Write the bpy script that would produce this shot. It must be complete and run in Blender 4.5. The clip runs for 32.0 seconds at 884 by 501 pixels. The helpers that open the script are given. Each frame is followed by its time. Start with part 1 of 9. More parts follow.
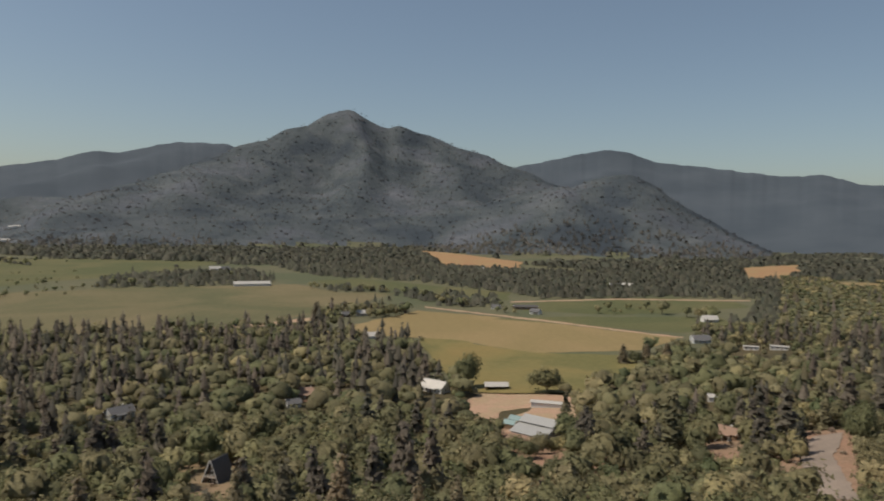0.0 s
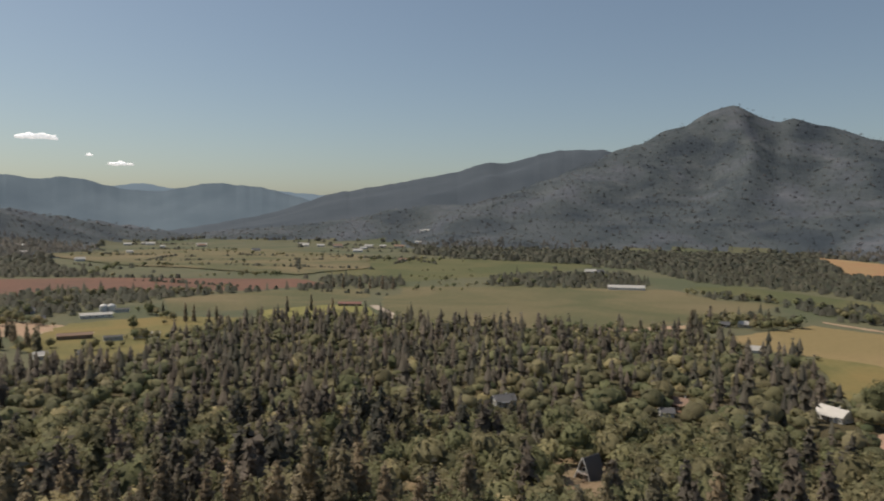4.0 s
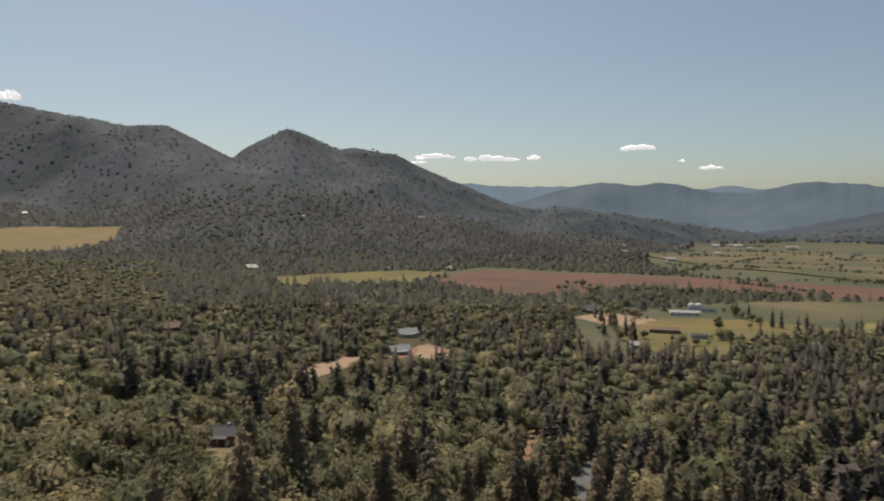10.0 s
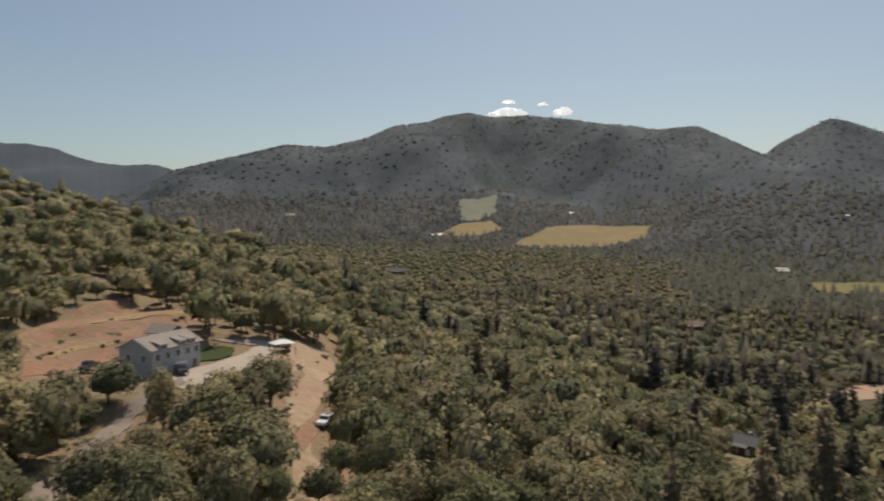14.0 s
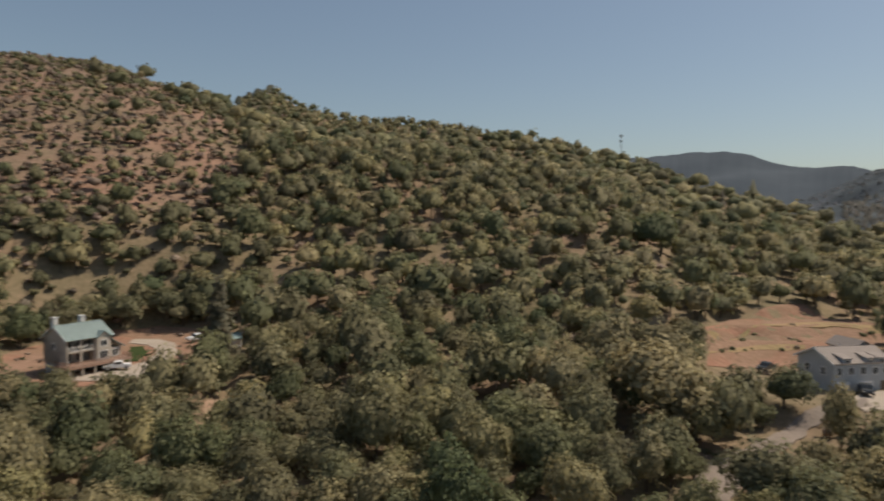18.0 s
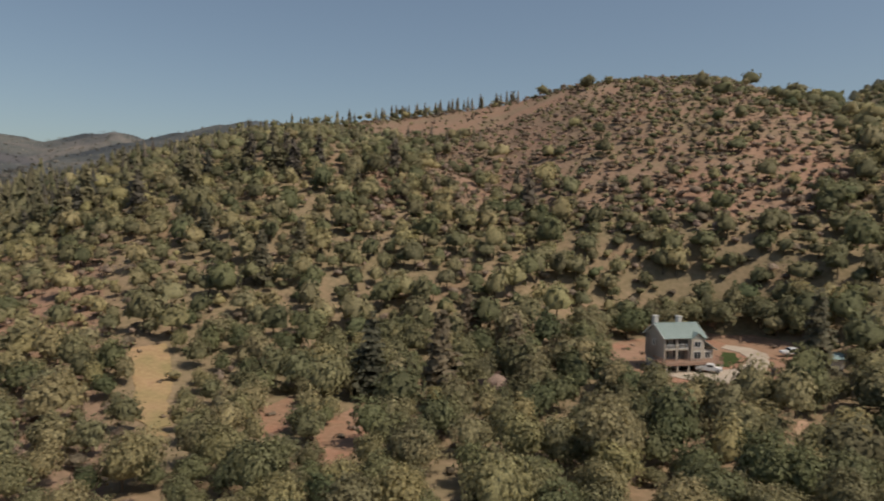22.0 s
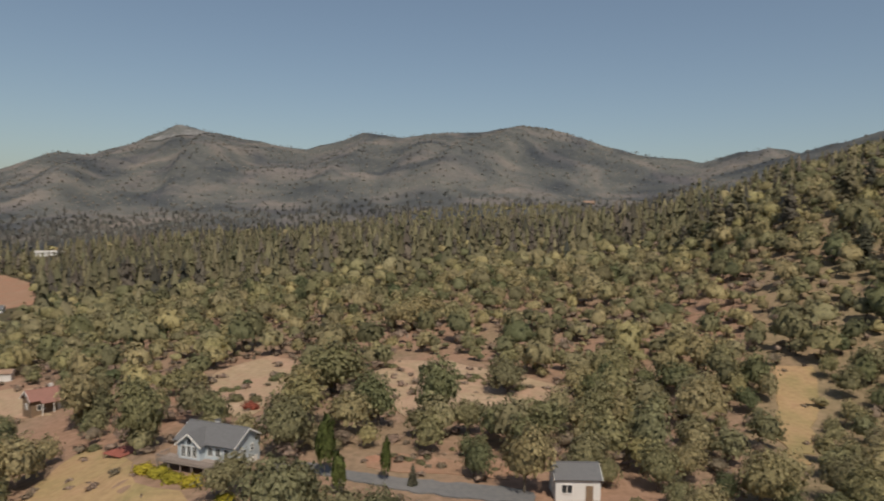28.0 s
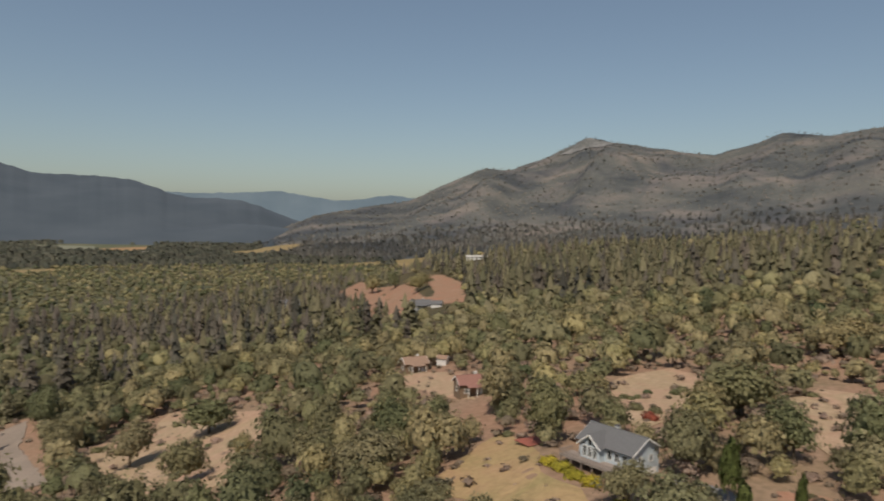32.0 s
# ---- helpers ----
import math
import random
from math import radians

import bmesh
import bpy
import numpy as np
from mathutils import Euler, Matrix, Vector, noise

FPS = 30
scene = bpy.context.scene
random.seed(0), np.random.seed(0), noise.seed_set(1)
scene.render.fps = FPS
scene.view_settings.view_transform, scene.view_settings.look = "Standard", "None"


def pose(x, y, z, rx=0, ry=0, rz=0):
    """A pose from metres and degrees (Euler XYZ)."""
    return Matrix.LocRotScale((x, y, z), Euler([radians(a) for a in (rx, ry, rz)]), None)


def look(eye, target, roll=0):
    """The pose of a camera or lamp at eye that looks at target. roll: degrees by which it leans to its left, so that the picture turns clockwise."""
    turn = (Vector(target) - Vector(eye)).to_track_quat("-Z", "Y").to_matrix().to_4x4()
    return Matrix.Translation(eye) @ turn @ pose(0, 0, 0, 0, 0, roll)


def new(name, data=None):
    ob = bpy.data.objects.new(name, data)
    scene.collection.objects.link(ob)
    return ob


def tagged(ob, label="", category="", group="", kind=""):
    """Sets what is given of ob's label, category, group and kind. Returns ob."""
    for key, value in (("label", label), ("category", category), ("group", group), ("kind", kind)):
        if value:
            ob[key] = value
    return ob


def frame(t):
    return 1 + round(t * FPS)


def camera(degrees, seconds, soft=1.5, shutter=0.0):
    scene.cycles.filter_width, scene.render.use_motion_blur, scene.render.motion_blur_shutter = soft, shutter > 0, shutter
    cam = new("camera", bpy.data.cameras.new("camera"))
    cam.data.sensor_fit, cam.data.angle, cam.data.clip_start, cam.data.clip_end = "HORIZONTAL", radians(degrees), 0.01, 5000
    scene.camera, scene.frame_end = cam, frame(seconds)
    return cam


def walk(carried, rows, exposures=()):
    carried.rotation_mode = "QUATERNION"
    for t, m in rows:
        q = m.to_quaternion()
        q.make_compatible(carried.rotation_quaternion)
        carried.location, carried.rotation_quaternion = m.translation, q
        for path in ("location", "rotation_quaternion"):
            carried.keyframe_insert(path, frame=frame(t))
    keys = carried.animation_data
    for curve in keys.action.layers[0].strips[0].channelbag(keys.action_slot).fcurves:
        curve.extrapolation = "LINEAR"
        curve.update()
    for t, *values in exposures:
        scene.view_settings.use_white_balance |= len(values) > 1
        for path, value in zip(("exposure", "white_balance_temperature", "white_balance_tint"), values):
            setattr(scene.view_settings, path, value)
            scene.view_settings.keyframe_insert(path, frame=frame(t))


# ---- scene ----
CAM_Z = 105.0
cam = camera(64.8, 32.0, soft=1.9, shutter=0.5)
# seconds, turn to the left, pitch, lean to the right: a hovering camera that turns where it is
TURNS = [
    (0, 0.00, -2.76, -1.16), (0.5, 3.73, -2.77, -1.06), (1, 7.51, -2.77, -0.97), (1.5, 11.24, -2.78, -0.90),
    (2, 14.99, -2.80, -0.85), (2.5, 18.76, -2.83, -0.81), (3, 22.47, -2.86, -0.76), (3.5, 26.29, -2.88, -0.68),
    (5.5, 41.64, -2.96, -0.48), (6, 45.40, -2.96, -0.40), (6.5, 49.22, -2.96, -0.30), (7, 53.09, -2.95, -0.16),
    (7.5, 56.88, -2.94, -0.04), (8, 60.77, -2.93, 0.05), (8.5, 64.61, -2.92, 0.12), (9, 68.46, -2.89, 0.18),
    (9.5, 72.05, -2.87, 0.24), (10, 75.92, -2.86, 0.30), (10.5, 79.85, -2.83, 0.37), (11, 83.82, -2.80, 0.43),
    (11.5, 87.80, -2.78, 0.45), (12, 92.48, -2.75, 0.42), (12.5, 98.47, -2.72, 0.35), (13, 104.79, -2.70, 0.33),
    (13.5, 111.06, -2.69, 0.34), (14, 117.33, -2.66, 0.28), (14.5, 123.67, -2.62, 0.13), (16.5, 149.88, -2.61, -0.72),
    (17, 156.52, -2.58, -0.71), (17.5, 163.17, -2.61, -0.79), (18, 169.78, -2.67, -0.92), (18.5, 176.55, -2.77, -1.04),
    (19, 183.18, -2.87, -1.07), (19.5, 189.87, -2.92, -1.04), (20, 196.55, -2.91, -1.14), (20.5, 202.41, -2.90, -1.27),
    (21, 207.51, -2.92, -1.27), (21.5, 211.95, -2.95, -1.24), (22, 216.20, -2.99, -1.22), (22.5, 220.42, -3.00, -1.21),
    (23, 224.70, -3.00, -1.22), (23.5, 228.86, -3.00, -1.21), (24, 233.03, -2.97, -1.18), (24.5, 237.21, -2.93, -1.13),
    (25, 241.42, -2.90, -1.09), (25.5, 245.60, -2.89, -1.11), (27.5, 262.18, -2.79, -1.11), (28, 266.25, -2.76, -1.08),
    (28.5, 270.52, -2.76, -1.11), (29, 274.86, -2.76, -1.12), (29.5, 279.09, -2.75, -1.12), (30, 282.79, -2.71, -1.08),
    (30.5, 286.49, -2.65, -1.01), (31, 290.17, -2.59, -0.95), (31.5, 294.05, -2.58, -0.92), (32, 298.60, -2.60, -0.90),
]
walk(cam, [(t, pose(0, 0, CAM_Z, 0, 0, yaw) @ pose(0, 0, 0, 90 + pitch) @ pose(0, 0, 0, 0, 0, -lean)) for t, yaw, pitch, lean in TURNS],
     exposures=((0, -0.12, 7000, 11), (32, -0.12, 7000, 11)))

# ---- light ----
SUN_BEARING, SUN_HEIGHT = 100.0, 56.0
world = bpy.data.worlds.new("world")
scene.world = world
world.use_nodes = True
wn = world.node_tree
sky = wn.nodes.new("ShaderNodeTexSky")
sky.sky_type, sky.sun_disc = "NISHITA", False
sky.sun_elevation, sky.sun_rotation = radians(SUN_HEIGHT), radians(-SUN_BEARING)
sky.air_density, sky.dust_density, sky.ozone_density, sky.altitude = 1.0, 2.0, 0.85, 500
# summer air: even pale haze over the whole sky, and a little of its violet taken out
haze_air, clean_air = wn.nodes.new("ShaderNodeMix"), wn.nodes.new("ShaderNodeMix")
for node, kind_of_mix, amount, tone in ((haze_air, "MIX", 0.14, (3.3, 3.75, 4.7, 1)), (clean_air, "MULTIPLY", 1.0, (0.90, 0.95, 0.94, 1))):
    node.data_type, node.blend_type = "RGBA", kind_of_mix
    node.inputs["Factor"].default_value, node.inputs["B"].default_value = amount, tone
wn.links.new(sky.outputs["Color"], haze_air.inputs["A"])
wn.links.new(haze_air.outputs["Result"], clean_air.inputs["A"])
wn.links.new(clean_air.outputs["Result"], wn.nodes["Background"].inputs["Color"])
wn.nodes["Background"].inputs["Strength"].default_value = 0.1
sun = new("sun", bpy.data.lights.new("sun", "SUN"))
sun.data.energy, sun.data.angle, sun.data.color = 4.0, radians(0.55), (1.0, 0.93, 0.82)
_sb, _sh = radians(SUN_BEARING), radians(SUN_HEIGHT)
sun.matrix_world = look((-math.sin(_sb) * math.cos(_sh) * 400, math.cos(_sb) * math.cos(_sh) * 400, math.sin(_sh) * 400), (0, 0, 0))

# ---- materials ----
def node_material(name):
    m = bpy.data.materials.new(name)
    m.use_nodes = True
    nt = m.node_tree
    return m, nt, nt.nodes["Principled BSDF"]


def noise_mix(nt, scale, stops, detail=4.0, coord=None, distort=0.0):
    """A colour from noise at that scale (per metre), through a ramp of (position, colour)."""
    if coord is None:
        coord = nt.nodes.new("ShaderNodeNewGeometry").outputs["Position"]
    n = nt.nodes.new("ShaderNodeTexNoise")
    n.inputs["Scale"].default_value, n.inputs["Detail"].default_value, n.inputs["Distortion"].default_value = scale, detail, distort
    nt.links.new(coord, n.inputs["Vector"])
    r = nt.nodes.new("ShaderNodeValToRGB")
    r.color_ramp.elements[0].position, r.color_ramp.elements[0].color = stops[0][0], (*stops[0][1], 1)
    r.color_ramp.elements[1].position, r.color_ramp.elements[1].color = stops[-1][0], (*stops[-1][1], 1)
    for p, c in stops[1:-1]:
        e = r.color_ramp.elements.new(p)
        e.color = (*c, 1)
    nt.links.new(n.outputs["Fac"], r.inputs["Fac"])
    return r.outputs["Color"], n.outputs["Fac"]


def mix(nt, fac, a, b, mode="MIX"):
    m = nt.nodes.new("ShaderNodeMix")
    m.data_type, m.blend_type = "RGBA", mode
    for socket, v in ((m.inputs["Factor"], fac), (m.inputs["A"], a), (m.inputs["B"], b)):
        if isinstance(v, (int, float)):
            socket.default_value = v
        elif isinstance(v, tuple):
            socket.default_value = (*v, 1)
        else:
            nt.links.new(v, socket)
    return m.outputs["Result"]


def ground_material(name, near, coarse, scale_a=0.35, scale_b=0.02, rough=0.95, bump=0.25, rows=0.0, row_turn=0.0, slopes=None):
    m, nt, bsdf = node_material(name)
    a, fa = noise_mix(nt, scale_a, near, 6)
    b, _ = noise_mix(nt, scale_b, coarse, 5, distort=0.6)
    col = mix(nt, 0.5, a, b)
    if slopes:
        # broad vegetation patches, their contrast also painted for the shaded and lit relief
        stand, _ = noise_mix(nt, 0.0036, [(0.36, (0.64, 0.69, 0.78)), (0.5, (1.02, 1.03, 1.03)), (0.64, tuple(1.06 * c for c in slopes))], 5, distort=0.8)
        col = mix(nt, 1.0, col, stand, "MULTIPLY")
    if rows:
        geo = nt.nodes.new("ShaderNodeNewGeometry")
        mp = nt.nodes.new("ShaderNodeMapping")
        mp.inputs["Rotation"].default_value = (0, 0, row_turn)
        nt.links.new(geo.outputs["Position"], mp.inputs["Vector"])
        w = nt.nodes.new("ShaderNodeTexWave")
        w.inputs["Scale"].default_value, w.inputs["Distortion"].default_value, w.inputs["Detail"].default_value = rows, 1.2, 2
        nt.links.new(mp.outputs["Vector"], w.inputs["Vector"])
        r = nt.nodes.new("ShaderNodeMapRange")
        r.inputs["To Min"].default_value, r.inputs["To Max"].default_value = 0.82, 1.1
        nt.links.new(w.outputs["Fac"], r.inputs["Value"])
        cc = nt.nodes.new("ShaderNodeCombineColor")
        for i in range(3):
            nt.links.new(r.outputs["Result"], cc.inputs[i])
        col = mix(nt, 1.0, col, cc.outputs["Color"], "MULTIPLY")
    nt.links.new(col, bsdf.inputs["Base Color"])
    bsdf.inputs["Roughness"].default_value = rough
    bsdf.inputs["Specular IOR Level"].default_value = 0.2
    bp = nt.nodes.new("ShaderNodeBump")
    bp.inputs["Strength"].default_value, bp.inputs["Distance"].default_value = bump, 0.4
    nt.links.new(fa, bp.inputs["Height"])
    nt.links.new(bp.outputs["Normal"], bsdf.inputs["Normal"])
    return m


def foliage_material(name, dark, light, warm, translucent=0.25, by_object=False, slopes=None):
    """Leaves: the tone of each tree comes from its own number, each leaf clump varies a little, with a patchy warm tint."""
    m, nt, bsdf = node_material(name)
    geo = nt.nodes.new("ShaderNodeNewGeometry")
    if by_object:
        tone = nt.nodes.new("ShaderNodeObjectInfo").outputs["Random"]
    else:
        at = nt.nodes.new("ShaderNodeAttribute")
        at.attribute_name = "tone"
        tone = at.outputs["Fac"]
    col = mix(nt, tone, dark, light)
    wm = nt.nodes.new("ShaderNodeMath")
    wm.operation = "PINGPONG"
    nt.links.new(tone, wm.inputs[0])
    wm.inputs[1].default_value = 0.13
    w2 = nt.nodes.new("ShaderNodeMath")
    w2.operation = "MULTIPLY"
    nt.links.new(wm.outputs[0], w2.inputs[0])
    w2.inputs[1].default_value = 3.4
    col = mix(nt, w2.outputs[0], col, warm)
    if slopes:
        # stands of dark firs and pale brush fields, hundreds of metres wide; they also paint in shaded and lit relief
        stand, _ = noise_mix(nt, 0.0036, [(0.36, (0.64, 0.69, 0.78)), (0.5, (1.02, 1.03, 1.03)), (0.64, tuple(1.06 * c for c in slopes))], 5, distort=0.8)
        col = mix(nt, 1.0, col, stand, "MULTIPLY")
    leaf = nt.nodes.new("ShaderNodeMapRange")
    leaf.inputs["To Min"].default_value, leaf.inputs["To Max"].default_value = 0.66, 1.3
    nt.links.new(geo.outputs["Random Per Island"], leaf.inputs["Value"])
    cc = nt.nodes.new("ShaderNodeCombineColor")
    for i in range(3):
        nt.links.new(leaf.outputs["Result"], cc.inputs[i])
    col = mix(nt, 1.0, col, cc.outputs["Color"], "MULTIPLY")
    fine, _ = noise_mix(nt, 3.4, [(0.35, (0.72, 0.72, 0.74)), (0.65, (1.3, 1.3, 1.28))], 3)
    col = mix(nt, 1.0, col, fine, "MULTIPLY")
    nt.links.new(col, bsdf.inputs["Base Color"])
    bsdf.inputs["Roughness"].default_value = 0.75
    bsdf.inputs["Specular IOR Level"].default_value = 0.25
    tr = nt.nodes.new("ShaderNodeBsdfTranslucent")
    nt.links.new(col, tr.inputs["Color"])
    sh = nt.nodes.new("ShaderNodeMixShader")
    sh.inputs[0].default_value = translucent
    nt.links.new(bsdf.outputs[0], sh.inputs[1])
    nt.links.new(tr.outputs[0], sh.inputs[2])
    nt.links.new(sh.outputs[0], nt.nodes["Material Output"].inputs["Surface"])
    return m


def plain_material(name, colour, rough=0.7, metal=0.0, vary=0.18, scale=1.5, bump=0.0):
    """Paint, wood, metal or stone: a base colour with stains at two scales."""
    m, nt, bsdf = node_material(name)
    co = nt.nodes.new("ShaderNodeTexCoord").outputs["Object"]
    lo, hi = tuple(c * (1 - vary) for c in colour), tuple(min(1, c * (1 + vary)) for c in colour)
    a, fa = noise_mix(nt, scale, [(0.3, lo), (0.7, hi)], 5, co)
    b, _ = noise_mix(nt, scale * 8, [(0.3, lo), (0.7, hi)], 4, co)
    nt.links.new(mix(nt, 0.45, a, b), bsdf.inputs["Base Color"])
    bsdf.inputs["Roughness"].default_value, bsdf.inputs["Metallic"].default_value = rough, metal
    if bump:
        bp = nt.nodes.new("ShaderNodeBump")
        bp.inputs["Strength"].default_value, bp.inputs["Distance"].default_value = bump, 0.02
        nt.links.new(fa, bp.inputs["Height"])
        nt.links.new(bp.outputs["Normal"], bsdf.inputs["Normal"])
    return m


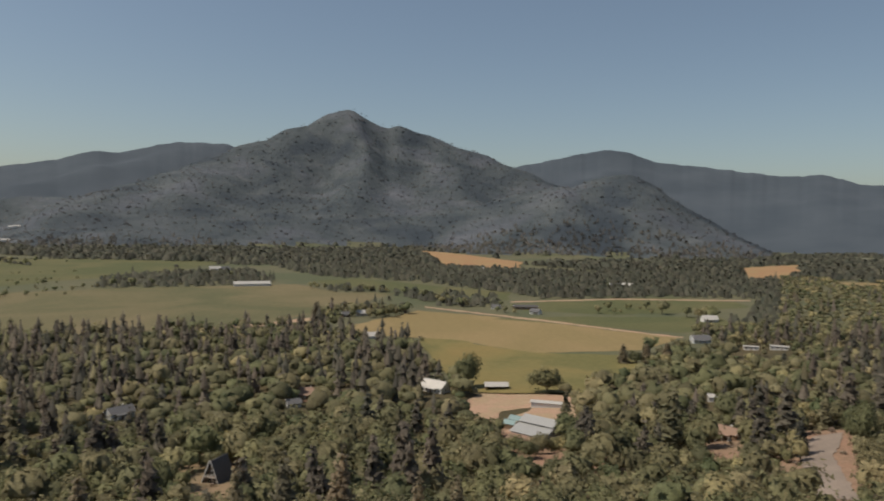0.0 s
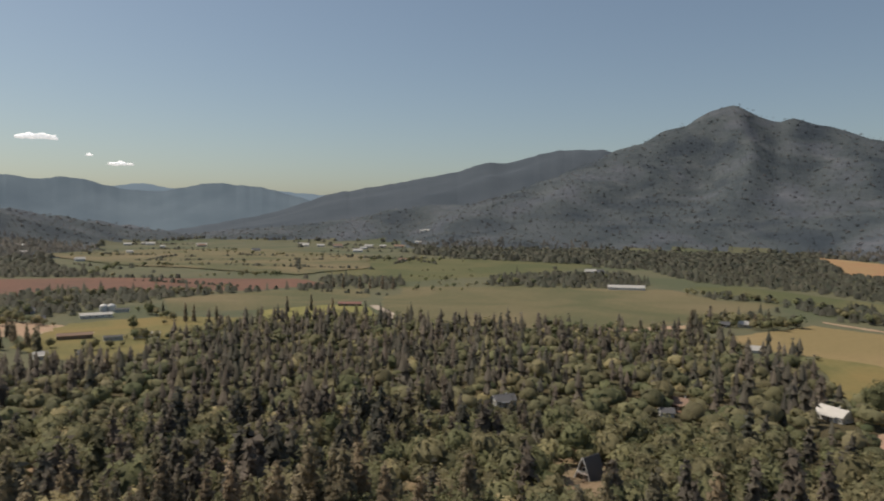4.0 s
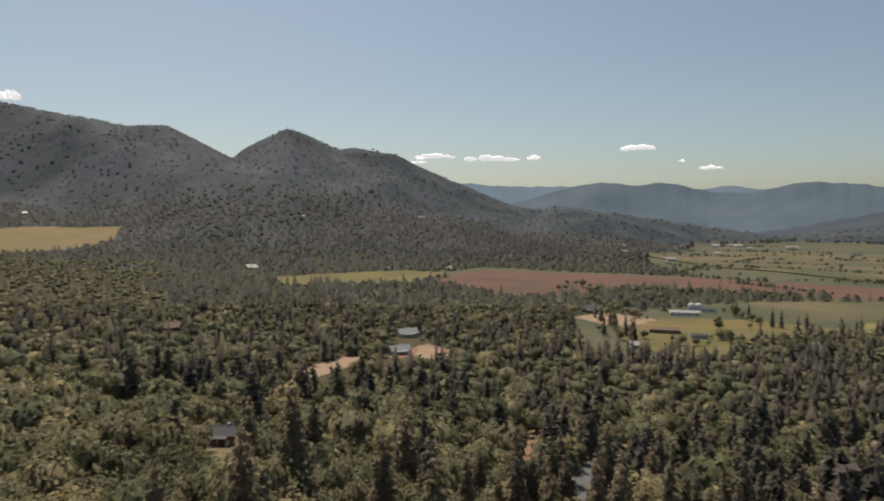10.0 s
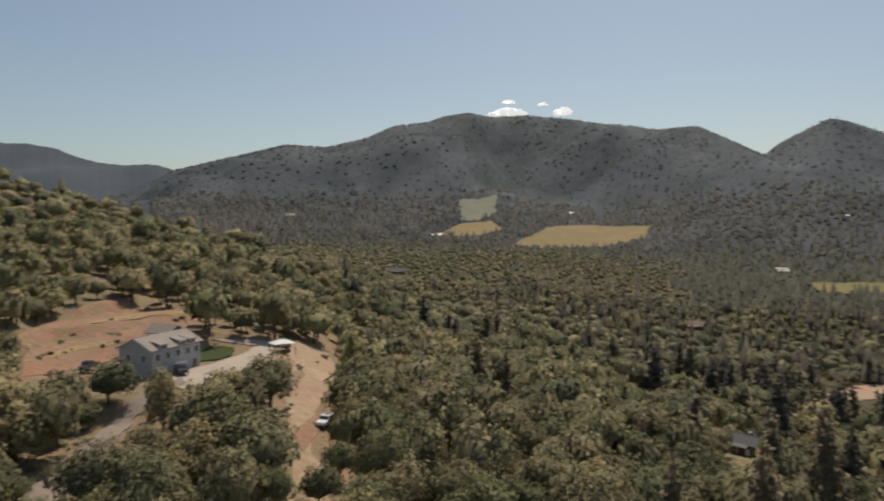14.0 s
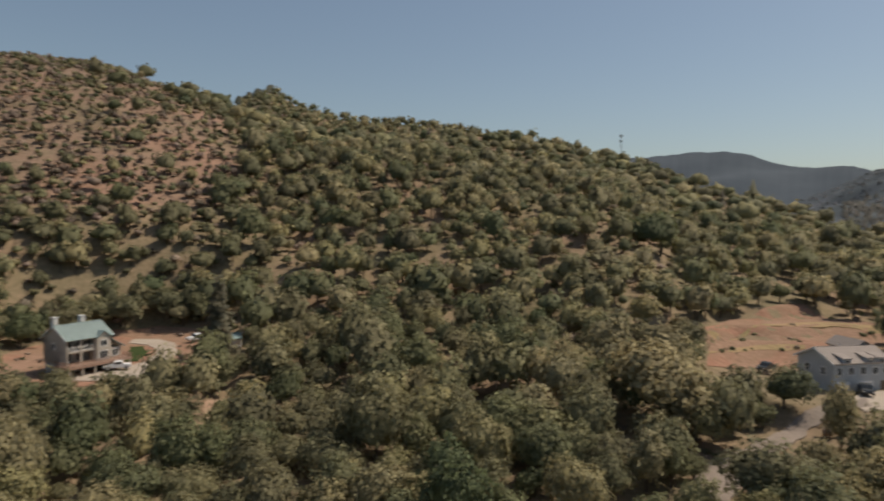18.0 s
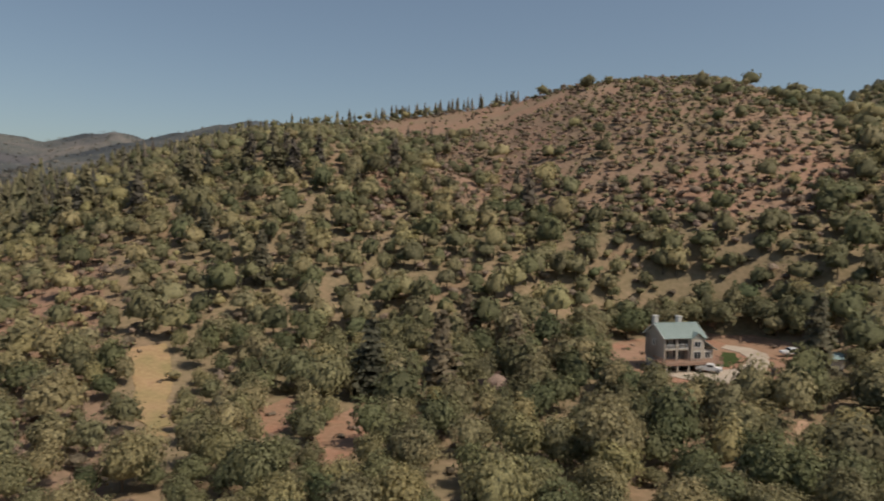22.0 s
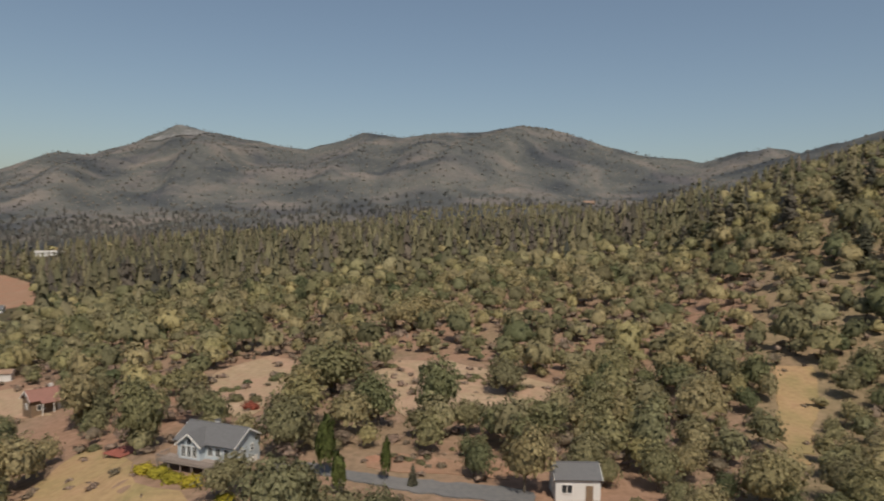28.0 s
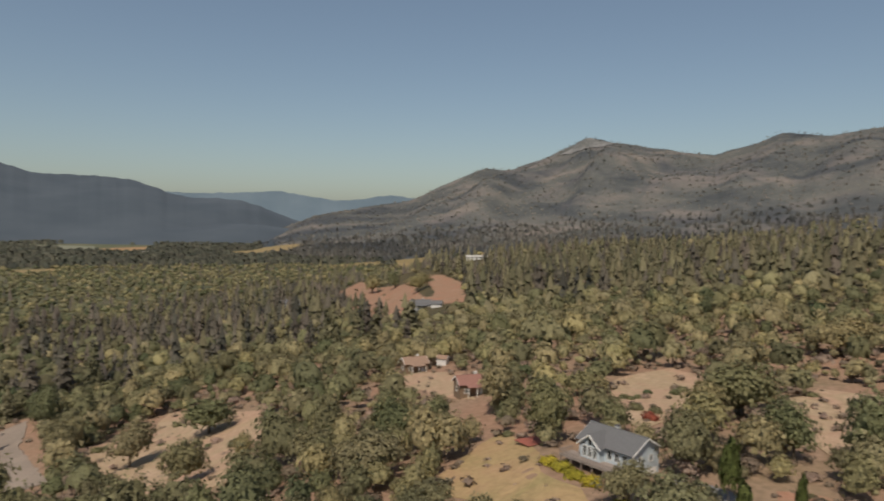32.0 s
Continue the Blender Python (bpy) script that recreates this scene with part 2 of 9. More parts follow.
MAT = {
    "soil": ground_material("dry_hillside_soil", [(0.3, (0.1168, 0.08752, 0.06125)), (0.5, (0.2221, 0.1548, 0.1103)), (0.75, (0.333, 0.23, 0.1715))],
                            [(0.35, (0.3155, 0.1739, 0.1164)), (0.52, (0.2687, 0.1739, 0.1164)), (0.7, (0.1986, 0.1627, 0.09194))], 0.7, 0.03),
    "slope_grass": ground_material("dry_slope_grass", [(0.3, (0.1277, 0.1008, 0.06059)), (0.5, (0.2083, 0.1575, 0.101)), (0.75, (0.3226, 0.2268, 0.1548))],
                                   [(0.35, (0.2822, 0.1764, 0.1144)), (0.52, (0.2218, 0.1701, 0.101)), (0.7, (0.168, 0.1487, 0.07809))], 0.7, 0.03),
    "valley": ground_material("valley_grass", [(0.3, (0.07046, 0.07964, 0.0483)), (0.7, (0.1171, 0.1196, 0.06997))],
                              [(0.4, (0.0845, 0.09756, 0.05434)), (0.55, (0.1502, 0.1347, 0.08205)), (0.7, (0.09393, 0.09452, 0.0579))], 0.2, 0.006),
    # Blue-grey base colours: distant haze is painted into the mountain forest and brush.
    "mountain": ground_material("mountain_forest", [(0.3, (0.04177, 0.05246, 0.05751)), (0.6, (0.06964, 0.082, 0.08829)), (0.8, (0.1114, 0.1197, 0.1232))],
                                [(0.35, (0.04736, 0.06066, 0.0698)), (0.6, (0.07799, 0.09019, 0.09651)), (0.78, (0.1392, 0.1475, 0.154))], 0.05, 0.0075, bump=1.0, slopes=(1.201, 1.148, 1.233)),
    "mountain_dry": ground_material("hazed_dry_mountain_brush", [(0.3, (0.06122, 0.06543, 0.07062)), (0.6, (0.09384, 0.09354, 0.09737)), (0.8, (0.1377, 0.1268, 0.1278))],
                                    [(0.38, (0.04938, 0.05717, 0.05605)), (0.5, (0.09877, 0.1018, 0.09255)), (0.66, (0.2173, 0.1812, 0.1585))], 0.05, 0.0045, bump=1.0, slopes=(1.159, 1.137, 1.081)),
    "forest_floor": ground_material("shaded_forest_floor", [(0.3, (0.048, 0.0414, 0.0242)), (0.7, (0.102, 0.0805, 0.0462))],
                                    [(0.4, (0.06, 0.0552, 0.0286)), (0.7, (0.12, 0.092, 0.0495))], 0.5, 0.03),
    "rock": ground_material("bare_summit_rock", [(0.3, (0.095, 0.097, 0.092)), (0.7, (0.228, 0.225, 0.2185))], [(0.42, (0.08075, 0.085, 0.0805)), (0.6, (0.2232, 0.217, 0.2185))], 0.06, 0.012),
    "crop_olive": ground_material("olive_crop", [(0.3, (0.09833, 0.09697, 0.0521)), (0.7, (0.1426, 0.1318, 0.07007))],
                                  [(0.4, (0.09292, 0.09914, 0.05005)), (0.5, (0.1645, 0.1383, 0.07507)), (0.64, (0.2405, 0.1773, 0.1051))], 0.15, 0.006, rows=0.12, row_turn=0.5),
    "crop_green": ground_material("green_crop", [(0.3, (0.07709, 0.0867, 0.03969)), (0.7, (0.1101, 0.1139, 0.05191))],
                                  [(0.4, (0.08811, 0.09754, 0.04344)), (0.65, (0.1656, 0.1411, 0.06801))], 0.15, 0.008, rows=0.15, row_turn=1.2),
    "vine_rows": ground_material("yellow_green_planted_rows", [(0.3, (0.17, 0.16, 0.06)), (0.7, (0.26, 0.23, 0.085))],
                                 [(0.4, (0.15, 0.16, 0.055)), (0.7, (0.30, 0.25, 0.10))], 0.3, 0.02, rows=0.035, row_turn=1.0),
    "hay": ground_material("mown_hay", [(0.3, (0.216, 0.162, 0.081)), (0.7, (0.2808, 0.216, 0.108))],
                           [(0.4, (0.2106, 0.162, 0.07344)), (0.7, (0.3132, 0.2214, 0.1188))], 0.2, 0.008, rows=0.08, row_turn=0.9),
    "pasture": ground_material("rough_pasture", [(0.3, (0.1395, 0.1224, 0.05079)), (0.7, (0.1986, 0.1662, 0.0711))],
                               [(0.38, (0.1092, 0.1123, 0.04271)), (0.52, (0.1891, 0.1561, 0.06095)), (0.68, (0.2483, 0.1708, 0.06604))], 0.25, 0.015),
    "dry": ground_material("dry_meadow_grass", [(0.3, (0.2268, 0.1458, 0.081)), (0.7, (0.3132, 0.216, 0.1242))],
                           [(0.4, (0.3456, 0.1782, 0.0918)), (0.7, (0.324, 0.2592, 0.1188))], 0.3, 0.02),
    "lawn": ground_material("pale_grass", [(0.3, (0.1555, 0.1642, 0.1215)), (0.7, (0.2236, 0.2155, 0.162))],
                            [(0.4, (0.1458, 0.159, 0.1134)), (0.7, (0.2333, 0.2155, 0.162))], 0.3, 0.02),
    "ploughed": ground_material("ploughed_red_soil", [(0.3, (0.135, 0.0756, 0.05724)), (0.7, (0.189, 0.108, 0.0756))],
                                [(0.36, (0.0918, 0.07128, 0.05616)), (0.5, (0.1728, 0.0918, 0.06696)), (0.7, (0.2052, 0.1058, 0.0756))], 0.2, 0.006, rows=0.1, row_turn=0.2),
    "dirt": ground_material("bare_orange_dirt", [(0.3, (0.2317, 0.1319, 0.0896)), (0.5, (0.2954, 0.1687, 0.1188)), (0.7, (0.3708, 0.2267, 0.1619))],
                            [(0.36, (0.3128, 0.1529, 0.09716)), (0.52, (0.2317, 0.1582, 0.09716)), (0.7, (0.336, 0.2162, 0.1511))], 0.9, 0.09, bump=0.5),
    "dirt_tan": ground_material("tan_dry_soil", [(0.3, (0.257, 0.1739, 0.1184)), (0.7, (0.4627, 0.3313, 0.2366))],
                                [(0.4, (0.377, 0.2318, 0.1639)), (0.55, (0.2913, 0.2318, 0.1366)), (0.7, (0.4283, 0.3063, 0.2185))], 0.7, 0.08, bump=0.5),
    "dry_grass": ground_material("dry_yellow_grass", [(0.3, (0.2178, 0.1603, 0.07701)), (0.7, (0.363, 0.2671, 0.133))],
                                 [(0.38, (0.2178, 0.187, 0.09102)), (0.55, (0.363, 0.2404, 0.14)), (0.72, (0.4066, 0.2337, 0.161))], 0.9, 0.09, bump=0.5),
    "green_lawn": ground_material("watered_lawn", [(0.3, (0.031, 0.0465, 0.0124)), (0.7, (0.0527, 0.0682, 0.0186))],
                                  [(0.4, (0.0341, 0.0527, 0.01364)), (0.7, (0.0558, 0.0682, 0.0217))], 1.5, 0.2),
    "gravel": ground_material("pale_gravel", [(0.3, (0.324, 0.27, 0.216)), (0.7, (0.4644, 0.3942, 0.324))],
                              [(0.4, (0.3456, 0.2808, 0.2268)), (0.7, (0.4428, 0.378, 0.3078))], 1.5, 0.1),
    "road": ground_material("worn_road", [(0.3, (0.1944, 0.1566, 0.1296)), (0.7, (0.2916, 0.2376, 0.1998))],
                            [(0.4, (0.2052, 0.1674, 0.1404)), (0.7, (0.3024, 0.243, 0.1998))], 1.2, 0.08),
    "asphalt": ground_material("grey_asphalt", [(0.3, (0.12, 0.12, 0.125)), (0.7, (0.18, 0.175, 0.175))],
                               [(0.4, (0.13, 0.13, 0.13)), (0.7, (0.19, 0.18, 0.175))], 1.2, 0.08),
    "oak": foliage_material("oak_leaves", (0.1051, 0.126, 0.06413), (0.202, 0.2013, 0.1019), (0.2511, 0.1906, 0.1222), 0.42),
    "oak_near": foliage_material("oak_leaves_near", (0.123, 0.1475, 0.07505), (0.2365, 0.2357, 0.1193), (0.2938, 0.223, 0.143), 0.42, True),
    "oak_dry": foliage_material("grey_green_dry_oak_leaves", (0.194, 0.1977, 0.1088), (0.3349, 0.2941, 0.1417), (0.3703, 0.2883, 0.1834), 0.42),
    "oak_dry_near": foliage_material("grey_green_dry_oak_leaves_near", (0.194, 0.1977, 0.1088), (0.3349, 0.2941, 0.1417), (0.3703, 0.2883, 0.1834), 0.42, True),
    # Both needle colours hold a little extra blue for haze on the valley side.
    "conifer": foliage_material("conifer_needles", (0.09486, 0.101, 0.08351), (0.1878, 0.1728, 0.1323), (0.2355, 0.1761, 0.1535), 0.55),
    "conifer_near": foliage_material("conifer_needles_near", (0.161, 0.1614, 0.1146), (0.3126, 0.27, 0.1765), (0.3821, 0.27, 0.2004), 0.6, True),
    "conifer_dry": foliage_material("olive_pine_needles", (0.1293, 0.1323, 0.07882), (0.2434, 0.2264, 0.132), (0.2579, 0.2103, 0.1439), 0.5),
    # Haze is put into these lower slope crowns as extra blue.
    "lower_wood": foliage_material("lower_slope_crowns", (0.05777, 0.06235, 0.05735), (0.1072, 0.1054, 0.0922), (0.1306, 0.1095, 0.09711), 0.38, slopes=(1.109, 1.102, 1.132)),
    "grove": foliage_material("dark_grove_crowns", (0.04896, 0.05719, 0.0441), (0.09907, 0.1029, 0.07384), (0.1166, 0.1006, 0.07774), 0.33),
    # Dry far crowns, with haze mixed into their greyed leaf colour.
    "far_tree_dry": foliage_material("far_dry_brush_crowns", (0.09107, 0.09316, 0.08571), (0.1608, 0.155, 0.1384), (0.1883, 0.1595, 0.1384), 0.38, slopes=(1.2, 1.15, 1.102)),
    "shrub": foliage_material("dry_brush_leaves", (0.1371, 0.1232, 0.07829), (0.297, 0.2249, 0.1747), (0.345, 0.2303, 0.1987), 0.35),
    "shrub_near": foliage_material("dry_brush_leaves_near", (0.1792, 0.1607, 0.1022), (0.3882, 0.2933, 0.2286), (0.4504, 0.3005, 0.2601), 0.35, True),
    # Far crowns hold the haze of distance in a bluish leaf colour.
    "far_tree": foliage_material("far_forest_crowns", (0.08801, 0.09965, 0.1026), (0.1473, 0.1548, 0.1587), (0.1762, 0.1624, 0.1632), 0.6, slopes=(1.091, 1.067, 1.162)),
    "wall_white": plain_material("white_painted_boards", (0.6, 0.59, 0.57), 0.6, 0, 0.07, 0.6),
    "wall_blue": plain_material("pale_blue_grey_boards", (0.44, 0.50, 0.54), 0.6, 0, 0.08, 0.6),
    "wall_grey": plain_material("grey_painted_boards", (0.429, 0.442, 0.4485), 0.65, 0, 0.1, 0.6),
    "wall_cream": plain_material("beige_stucco", (0.42, 0.37, 0.31), 0.8, 0, 0.1, 0.8),
    "wall_wood": plain_material("brown_weathered_boards", (0.19, 0.13, 0.085), 0.8, 0, 0.25, 1.5),
    "roof_grey": plain_material("grey_asphalt_shingles", (0.115, 0.115, 0.12), 0.9, 0, 0.15, 2.0, 0.4),
    "roof_taupe": plain_material("brown_grey_shingles", (0.27, 0.2268, 0.1998), 0.9, 0, 0.15, 2.0, 0.4),
    "roof_dark": plain_material("dark_shingles", (0.09, 0.085, 0.085), 0.9, 0, 0.2, 2.0, 0.4),
    "roof_white": plain_material("bleached_metal_roof", (0.46, 0.44, 0.41), 0.5, 0.1, 0.12, 0.5),
    "roof_zinc": plain_material("weathered_zinc_roof", (0.33, 0.33, 0.325), 0.55, 0.1, 0.12, 1.0, 0.2),
    "roof_brown": plain_material("brown_shingles", (0.25, 0.165, 0.12), 0.9, 0, 0.18, 2.0, 0.4),
    "roof_red": plain_material("red_brown_shingles", (0.235, 0.115, 0.092), 0.85, 0, 0.15, 2.0, 0.4),
    "roof_teal": plain_material("teal_metal_roof", (0.17, 0.25, 0.255), 0.45, 0.2, 0.1, 0.8),
    "roof_green": plain_material("grey_green_metal_roof", (0.20, 0.255, 0.245), 0.5, 0.15, 0.1, 0.8),
    "trim": plain_material("white_trim_paint", (0.78, 0.77, 0.74), 0.5, 0, 0.05, 1),
    "deck": plain_material("red_brown_deck_timber", (0.30, 0.19, 0.14), 0.75, 0, 0.2, 2),
    "deck_red": plain_material("red_stained_timber", (0.27, 0.085, 0.06), 0.75, 0, 0.2, 2),
    "deck_grey": plain_material("grey_brown_deck_timber", (0.25, 0.205, 0.18), 0.75, 0, 0.2, 2),
    "glass": plain_material("dark_window_glass", (0.03, 0.035, 0.04), 0.08, 0, 0.1, 1),
    "steel": plain_material("galvanised_steel", (0.42, 0.43, 0.44), 0.4, 0.8, 0.1, 2),
    "car_white": plain_material("white_car_paint", (0.75, 0.75, 0.75), 0.25, 0, 0.04, 1),
    "car_dark": plain_material("dark_car_paint", (0.05, 0.055, 0.06), 0.25, 0, 0.1, 1),
    "rubber": plain_material("black_tyre_rubber", (0.03, 0.03, 0.03), 0.9, 0, 0.1, 3),
    "canvas": plain_material("white_canvas", (0.74, 0.72, 0.68), 0.85, 0, 0.06, 1),
    "stone": plain_material("pale_chimney_stone", (0.55, 0.53, 0.50), 0.9, 0, 0.15, 3, 0.4),
    "poplar": foliage_material("narrow_poplar_leaves", (0.075, 0.10, 0.03), (0.11, 0.13, 0.04), (0.10, 0.11, 0.035), 0.3, True),
    "broom": foliage_material("yellow_flowering_broom", (0.32, 0.27, 0.03), (0.42, 0.34, 0.04), (0.25, 0.25, 0.04), 0.25, True),
    "red_leaf": foliage_material("red_shrub_leaves", (0.25, 0.06, 0.04), (0.32, 0.09, 0.06), (0.2, 0.08, 0.05), 0.25, True),
    "bark": plain_material("grey_brown_bark", (0.12, 0.095, 0.07), 0.95, 0, 0.3, 6, 0.6),
}

# ---- terrain ----
# Bearings are degrees to the left of north (+y); the camera hovers at the origin, 105 m over the valley floor (z = 0).
NEAR_R = [0, 60, 120, 200, 320, 500, 800, 1300]
NEAR_Z, RIDGES, PADS = {}, {}, []


def hillside(bearing, *heights):
    """Heights of the near slope along a bearing, at NEAR_R past the knoll top under the camera."""
    NEAR_Z[bearing] = heights


def ridge(name, foot, rise, cover, gully, crest):
    """A crest line of (bearing, distance, skyline degrees over the camera's height), with trees of that cover height on it."""
    RIDGES[name] = dict(foot=foot, rise=rise, cover=cover, gully=gully, crest=crest)


hillside(0, 52, 38, 20, 4, 0, 0, 0)
hillside(40, 53, 40, 22, 6, 0, 0, 0)
hillside(70, 55, 44, 29, 12, 3, 0, 0)
hillside(95, 58, 51, 41, 26, 12, 6, 14)
hillside(115, 64, 62, 55, 45, 33, 26, 40)
hillside(135, 67, 72, 72, 70, 66, 58, 50)
hillside(155, 67, 71, 74, 79, 80, 70, 60)
hillside(200, 66, 69, 74, 84, 90, 80, 60)
hillside(240, 67, 68, 70, 74, 80, 70, 50)
hillside(265, 66, 67, 68, 72, 76, 60, 30)
hillside(285, 66, 67, 65, 62, 53, 35, 10)
hillside(305, 62, 60, 54, 46, 34, 15, 0)
hillside(325, 56, 48, 38, 28, 14, 2, 0)
hillside(345, 53, 40, 24, 10, 2, 0, 0)
ridge("peak", foot=0.62, rise=1.25, cover=6, gully=0.27, crest=[
    (33, 3000, -1.6), (30, 3050, 0.2), (25.6, 3150, 1.7), (21, 3300, 3.4), (16.5, 3400, 5.3), (14.3, 3450, 6.15), (11.3, 3520, 7.4), (8.6, 3600, 8.5), (7.6, 3620, 8.75), (5.9, 3620, 8.0), (4.5, 3600, 7.45), (3.8, 3600, 7.75), (2.2, 3580, 6.95), (-0.6, 3550, 6.2), (-2.9, 3500, 5.4), (-5.2, 3450, 4.6), (-9.8, 3350, 2.7), (-16, 3200, -1.6)])
ridge("front_hill", foot=0.72, rise=1.15, cover=7, gully=0.32, crest=[
    (4, 2500, -2.2), (-1.6, 2550, -1.1), (-5.3, 2600, 0.6), (-9.8, 2650, 2.7), (-12.4, 2680, 3.5), (-14.2, 2700, 3.95), (-15.2, 2700, 3.9), (-16.8, 2680, 3.0), (-19.3, 2640, 1.3), (-22.6, 2600, -0.6), (-24.6, 2560, -1.6), (-27, 2500, -2.6)])
ridge("bald_mountain", foot=0.42, rise=1.35, cover=5, gully=0.38, crest=[
    (-46, 3300, -1.8), (-51.1, 3350, 0.2), (-54.7, 3400, 0.9), (-58.6, 3450, 1.6), (-62.1, 3500, 3.15), (-64.8, 3520, 4.45), (-67.1, 3550, 4.3), (-69.8, 3600, 5.15), (-72.9, 3650, 6.9), (-75.1, 3650, 6.4), (-77.7, 3600, 5.9), (-80.2, 3550, 5.65), (-82.7, 3500, 5.3), (-85.4, 3450, 6.25), (-87.2, 3450, 7.05), (-90.2, 3450, 6.55), (-93.8, 3450, 7.0), (-97.1, 3400, 7.05), (-99.8, 3400, 7.6), (-102.1, 3350, 7.35), (-104.8, 3300, 6.7), (-107, 3250, 5.85), (-110.9, 3200, 5.15), (-113.8, 3150, 4.75), (-116.2, 3100, 5.3), (-118.5, 3050, 5.8), (-120.7, 3000, 5.3), (-126, 2900, 4)])
ridge("rock_ridge", foot=0.5, rise=1.2, cover=5, gully=0.15, crest=[
    (250, 1900, 1.5), (245, 1900, 3.8), (239.5, 1850, 5.3), (235.9, 1800, 6.3), (232, 1750, 7.2), (227.7, 1700, 7.0), (223.2, 1700, 6.4), (215, 1700, 4)])
ridge("low_hill", foot=0.62, rise=1.1, cover=6, gully=0.15, crest=[
    (283, 1500, -1.6), (274, 1450, -0.6), (268, 1400, 0.6), (262, 1380, 1.1), (257, 1360, 1.2), (252, 1340, 0.6), (247, 1320, -0.5), (240, 1300, -2)])
ridge("pine_spur", foot=0.25, rise=1.0, cover=11, gully=0.09, crest=[
    (300, 900, -2.6), (291.6, 860, -1.7), (283.5, 820, -1.1), (274.8, 760, -0.9), (265.5, 700, -0.6), (258.6, 650, -0.3), (249.6, 600, 1.2), (245, 570, 2.65), (240.4, 560, 4.55), (235.9, 560, 5.5), (231.5, 570, 6.6), (227.3, 590, 7.05), (222, 610, 6.5), (214, 640, 4)])
ridge("hill_top", foot=0.26, rise=1.12, cover=1, gully=0.105, crest=[
    (240, 700, 3.5), (232, 680, 6.4), (225, 660, 7.2), (220.6, 640, 7.7), (216.1, 610, 8.3), (211.5, 580, 9.0), (206.9, 550, 10.2), (204.7, 540, 10.65), (200.2, 530, 10.75), (195.9, 525, 10.75), (194.6, 520, 10.5), (192.1, 515, 9.6), (189.7, 510, 9.05), (188.5, 505, 8.6), (185.8, 500, 7.4), (182, 490, 6.4), (175, 470, 5.5), (165, 440, 4), (155, 400, 2)])
ridge("hill_back", foot=0.3, rise=1.05, cover=6, gully=0.075, crest=[
    (200, 830, 7), (190, 800, 8.0), (187.6, 790, 8.3), (186.2, 785, 8.9), (185, 780, 9.7), (183.8, 775, 10.1), (182.8, 765, 9.9), (181.6, 745, 9.1), (178.8, 700, 8.3), (175.3, 670, 8.1), (171.3, 640, 7.9), (167, 600, 7.45), (162.8, 560, 6.9), (158.9, 520, 6.1), (155.5, 490, 5.2), (153.8, 480, 4.8), (149.2, 450, 3.1), (144.6, 420, 2.0), (140, 400, 0.3), (135.6, 380, -0.6), (130, 360, -2.2), (122, 340, -6)])
ridge("long_mountain", foot=0.4, rise=1.45, cover=6, gully=0.72, crest=[
    (148, 2500, 0), (142.6, 2650, 1.9), (138.3, 2800, 3.8), (134.8, 2900, 4.7), (132.1, 3000, 5.4), (129.9, 3050, 5.95), (126.6, 3100, 5.8), (123.4, 3200, 6.55), (121.1, 3250, 7.55), (118.3, 3300, 7.85), (117, 3320, 8.3), (115.1, 3350, 8.55), (113.4, 3350, 8.2), (110.3, 3350, 8.3), (107.3, 3400, 7.95), (105.2, 3420, 7.6), (101.9, 3450, 7.2), (99.2, 3480, 6.9), (97.3, 3500, 7.0), (95.5, 3500, 6.1), (93, 3500, 4.8), (88, 3500, 2)])
ridge("valley_spur", foot=0.86, rise=1.0, cover=8, gully=0.2, crest=[
    (67, 2600, 1.0), (62.7, 2650, 0.5), (58.3, 2750, -0.2), (55, 2850, -0.65), (52.1, 2950, -1.15), (49, 3000, -1.9)])
ridge("low_spur", foot=0.84, rise=1.0, cover=8, gully=0.2, crest=[
    (26, 2900, 1.2), (29, 2920, 1.25), (31.9, 2950, 0.95), (34, 3000, 0.75), (36, 3050, 0.2), (40.1, 3100, -0.5), (45.4, 3150, -1.0), (50, 3200, -1.45), (54, 3200, -2.0)])
ridge("cone_hill", foot=0.48, rise=1.3, cover=6, gully=0.5, crest=[
    (104, 2500, -1.5), (99.4, 2550, 0.7), (94.9, 2620, 3.4), (92.7, 2650, 4.8), (90.5, 2700, 6.2), (88.3, 2720, 7.35), (86.7, 2740, 6.6), (84.6, 2780, 5.75), (80.6, 2850, 5.5), (80, 2860, 5.4), (78.7, 2880, 4.65), (76, 2920, 3.55), (73.2, 2950, 2.2), (70, 2980, 0.95), (65.4, 3000, 0.2), (60.8, 3000, -0.6), (56, 2950, -1.8)])


# graded pads under the houses: x, y, radius, height, reach of the slope round them
PADS.append((45, -158, 23, 73.6, 2.0, 0.9))
PADS.append((-98, -112, 20, 75.0, 1.5, 0))
PADS.append((106, 27, 11, 66.8, 1.5, 0))
PADS.append((42, 292, 16, 10.0, 1.5, 0))


def wave_noise(x, y, seed, octaves=4):
    """Smooth cheap noise in about -1..1: sums of turned sine products."""
    rng = np.random.RandomState(seed)
    out, amp, total, k = 0.0, 1.0, 0.0, 1.0
    for _ in range(octaves):
        part_sum = 0.0
        for _ in range(3):
            a, p, q = rng.uniform(0, 6.283, 3)
            u = (x * np.cos(a) + y * np.sin(a)) * k
            v = (-x * np.sin(a) + y * np.cos(a)) * k
            part_sum = part_sum + np.sin(u + p + 0.7 * np.sin(v * 0.8 + q)) * np.cos(v * 0.9 + q)
        out, total, amp, k = out + part_sum * amp / 1.7, total + amp, amp * 0.5, k * 2.1
    return out / total


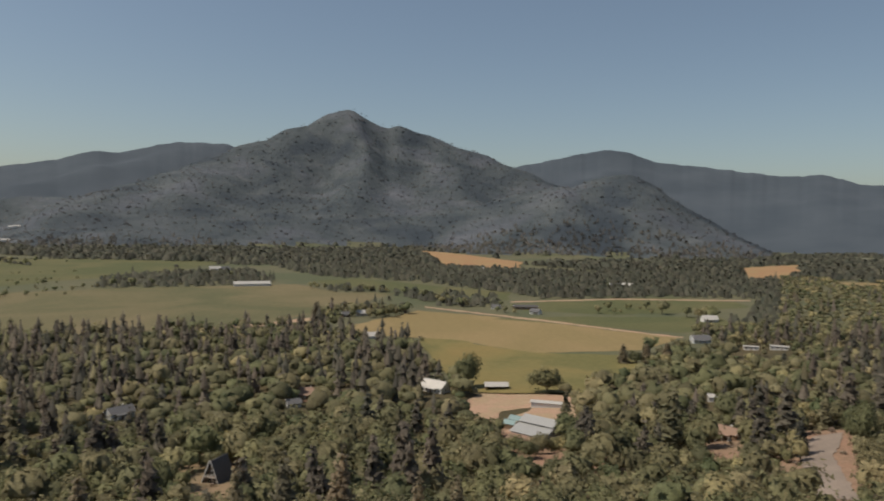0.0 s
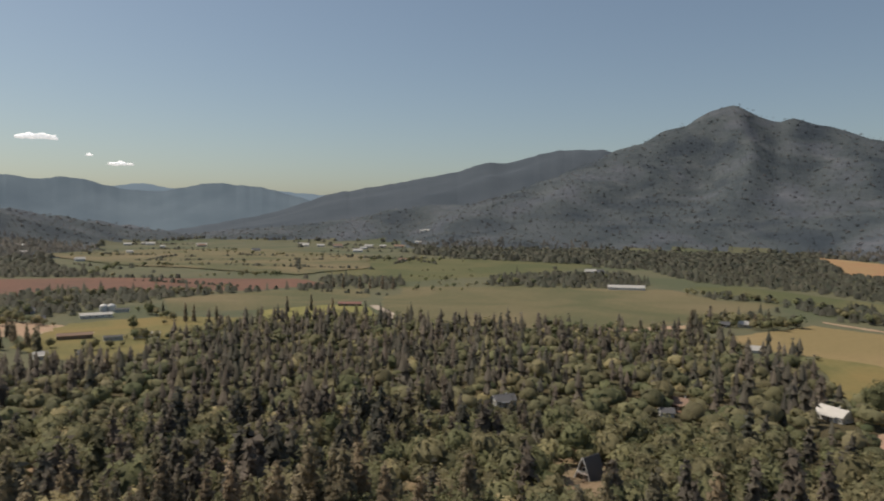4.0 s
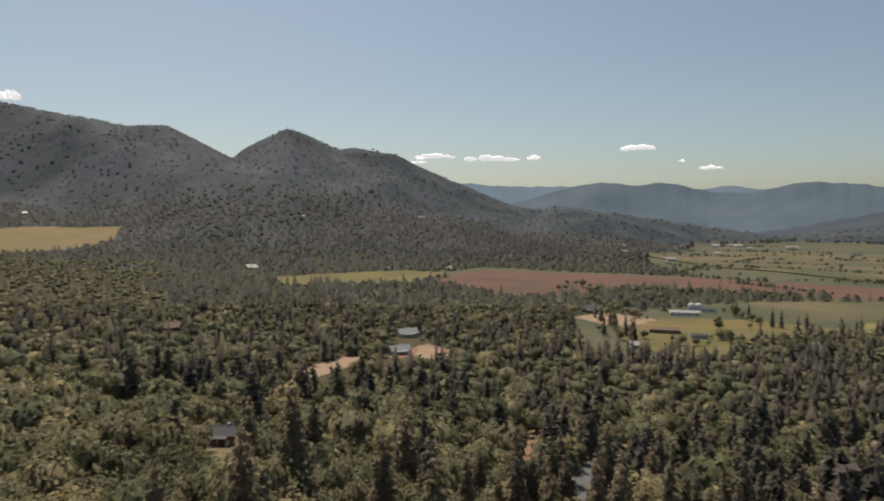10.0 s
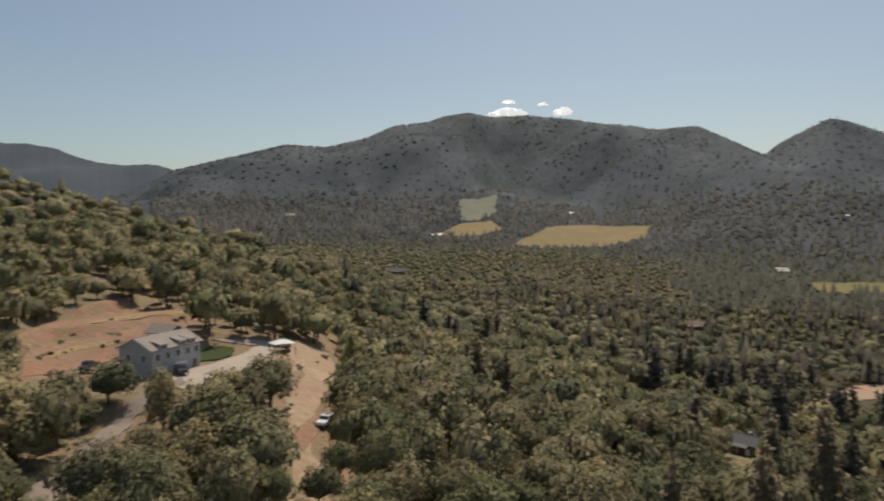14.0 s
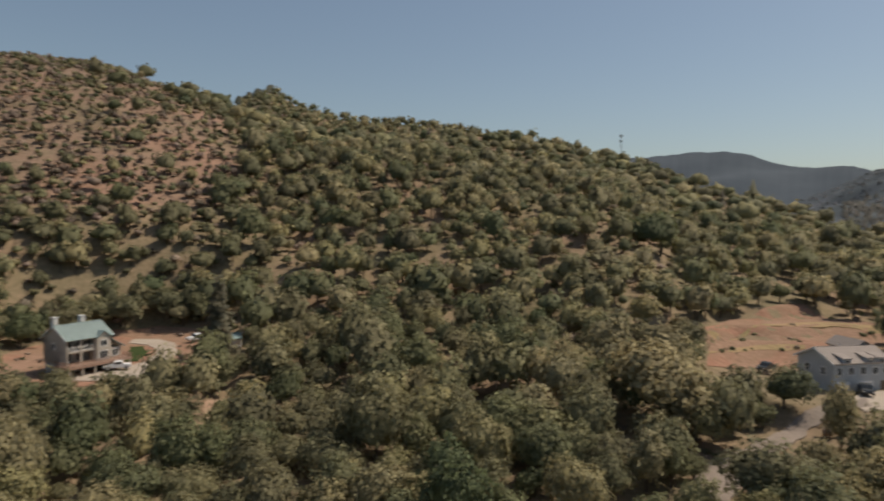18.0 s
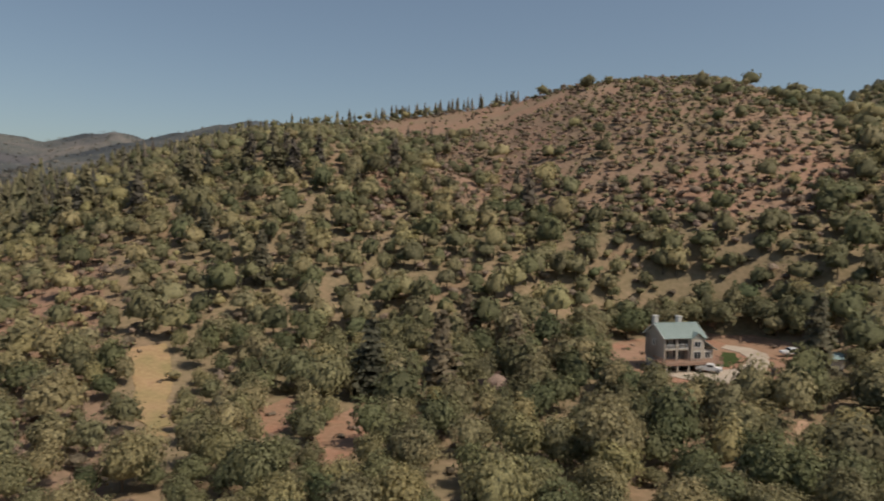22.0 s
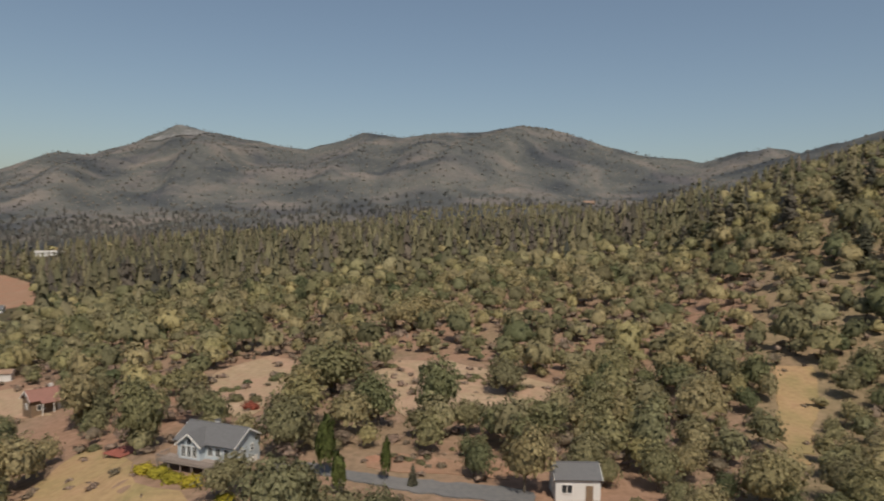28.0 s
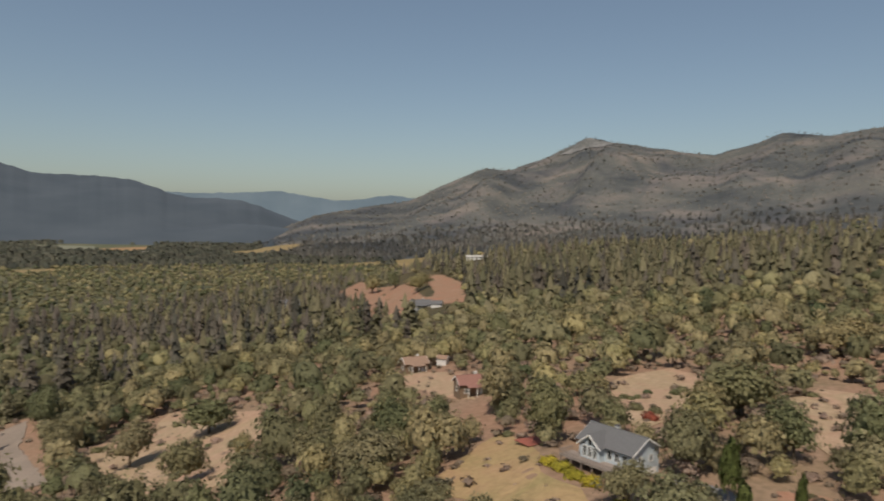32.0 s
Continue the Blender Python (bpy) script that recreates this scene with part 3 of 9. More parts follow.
def terrain(x, y):
    """Height of the ground at x, y (arrays)."""
    x, y = np.asarray(x, float), np.asarray(y, float)
    r = np.hypot(x, y) + 1e-6
    b = np.degrees(np.arctan2(-x, y)) % 360
    keys = sorted(NEAR_Z)
    cols = np.array([[63.0, *NEAR_Z[k]] for k in keys])
    ring = np.array([np.interp(r, NEAR_R, c) for c in cols])
    kk = np.array(keys + [360.0])
    i = np.clip(np.searchsorted(kk, b, side="right") - 1, 0, len(keys) - 1)
    w = (b - kk[i]) / (kk[i + 1] - kk[i])
    w = w * w * (3 - 2 * w)
    take = np.arange(r.size)
    flat = ring.reshape(len(keys), -1)
    ii, ww = i.ravel(), w.ravel()
    z = (flat[ii, take] * (1 - ww) + flat[(ii + 1) % len(keys), take] * ww).reshape(r.shape)
    z = z + wave_noise(x / 90, y / 90, 3) * 1.6 * np.clip(z / 40, 0, 1)
    for n, (name, g) in enumerate(sorted(RIDGES.items())):
        c = np.array(g["crest"])
        c = c[np.argsort(c[:, 0])]
        mid = c[:, 0].mean()
        d = (b - mid + 180) % 360 - 180 + mid
        # rounded crest line: average of three nearby readings
        crest_d = sum(np.interp(d + s, c[:, 0], c[:, 1]) for s in (-1.5, 0, 1.5)) / 3
        el = sum(np.interp(d + s, c[:, 0], c[:, 2]) * k for s, k in ((-0.25, 0.25), (0, 0.5), (0.25, 0.25)))
        top = 105.0 + crest_d * np.tan(np.radians(el)) - g["cover"]
        out_side = np.maximum(np.maximum(c[0, 0] - d, d - c[-1, 0]), 0)
        top = top - out_side * crest_d * 0.012
        foot = crest_d * g["foot"]
        u = np.clip((r - foot) / (crest_d - foot), 0, 1)
        far_off = crest_d.min() > 1200
        along = np.radians(d) * crest_d
        if far_off:
            # sharp spurs that run down from the crest, with gullies between
            sharp = 1 - 3.0 * np.sqrt(wave_noise(along / 300 + 0.5 * np.sin(r / 480 + n), r / 1300, 20 + n, 2) ** 2 + 0.004)
            spur = 0.55 * sharp + 0.5 * wave_noise(along / 120 + r / 420, r / 700, 60 + n, 3)
        else:
            spur = wave_noise(x / 90, y / 90, 20 + n, 3)
        shape = u ** g["rise"] + g["gully"] * spur * np.sin(np.pi * u) * (u if far_off else 0.3 + 0.7 * u) * np.clip(u * 2.4 - 0.4, 0, 1)
        low = np.minimum(z, top)
        front = low + (top - low) * np.clip(shape, 0, 1)
        front = np.minimum(front, 105.0 + (top - 105.0) * r / crest_d - 1.5 * (1 - u))
        behind = top - (r - crest_d) * 0.45
        z = np.where(r < crest_d, np.where(r > foot, np.maximum(z, front), z), np.maximum(z, behind))
    # cut terraces on the bank behind the grey house
    w = np.clip((34 - np.hypot(x + 110, y + 148)) / 8, 0, 1)
    f = z / 2.6
    k = np.floor(f)
    t = np.clip((f - k - 0.3) / 0.35, 0, 1)
    z = z * (1 - w) + w * 2.6 * (k + t * t * (3 - 2 * t))
    for px, py, radius, level, apron, back in PADS:
        # the cut behind a house may run further up the slope
        apron = apron + back * np.clip((py - y) / radius, 0, 1)
        w = np.clip((radius * apron - np.hypot(x - px, y - py)) / (radius * (apron - 1)), 0, 1)
        w = w * w * (3 - 2 * w)
        z = z * (1 - w) + level * w
    return z
# ---- end of terrain ----

# ---- mesh helpers ----
def mesh_from(name, verts, faces, materials, tone=None, slots=None, smooth=False, normals=None):
    """A mesh from arrays of vertices (n, 3) and faces (m, 3 or 4)."""
    me = bpy.data.meshes.new(name)
    verts, faces = np.asarray(verts, np.float32), np.asarray(faces, np.int32)
    k = faces.shape[1]
    me.vertices.add(len(verts))
    me.vertices.foreach_set("co", verts.ravel())
    me.loops.add(faces.size)
    me.loops.foreach_set("vertex_index", faces.ravel())
    me.polygons.add(len(faces))
    me.polygons.foreach_set("loop_start", np.arange(0, faces.size, k, dtype=np.int32))
    for m in materials:
        me.materials.append(m)
    if slots is not None:
        me.polygons.foreach_set("material_index", np.asarray(slots, np.int32))
    if smooth:
        me.polygons.foreach_set("use_smooth", np.ones(len(faces), bool))
    if tone is not None:
        me.attributes.new("tone", "FLOAT", "POINT").data.foreach_set("value", np.asarray(tone, np.float32))
    me.update(calc_edges=True)
    me.validate()
    if normals is not None:
        normals = np.asarray(normals, np.float64)
        normals = normals / np.linalg.norm(normals, axis=1)[:, None]
        me.polygons.foreach_set("use_smooth", np.ones(len(faces), bool))
        me.normals_split_custom_set_from_vertices(normals.tolist())
    return me


def part(name, bm, material, parent=None, label="", at=None):
    """A bmesh as ONE mesh object, under a thing or a part."""
    me = bpy.data.meshes.new(name)
    bm.to_mesh(me)
    bm.free()
    me.materials.append(material)
    ob = new(name, me)
    if parent is not None:
        ob.parent = parent
    if at is not None:
        ob.matrix_basis = at
    return tagged(ob, label)


def ground_z(x, y):
    return float(terrain(np.array([x]), np.array([y]))[0])


# ---- ground: one sheet to the horizon ----
def build_ground():
    turns = 880
    radii = np.concatenate([[8, 20, 32, 44], np.geomspace(54, 330, 100), np.geomspace(338, 4880, 112)])
    b = np.arange(turns) * 2 * np.pi / turns
    rr, bb = np.meshgrid(radii, b, indexing="ij")
    x, y = -np.sin(bb) * rr, np.cos(bb) * rr
    z = terrain(x, y)
    verts = np.concatenate([np.stack([x, y, z], -1).reshape(-1, 3), [[0, 0, 63.0]]])
    i, j = np.meshgrid(np.arange(len(radii) - 1), np.arange(turns), indexing="ij")
    a, c = i * turns + j, i * turns + (j + 1) % turns
    faces = np.stack([a, a + turns, c + turns, c], -1).reshape(-1, 4)
    rc = radii[i.ravel()]
    radii_hub = np.stack([np.arange(0, turns, 2), np.arange(1, turns, 2), (np.arange(2, turns + 1, 2)) % turns, np.full(turns // 2, len(verts) - 1)], -1)
    zc = z[i.ravel(), j.ravel()]
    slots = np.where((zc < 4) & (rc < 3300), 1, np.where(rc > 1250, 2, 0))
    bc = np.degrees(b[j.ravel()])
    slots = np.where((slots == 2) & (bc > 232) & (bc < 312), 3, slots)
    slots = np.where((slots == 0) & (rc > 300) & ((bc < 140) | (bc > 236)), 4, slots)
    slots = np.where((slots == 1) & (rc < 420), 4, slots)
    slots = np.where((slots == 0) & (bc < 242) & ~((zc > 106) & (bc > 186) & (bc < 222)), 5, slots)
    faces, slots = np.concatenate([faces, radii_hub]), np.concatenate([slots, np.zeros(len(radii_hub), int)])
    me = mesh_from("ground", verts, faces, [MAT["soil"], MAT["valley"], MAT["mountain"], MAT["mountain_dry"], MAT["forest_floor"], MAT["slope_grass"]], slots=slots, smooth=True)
    tagged(new("ground", me), "one sheet of dry hillside, valley floor and forested mountains", "ground", kind="structure")


build_ground()


def drape(name, corners, material, lift, label, category, step=18.0, kind="structure"):
    """A sheet that follows the ground inside its corners."""
    bm = bmesh.new()
    vs = [bm.verts.new((x, y, 0)) for x, y in corners]
    bm.faces.new(vs)
    bmesh.ops.triangulate(bm, faces=bm.faces[:])
    for _ in range(7):
        long = [e for e in bm.edges if e.calc_length() > step]
        if not long or len(bm.faces) > 6000:
            break
        bmesh.ops.subdivide_edges(bm, edges=long, cuts=1)
        bmesh.ops.triangulate(bm, faces=bm.faces[:])
    xs = np.array([v.co.x for v in bm.verts])
    ys = np.array([v.co.y for v in bm.verts])
    zs = terrain(xs, ys)
    for v, z in zip(bm.verts, zs):
        v.co.z = z + lift
    if math.hypot(*corners[0]) < 450:
        # earth edge down to the ground
        rim = [e for e in bm.edges if e.is_boundary]
        low = bmesh.ops.extrude_edge_only(bm, edges=rim)["geom"]
        for v in low:
            if isinstance(v, bmesh.types.BMVert):
                v.co.z -= lift + 0.5
    bmesh.ops.recalc_face_normals(bm, faces=bm.faces[:])
    if sum(f.normal.z for f in bm.faces) < 0:
        bmesh.ops.reverse_faces(bm, faces=bm.faces[:])
    ob = part(name, bm, material)
    return tagged(ob, label, category, kind=kind)


def ragged(corners, amount, seed):
    """Corners with extra points between them, moved a little and then a little less, so that the edge is uneven."""
    rng = np.random.RandomState(seed)
    for size in (amount, amount * 0.5):
        out = []
        for (x0, y0), (x1, y1) in zip(corners, corners[1:] + corners[:1]):
            d = math.hypot(x1 - x0, y1 - y0)
            n = max(1, int(d / (size * 4.5)))
            for k in range(n):
                w = k / n
                a = size if k else size * 0.3
                out.append((x0 + (x1 - x0) * w + rng.uniform(-a, a), y0 + (y1 - y0) * w + rng.uniform(-a, a)))
        corners = out
    return out


def inside(x, y, corners):
    x, y = np.asarray(x), np.asarray(y)
    odd = np.zeros(x.shape, bool)
    for (x0, y0), (x1, y1) in zip(corners, corners[1:] + corners[:1]):
        if y0 != y1:
            odd ^= ((y0 > y) != (y1 > y)) & (x < (x1 - x0) * (y - y0) / (y1 - y0) + x0)
    return odd


CLEAR, WOODS, ROWS, NAMED, PAVED, SPARSE = [], [], [], [], [], []


def field(name, label, cover, *corners):
    """A field on the valley floor or a mountain foot, kept free of trees."""
    n = len(CLEAR)
    CLEAR.append(list(corners))
    drape(name, ragged(list(corners), 3 if math.hypot(*corners[0]) < 1500 else 7, n), MAT[cover], (0.1 + 0.006 * n if max(ground_z(*c) for c in corners) < 2.5 else 0.4 + math.hypot(*corners[0]) / 1400), label, "field", 45.0)


def patch(name, label, cover, *corners):
    """A yard, road, bank or clearing on the near slopes."""
    n = len(CLEAR) + len(SPARSE)
    if cover != "rock":
        (SPARSE if name in ("bank", "knoll") else CLEAR).append(list(corners))
    if cover in ("gravel", "road", "asphalt", "green_lawn"):
        PAVED.append(list(corners))
    drape(name, ragged(list(corners), 0.35 if cover in ("gravel", "road", "asphalt", "green_lawn") else 14 if cover == "rock" else 1.6, n), MAT[cover], 0.08 + 0.012 * (n % 9) + (0.12 if cover in ("gravel", "road", "asphalt", "green_lawn") else 0) + (3.5 if cover == "rock" else 0), label, name, 30.0 if cover == "rock" else 4.0)


# Widened towards the camera, so that yards and houses stay in its view.
def clear(*corners):
    CLEAR.append(list(corners))


def wood(*corners):
    WOODS.append(list(corners))


# ---- fields, yards and roads ----
field("olive_field", "broad green and straw-brown crop field in the valley", "crop_olive", (-511, 737), (-503, 865), (-405, 947), (-218, 1039), (-139, 940), (-58, 949), (-126, 741), (-186, 638), (-358, 553), (-443, 630))
field("olive_field", "olive green crop field beside the forest edge", "crop_olive", (-564, 853), (-466, 905), (-415, 960), (-403, 822), (-330, 561), (-372, 556))
field("straw_field", "mown straw-yellow hay field on the valley floor", "hay", (-110, 610), (-73, 680), (-26, 774), (30, 751), (123, 689), (213, 618), (168, 558), (74, 535), (9, 592), (-17, 598))
field("meadow", "yellow-green rough pasture with dry patches", "pasture", (-16, 592), (9, 590), (74, 533), (142, 528), (145, 480), (83.5, 390.6), (23, 402), (-4, 484))
field("crop_field", "green irrigated crop field by the lane", "crop_green", (52, 720), (128, 721), (221, 648), (297, 664), (306, 769), (133, 747))
field("crop_field", "green irrigated crop field below a tree line", "crop_green", (95, 788), (127, 877), (318, 959), (386, 917), (385, 863), (270, 794), (188, 773))
field("hay_meadow", "orange-tan dry meadow at the foot of the hill", "dry", (-59, 2009), (85, 1863), (195, 1640), (155, 1450), (77, 1430), (8, 1458))
field("crop_field", "bright green strip of crops between hedges", "crop_green", (-205, 1110), (-133, 1147), (-47, 1087), (97, 976), (85, 888), (6, 945), (-147, 989))
field("vegetable_field", "red-brown ploughed field of bare soil", "ploughed", (-1067, 247), (-1281, 396), (-1157, 530), (-1010, 686), (-762, 850), (-659, 812), (-700, 683), (-827, 599), (-899, 512), (-838, 392), (-826, 292), (-933, 288))
field("olive_field", "pale olive field behind farm buildings", "crop_olive", (-713, 559), (-671, 701), (-590, 787), (-522, 720), (-521, 613), (-545, 555), (-617, 492))
field("crop_field", "yellow-green fields of the far valley floor", "crop_olive", (-1546, 880), (-1680, 1275), (-1516, 1477), (-1050, 1431), (-803, 1106), (-807, 900), (-1054, 890), (-1230, 863))
field("crop_field", "distant green crop field in the valley", "crop_green", (-1054, 1141), (-999, 1439), (-703, 1472), (-456, 1469), (-472, 1237), (-594, 917), (-778, 953))
field("meadow", "tan meadow on rising ground before the mountain", "hay", (-1310, -539), (-1638, -553), (-1784, -477), (-1735, -324), (-1587, -313), (-1429, -432))
field("meadow", "pale green mown clearing on the lower mountain slope", "lawn", (-1789, -866), (-1783, -807), (-1918, -809), (-1705, -721), (-1587, -719), (-1570, -757))
field("meadow", "pale clearing below a mountain pasture", "hay", (-1525, -745), (-1612, -692), (-1535, -624), (-1410, -659), (-1374, -723))
field("dry_meadow", "dry tan meadow beside a farmhouse", "dry", (692, 1615), (919, 1795), (729, 1407), (553, 1246))
field("dry_meadow", "pale yellow meadow among trees", "hay", (727, 1284), (799, 1266), (735, 1164), (672, 1169))
field("hay_meadow", "pale hay field across the valley", "hay", (1436, 1485), (1628, 1511), (1605, 1347), (1529, 1279), (1320, 1283))
field("hay_meadow", "pale hay field behind a pine row", "hay", (1147, 910), (1269, 897), (1447, 825), (793, 371), (740, 339), (1285, 818))
field("dry_meadow", "orange-tan field across the valley", "dry", (1330, 1903), (1513, 1904), (1269, 1602), (1189, 1678))
field("hay_meadow", "grey-green far field across the valley", "lawn", (1336, 2332), (1416, 2040), (1289, 1845), (1208, 2011))
field("meadow", "yellow-green pasture beside the ploughed field", "pasture", (-1112, 9), (-1170, 86), (-1256, 249), (-1192, 316), (-1043, 233), (-1012, 136), (-996, 22))
field("pasture", "farmyard pasture around low buildings", "pasture", (-543, 287), (-623, 382), (-591, 464), (-515, 503), (-480, 377), (-437, 317), (-460, 282))
patch("lane", "pale farm lane along the hay field", "dirt_tan", (-18, 810), (105, 722), (218, 621), (216, 614), (103, 709), (-18, 800))
patch("lane", "pale farm lane below a tree belt", "dirt_tan", (88, 877), (241, 933), (419, 940), (413, 927), (238, 920), (86, 864))
patch("lane", "pale farm lane to a barn", "gravel", (-473, 649), (-467, 657), (-389, 591), (-389, 575))
patch("lane", "pale road past the forest edge", "dirt_tan", (-302, 570), (-245, 599), (-185, 648), (-128, 708), (-124, 688), (-180, 629), (-237, 580))
patch("yard", "bare orange earth yard cut round a hillside house", "dirt", (67, -166), (60.5, -146.3), (51.4, -136.3), (44, -133.3), (33, -135.5), (27.5, -149), (22, -164), (22, -176), (30, -187), (41, -191), (53, -189), (59, -182), (65, -174))
patch("driveway", "pale concrete drive curving past the house", "gravel", (48, -138.6), (40, -137.4), (33.1, -139), (30.2, -150.8), (30.6, -164), (33.5, -176), (38.5, -181.5), (44.6, -182), (44.4, -177), (39.1, -174), (35.6, -166.6), (35, -155.3), (38.7, -147.2), (48.6, -143.4))
patch("lawn", "small dark green lawn inside the drive", "green_lawn", (42.6, -171.6), (39.9, -172.1), (37.2, -164.7), (36.9, -155), (39.6, -154.7))
clear((18, -142.3), (20, -165.5), (20, -176), (29.2, -187), (40, -191), (53.2, -189), (66, -175), (68, -160), (60, -139), (46.7, -127), (36, -125.5), (27.5, -129), (21, -134))
patch("track", "bare earth gap between the oaks", "dirt_tan", (17, -131.3), (16.5, -114), (18.5, -108.9), (20, -112.6), (18.6, -118.1), (19.4, -130.1))
patch("yard", "terraced bare earth bank behind a grey house", "dirt", (-86.2, -145.3), (-102, -158), (-120.8, -165.8), (-129.8, -167.8), (-131.4, -157.5), (-139.2, -145.4), (-129.5, -137.4), (-111.2, -133.4), (-89.9, -129.6), (-78.1, -129))
clear((-139.2, -145.4), (-129.8, -167.8), (-120.8, -165.8), (-102, -158), (-86.2, -145.3), (-77.9, -131.3), (-70.6, -116.6), (-77, -110.9), (-95.1, -114.2), (-119.1, -126.4), (-123.6, -129.1))
patch("terrace", "low grassy terrace edge on the bank", "dry_grass", (-85.3, -142.7), (-104.8, -150.7), (-126.2, -151.3), (-135.7, -143.9), (-133.2, -141.3), (-123.3, -147.9), (-102.4, -147.2), (-84.4, -140.1))
patch("terrace", "low grassy terrace edge on the bank", "dry_grass", (-82.6, -135.2), (-96.7, -139.1), (-108.2, -138), (-107.2, -136.8), (-95.4, -137.4), (-82.2, -133.5))
patch("yard", "dry mown grass yard on the slope", "dirt_tan", (-109.5, -99.4), (-144.4, -116.9), (-147.6, -109.9), (-135.3, -97.4), (-116.6, -86.9), (-97.2, -75), (-84.5, -66.3), (-73.6, -54.9), (-68.4, -57.4), (-81.6, -67.3), (-98.6, -83.9), (-97.7, -90.1))
clear((-147.6, -109.9), (-144.4, -116.9), (-109.5, -99.4), (-97.7, -90.1), (-88.3, -81.5), (-60.7, -51), (-64.1, -47.9), (-115.8, -83.4), (-135.3, -97.4))
patch("driveway", "pale gravel drive looping before a grey house", "gravel", (-89, -103.8), (-98.5, -108), (-106.7, -108.2), (-116.3, -109.8), (-122.7, -113.1), (-122.3, -118.3), (-120.1, -123.6), (-123.6, -119.5), (-130.1, -114.3), (-121.5, -105.4), (-107.1, -98), (-95.7, -97.1), (-86.4, -96.2))
clear((-130.1, -114.3), (-120.1, -123.6), (-89, -103.8), (-79.1, -92.2), (-78.1, -87), (-85, -86.2), (-95.1, -87), (-104, -90.2), (-121.5, -105.4))
patch("road", "narrow gravel lane climbing to the house", "road", (-51.6, -87.2), (-59.9, -90.8), (-69, -95.4), (-76.1, -98.9), (-80.5, -99.8), (-93.5, -104.1), (-90.1, -98.8), (-80.3, -96.6), (-75.8, -95.5), (-67, -89.9), (-60.2, -87.2), (-51.1, -77.6), (-48.2, -81.5))
clear((-93.5, -104.1), (-76.1, -98.9), (-51.6, -87.2), (-48.2, -81.5), (-42, -71.1), (-45.4, -68.9), (-81.4, -89.3), (-90.1, -98.8))
patch("lawn", "clipped dark green lawn beside the drive", "green_lawn", (-112.7, -120.6), (-118.4, -121.9), (-119.9, -115.9), (-113.4, -110.6), (-108.4, -109.9), (-105.5, -112.1))
clear((-119.9, -115.9), (-118.4, -121.9), (-112.7, -120.6), (-108.7, -116.3), (-102.1, -108.5), (-105, -106.4), (-109.8, -107), (-116, -112.2))
patch("track", "bare earth track between the oaks", "dirt", (-87.9, -69), (-103.8, -74.7), (-109.2, -79.3), (-97.1, -76.1), (-88.3, -72.8), (-83.5, -66.6))
clear((-109.2, -79.3), (-97.1, -76.1), (-88.3, -72.8), (-82.4, -67.9), (-77.1, -61.5), (-95.8, -69), (-103.8, -74.7))
patch("meadow", "dry grass meadow below a blue-grey house", "dry_grass", (93.1, 51.9), (101.4, 54.5), (113.3, 54.3), (124.9, 52.8), (109.2, 43.1), (95.7, 36.8), (88.7, 32.5))
clear((81.9, 30), (88.7, 32.5), (109.2, 43.1), (124.9, 52.8), (113.3, 54.3), (101.4, 54.5), (93.1, 51.9), (86, 47.9))
patch("meadow", "dry grass meadow below a blue-grey house", "dry_grass", (122.8, 51.9), (115, 44.3), (98.6, 36.1), (95.8, 29), (88.9, 24.5), (89.7, 37.8), (98.9, 45.5))
clear((82.1, 22.6), (88.9, 24.5), (95.8, 29), (115, 44.3), (122.8, 51.9), (98.9, 45.5), (91.3, 42), (82.8, 34.9))
patch("bank", "bare tan slope with scattered bushes above a house", "dirt_tan", (151.6, 41.2), (178.9, 42.9), (196, 34.7), (185, 23.1), (153.4, 19.7), (143.9, 26.5), (128.9, 26.8), (133.6, 32))
clear((117.4, 24.4), (137.9, 17.7), (166.3, 20.8), (185, 23.1), (196, 34.7), (178.9, 42.9), (151.6, 41.2), (136.4, 37), (120.1, 28.8))
patch("bank", "tan grass slope between oaks", "dirt_tan", (178.8, -0), (177.2, -14.5), (165, -27.2), (149, -38.4), (135.6, -29.3), (128.6, -15), (129, -2.3), (151, 7.3))
clear((120.4, -14), (126.9, -27.4), (138.3, -35.6), (149, -38.4), (165, -27.2), (177.2, -14.5), (178.8, -0), (151, 7.3), (140.1, 6.7), (120.7, -2.1))
patch("driveway", "grey asphalt drive on the slope", "asphalt", (106, 18), (106.4, 13.5), (102.8, 7.4), (99.2, -0.8), (97.2, -8.8), (95.6, -15.1), (92.9, -19.4), (89.5, -18.7), (92.7, -6.9), (95.8, 0.7), (100.4, 8.8), (103.1, 17.1))
clear((81.4, -17), (84.6, -17.7), (92.9, -19.4), (95.6, -15.1), (106.4, 13.5), (106, 18), (96.5, 16.3), (93.9, 15.5), (87.2, 0.6), (84.4, -6.3))
patch("bank", "cut bank of bare orange earth above the drive", "dirt", (107.7, 4.3), (109.5, 0.9), (108.2, -6.2), (103.8, -14.5), (101.9, -18.2), (98, -16.7), (100.2, -7.4), (101.4, -0.9), (103.7, 4.1))
clear((90.5, -15.4), (94.1, -16.8), (101.9, -18.2), (108.2, -6.2), (109.5, 0.9), (107.7, 4.3), (99.4, 4), (95.7, 3.8), (93.6, -0.8))
patch("clearing", "light grass clearing between oaks", "dry_grass", (146.9, -83.5), (143.9, -89.9), (127.8, -81.9), (104.9, -67.1), (105.2, -62.4), (125.3, -72.7))
clear((92.8, -59.4), (118, -75.7), (127.8, -81.9), (143.9, -89.9), (146.9, -83.5), (137.5, -78.1), (93.1, -55.2))
patch("clearing", "orange dirt clearing under the oaks", "dirt", (73.9, -72.1), (84.1, -84.7), (88.1, -92.5), (86.2, -96.4), (79.7, -88), (74.1, -77.1), (67.9, -67.3), (68.6, -65.5))
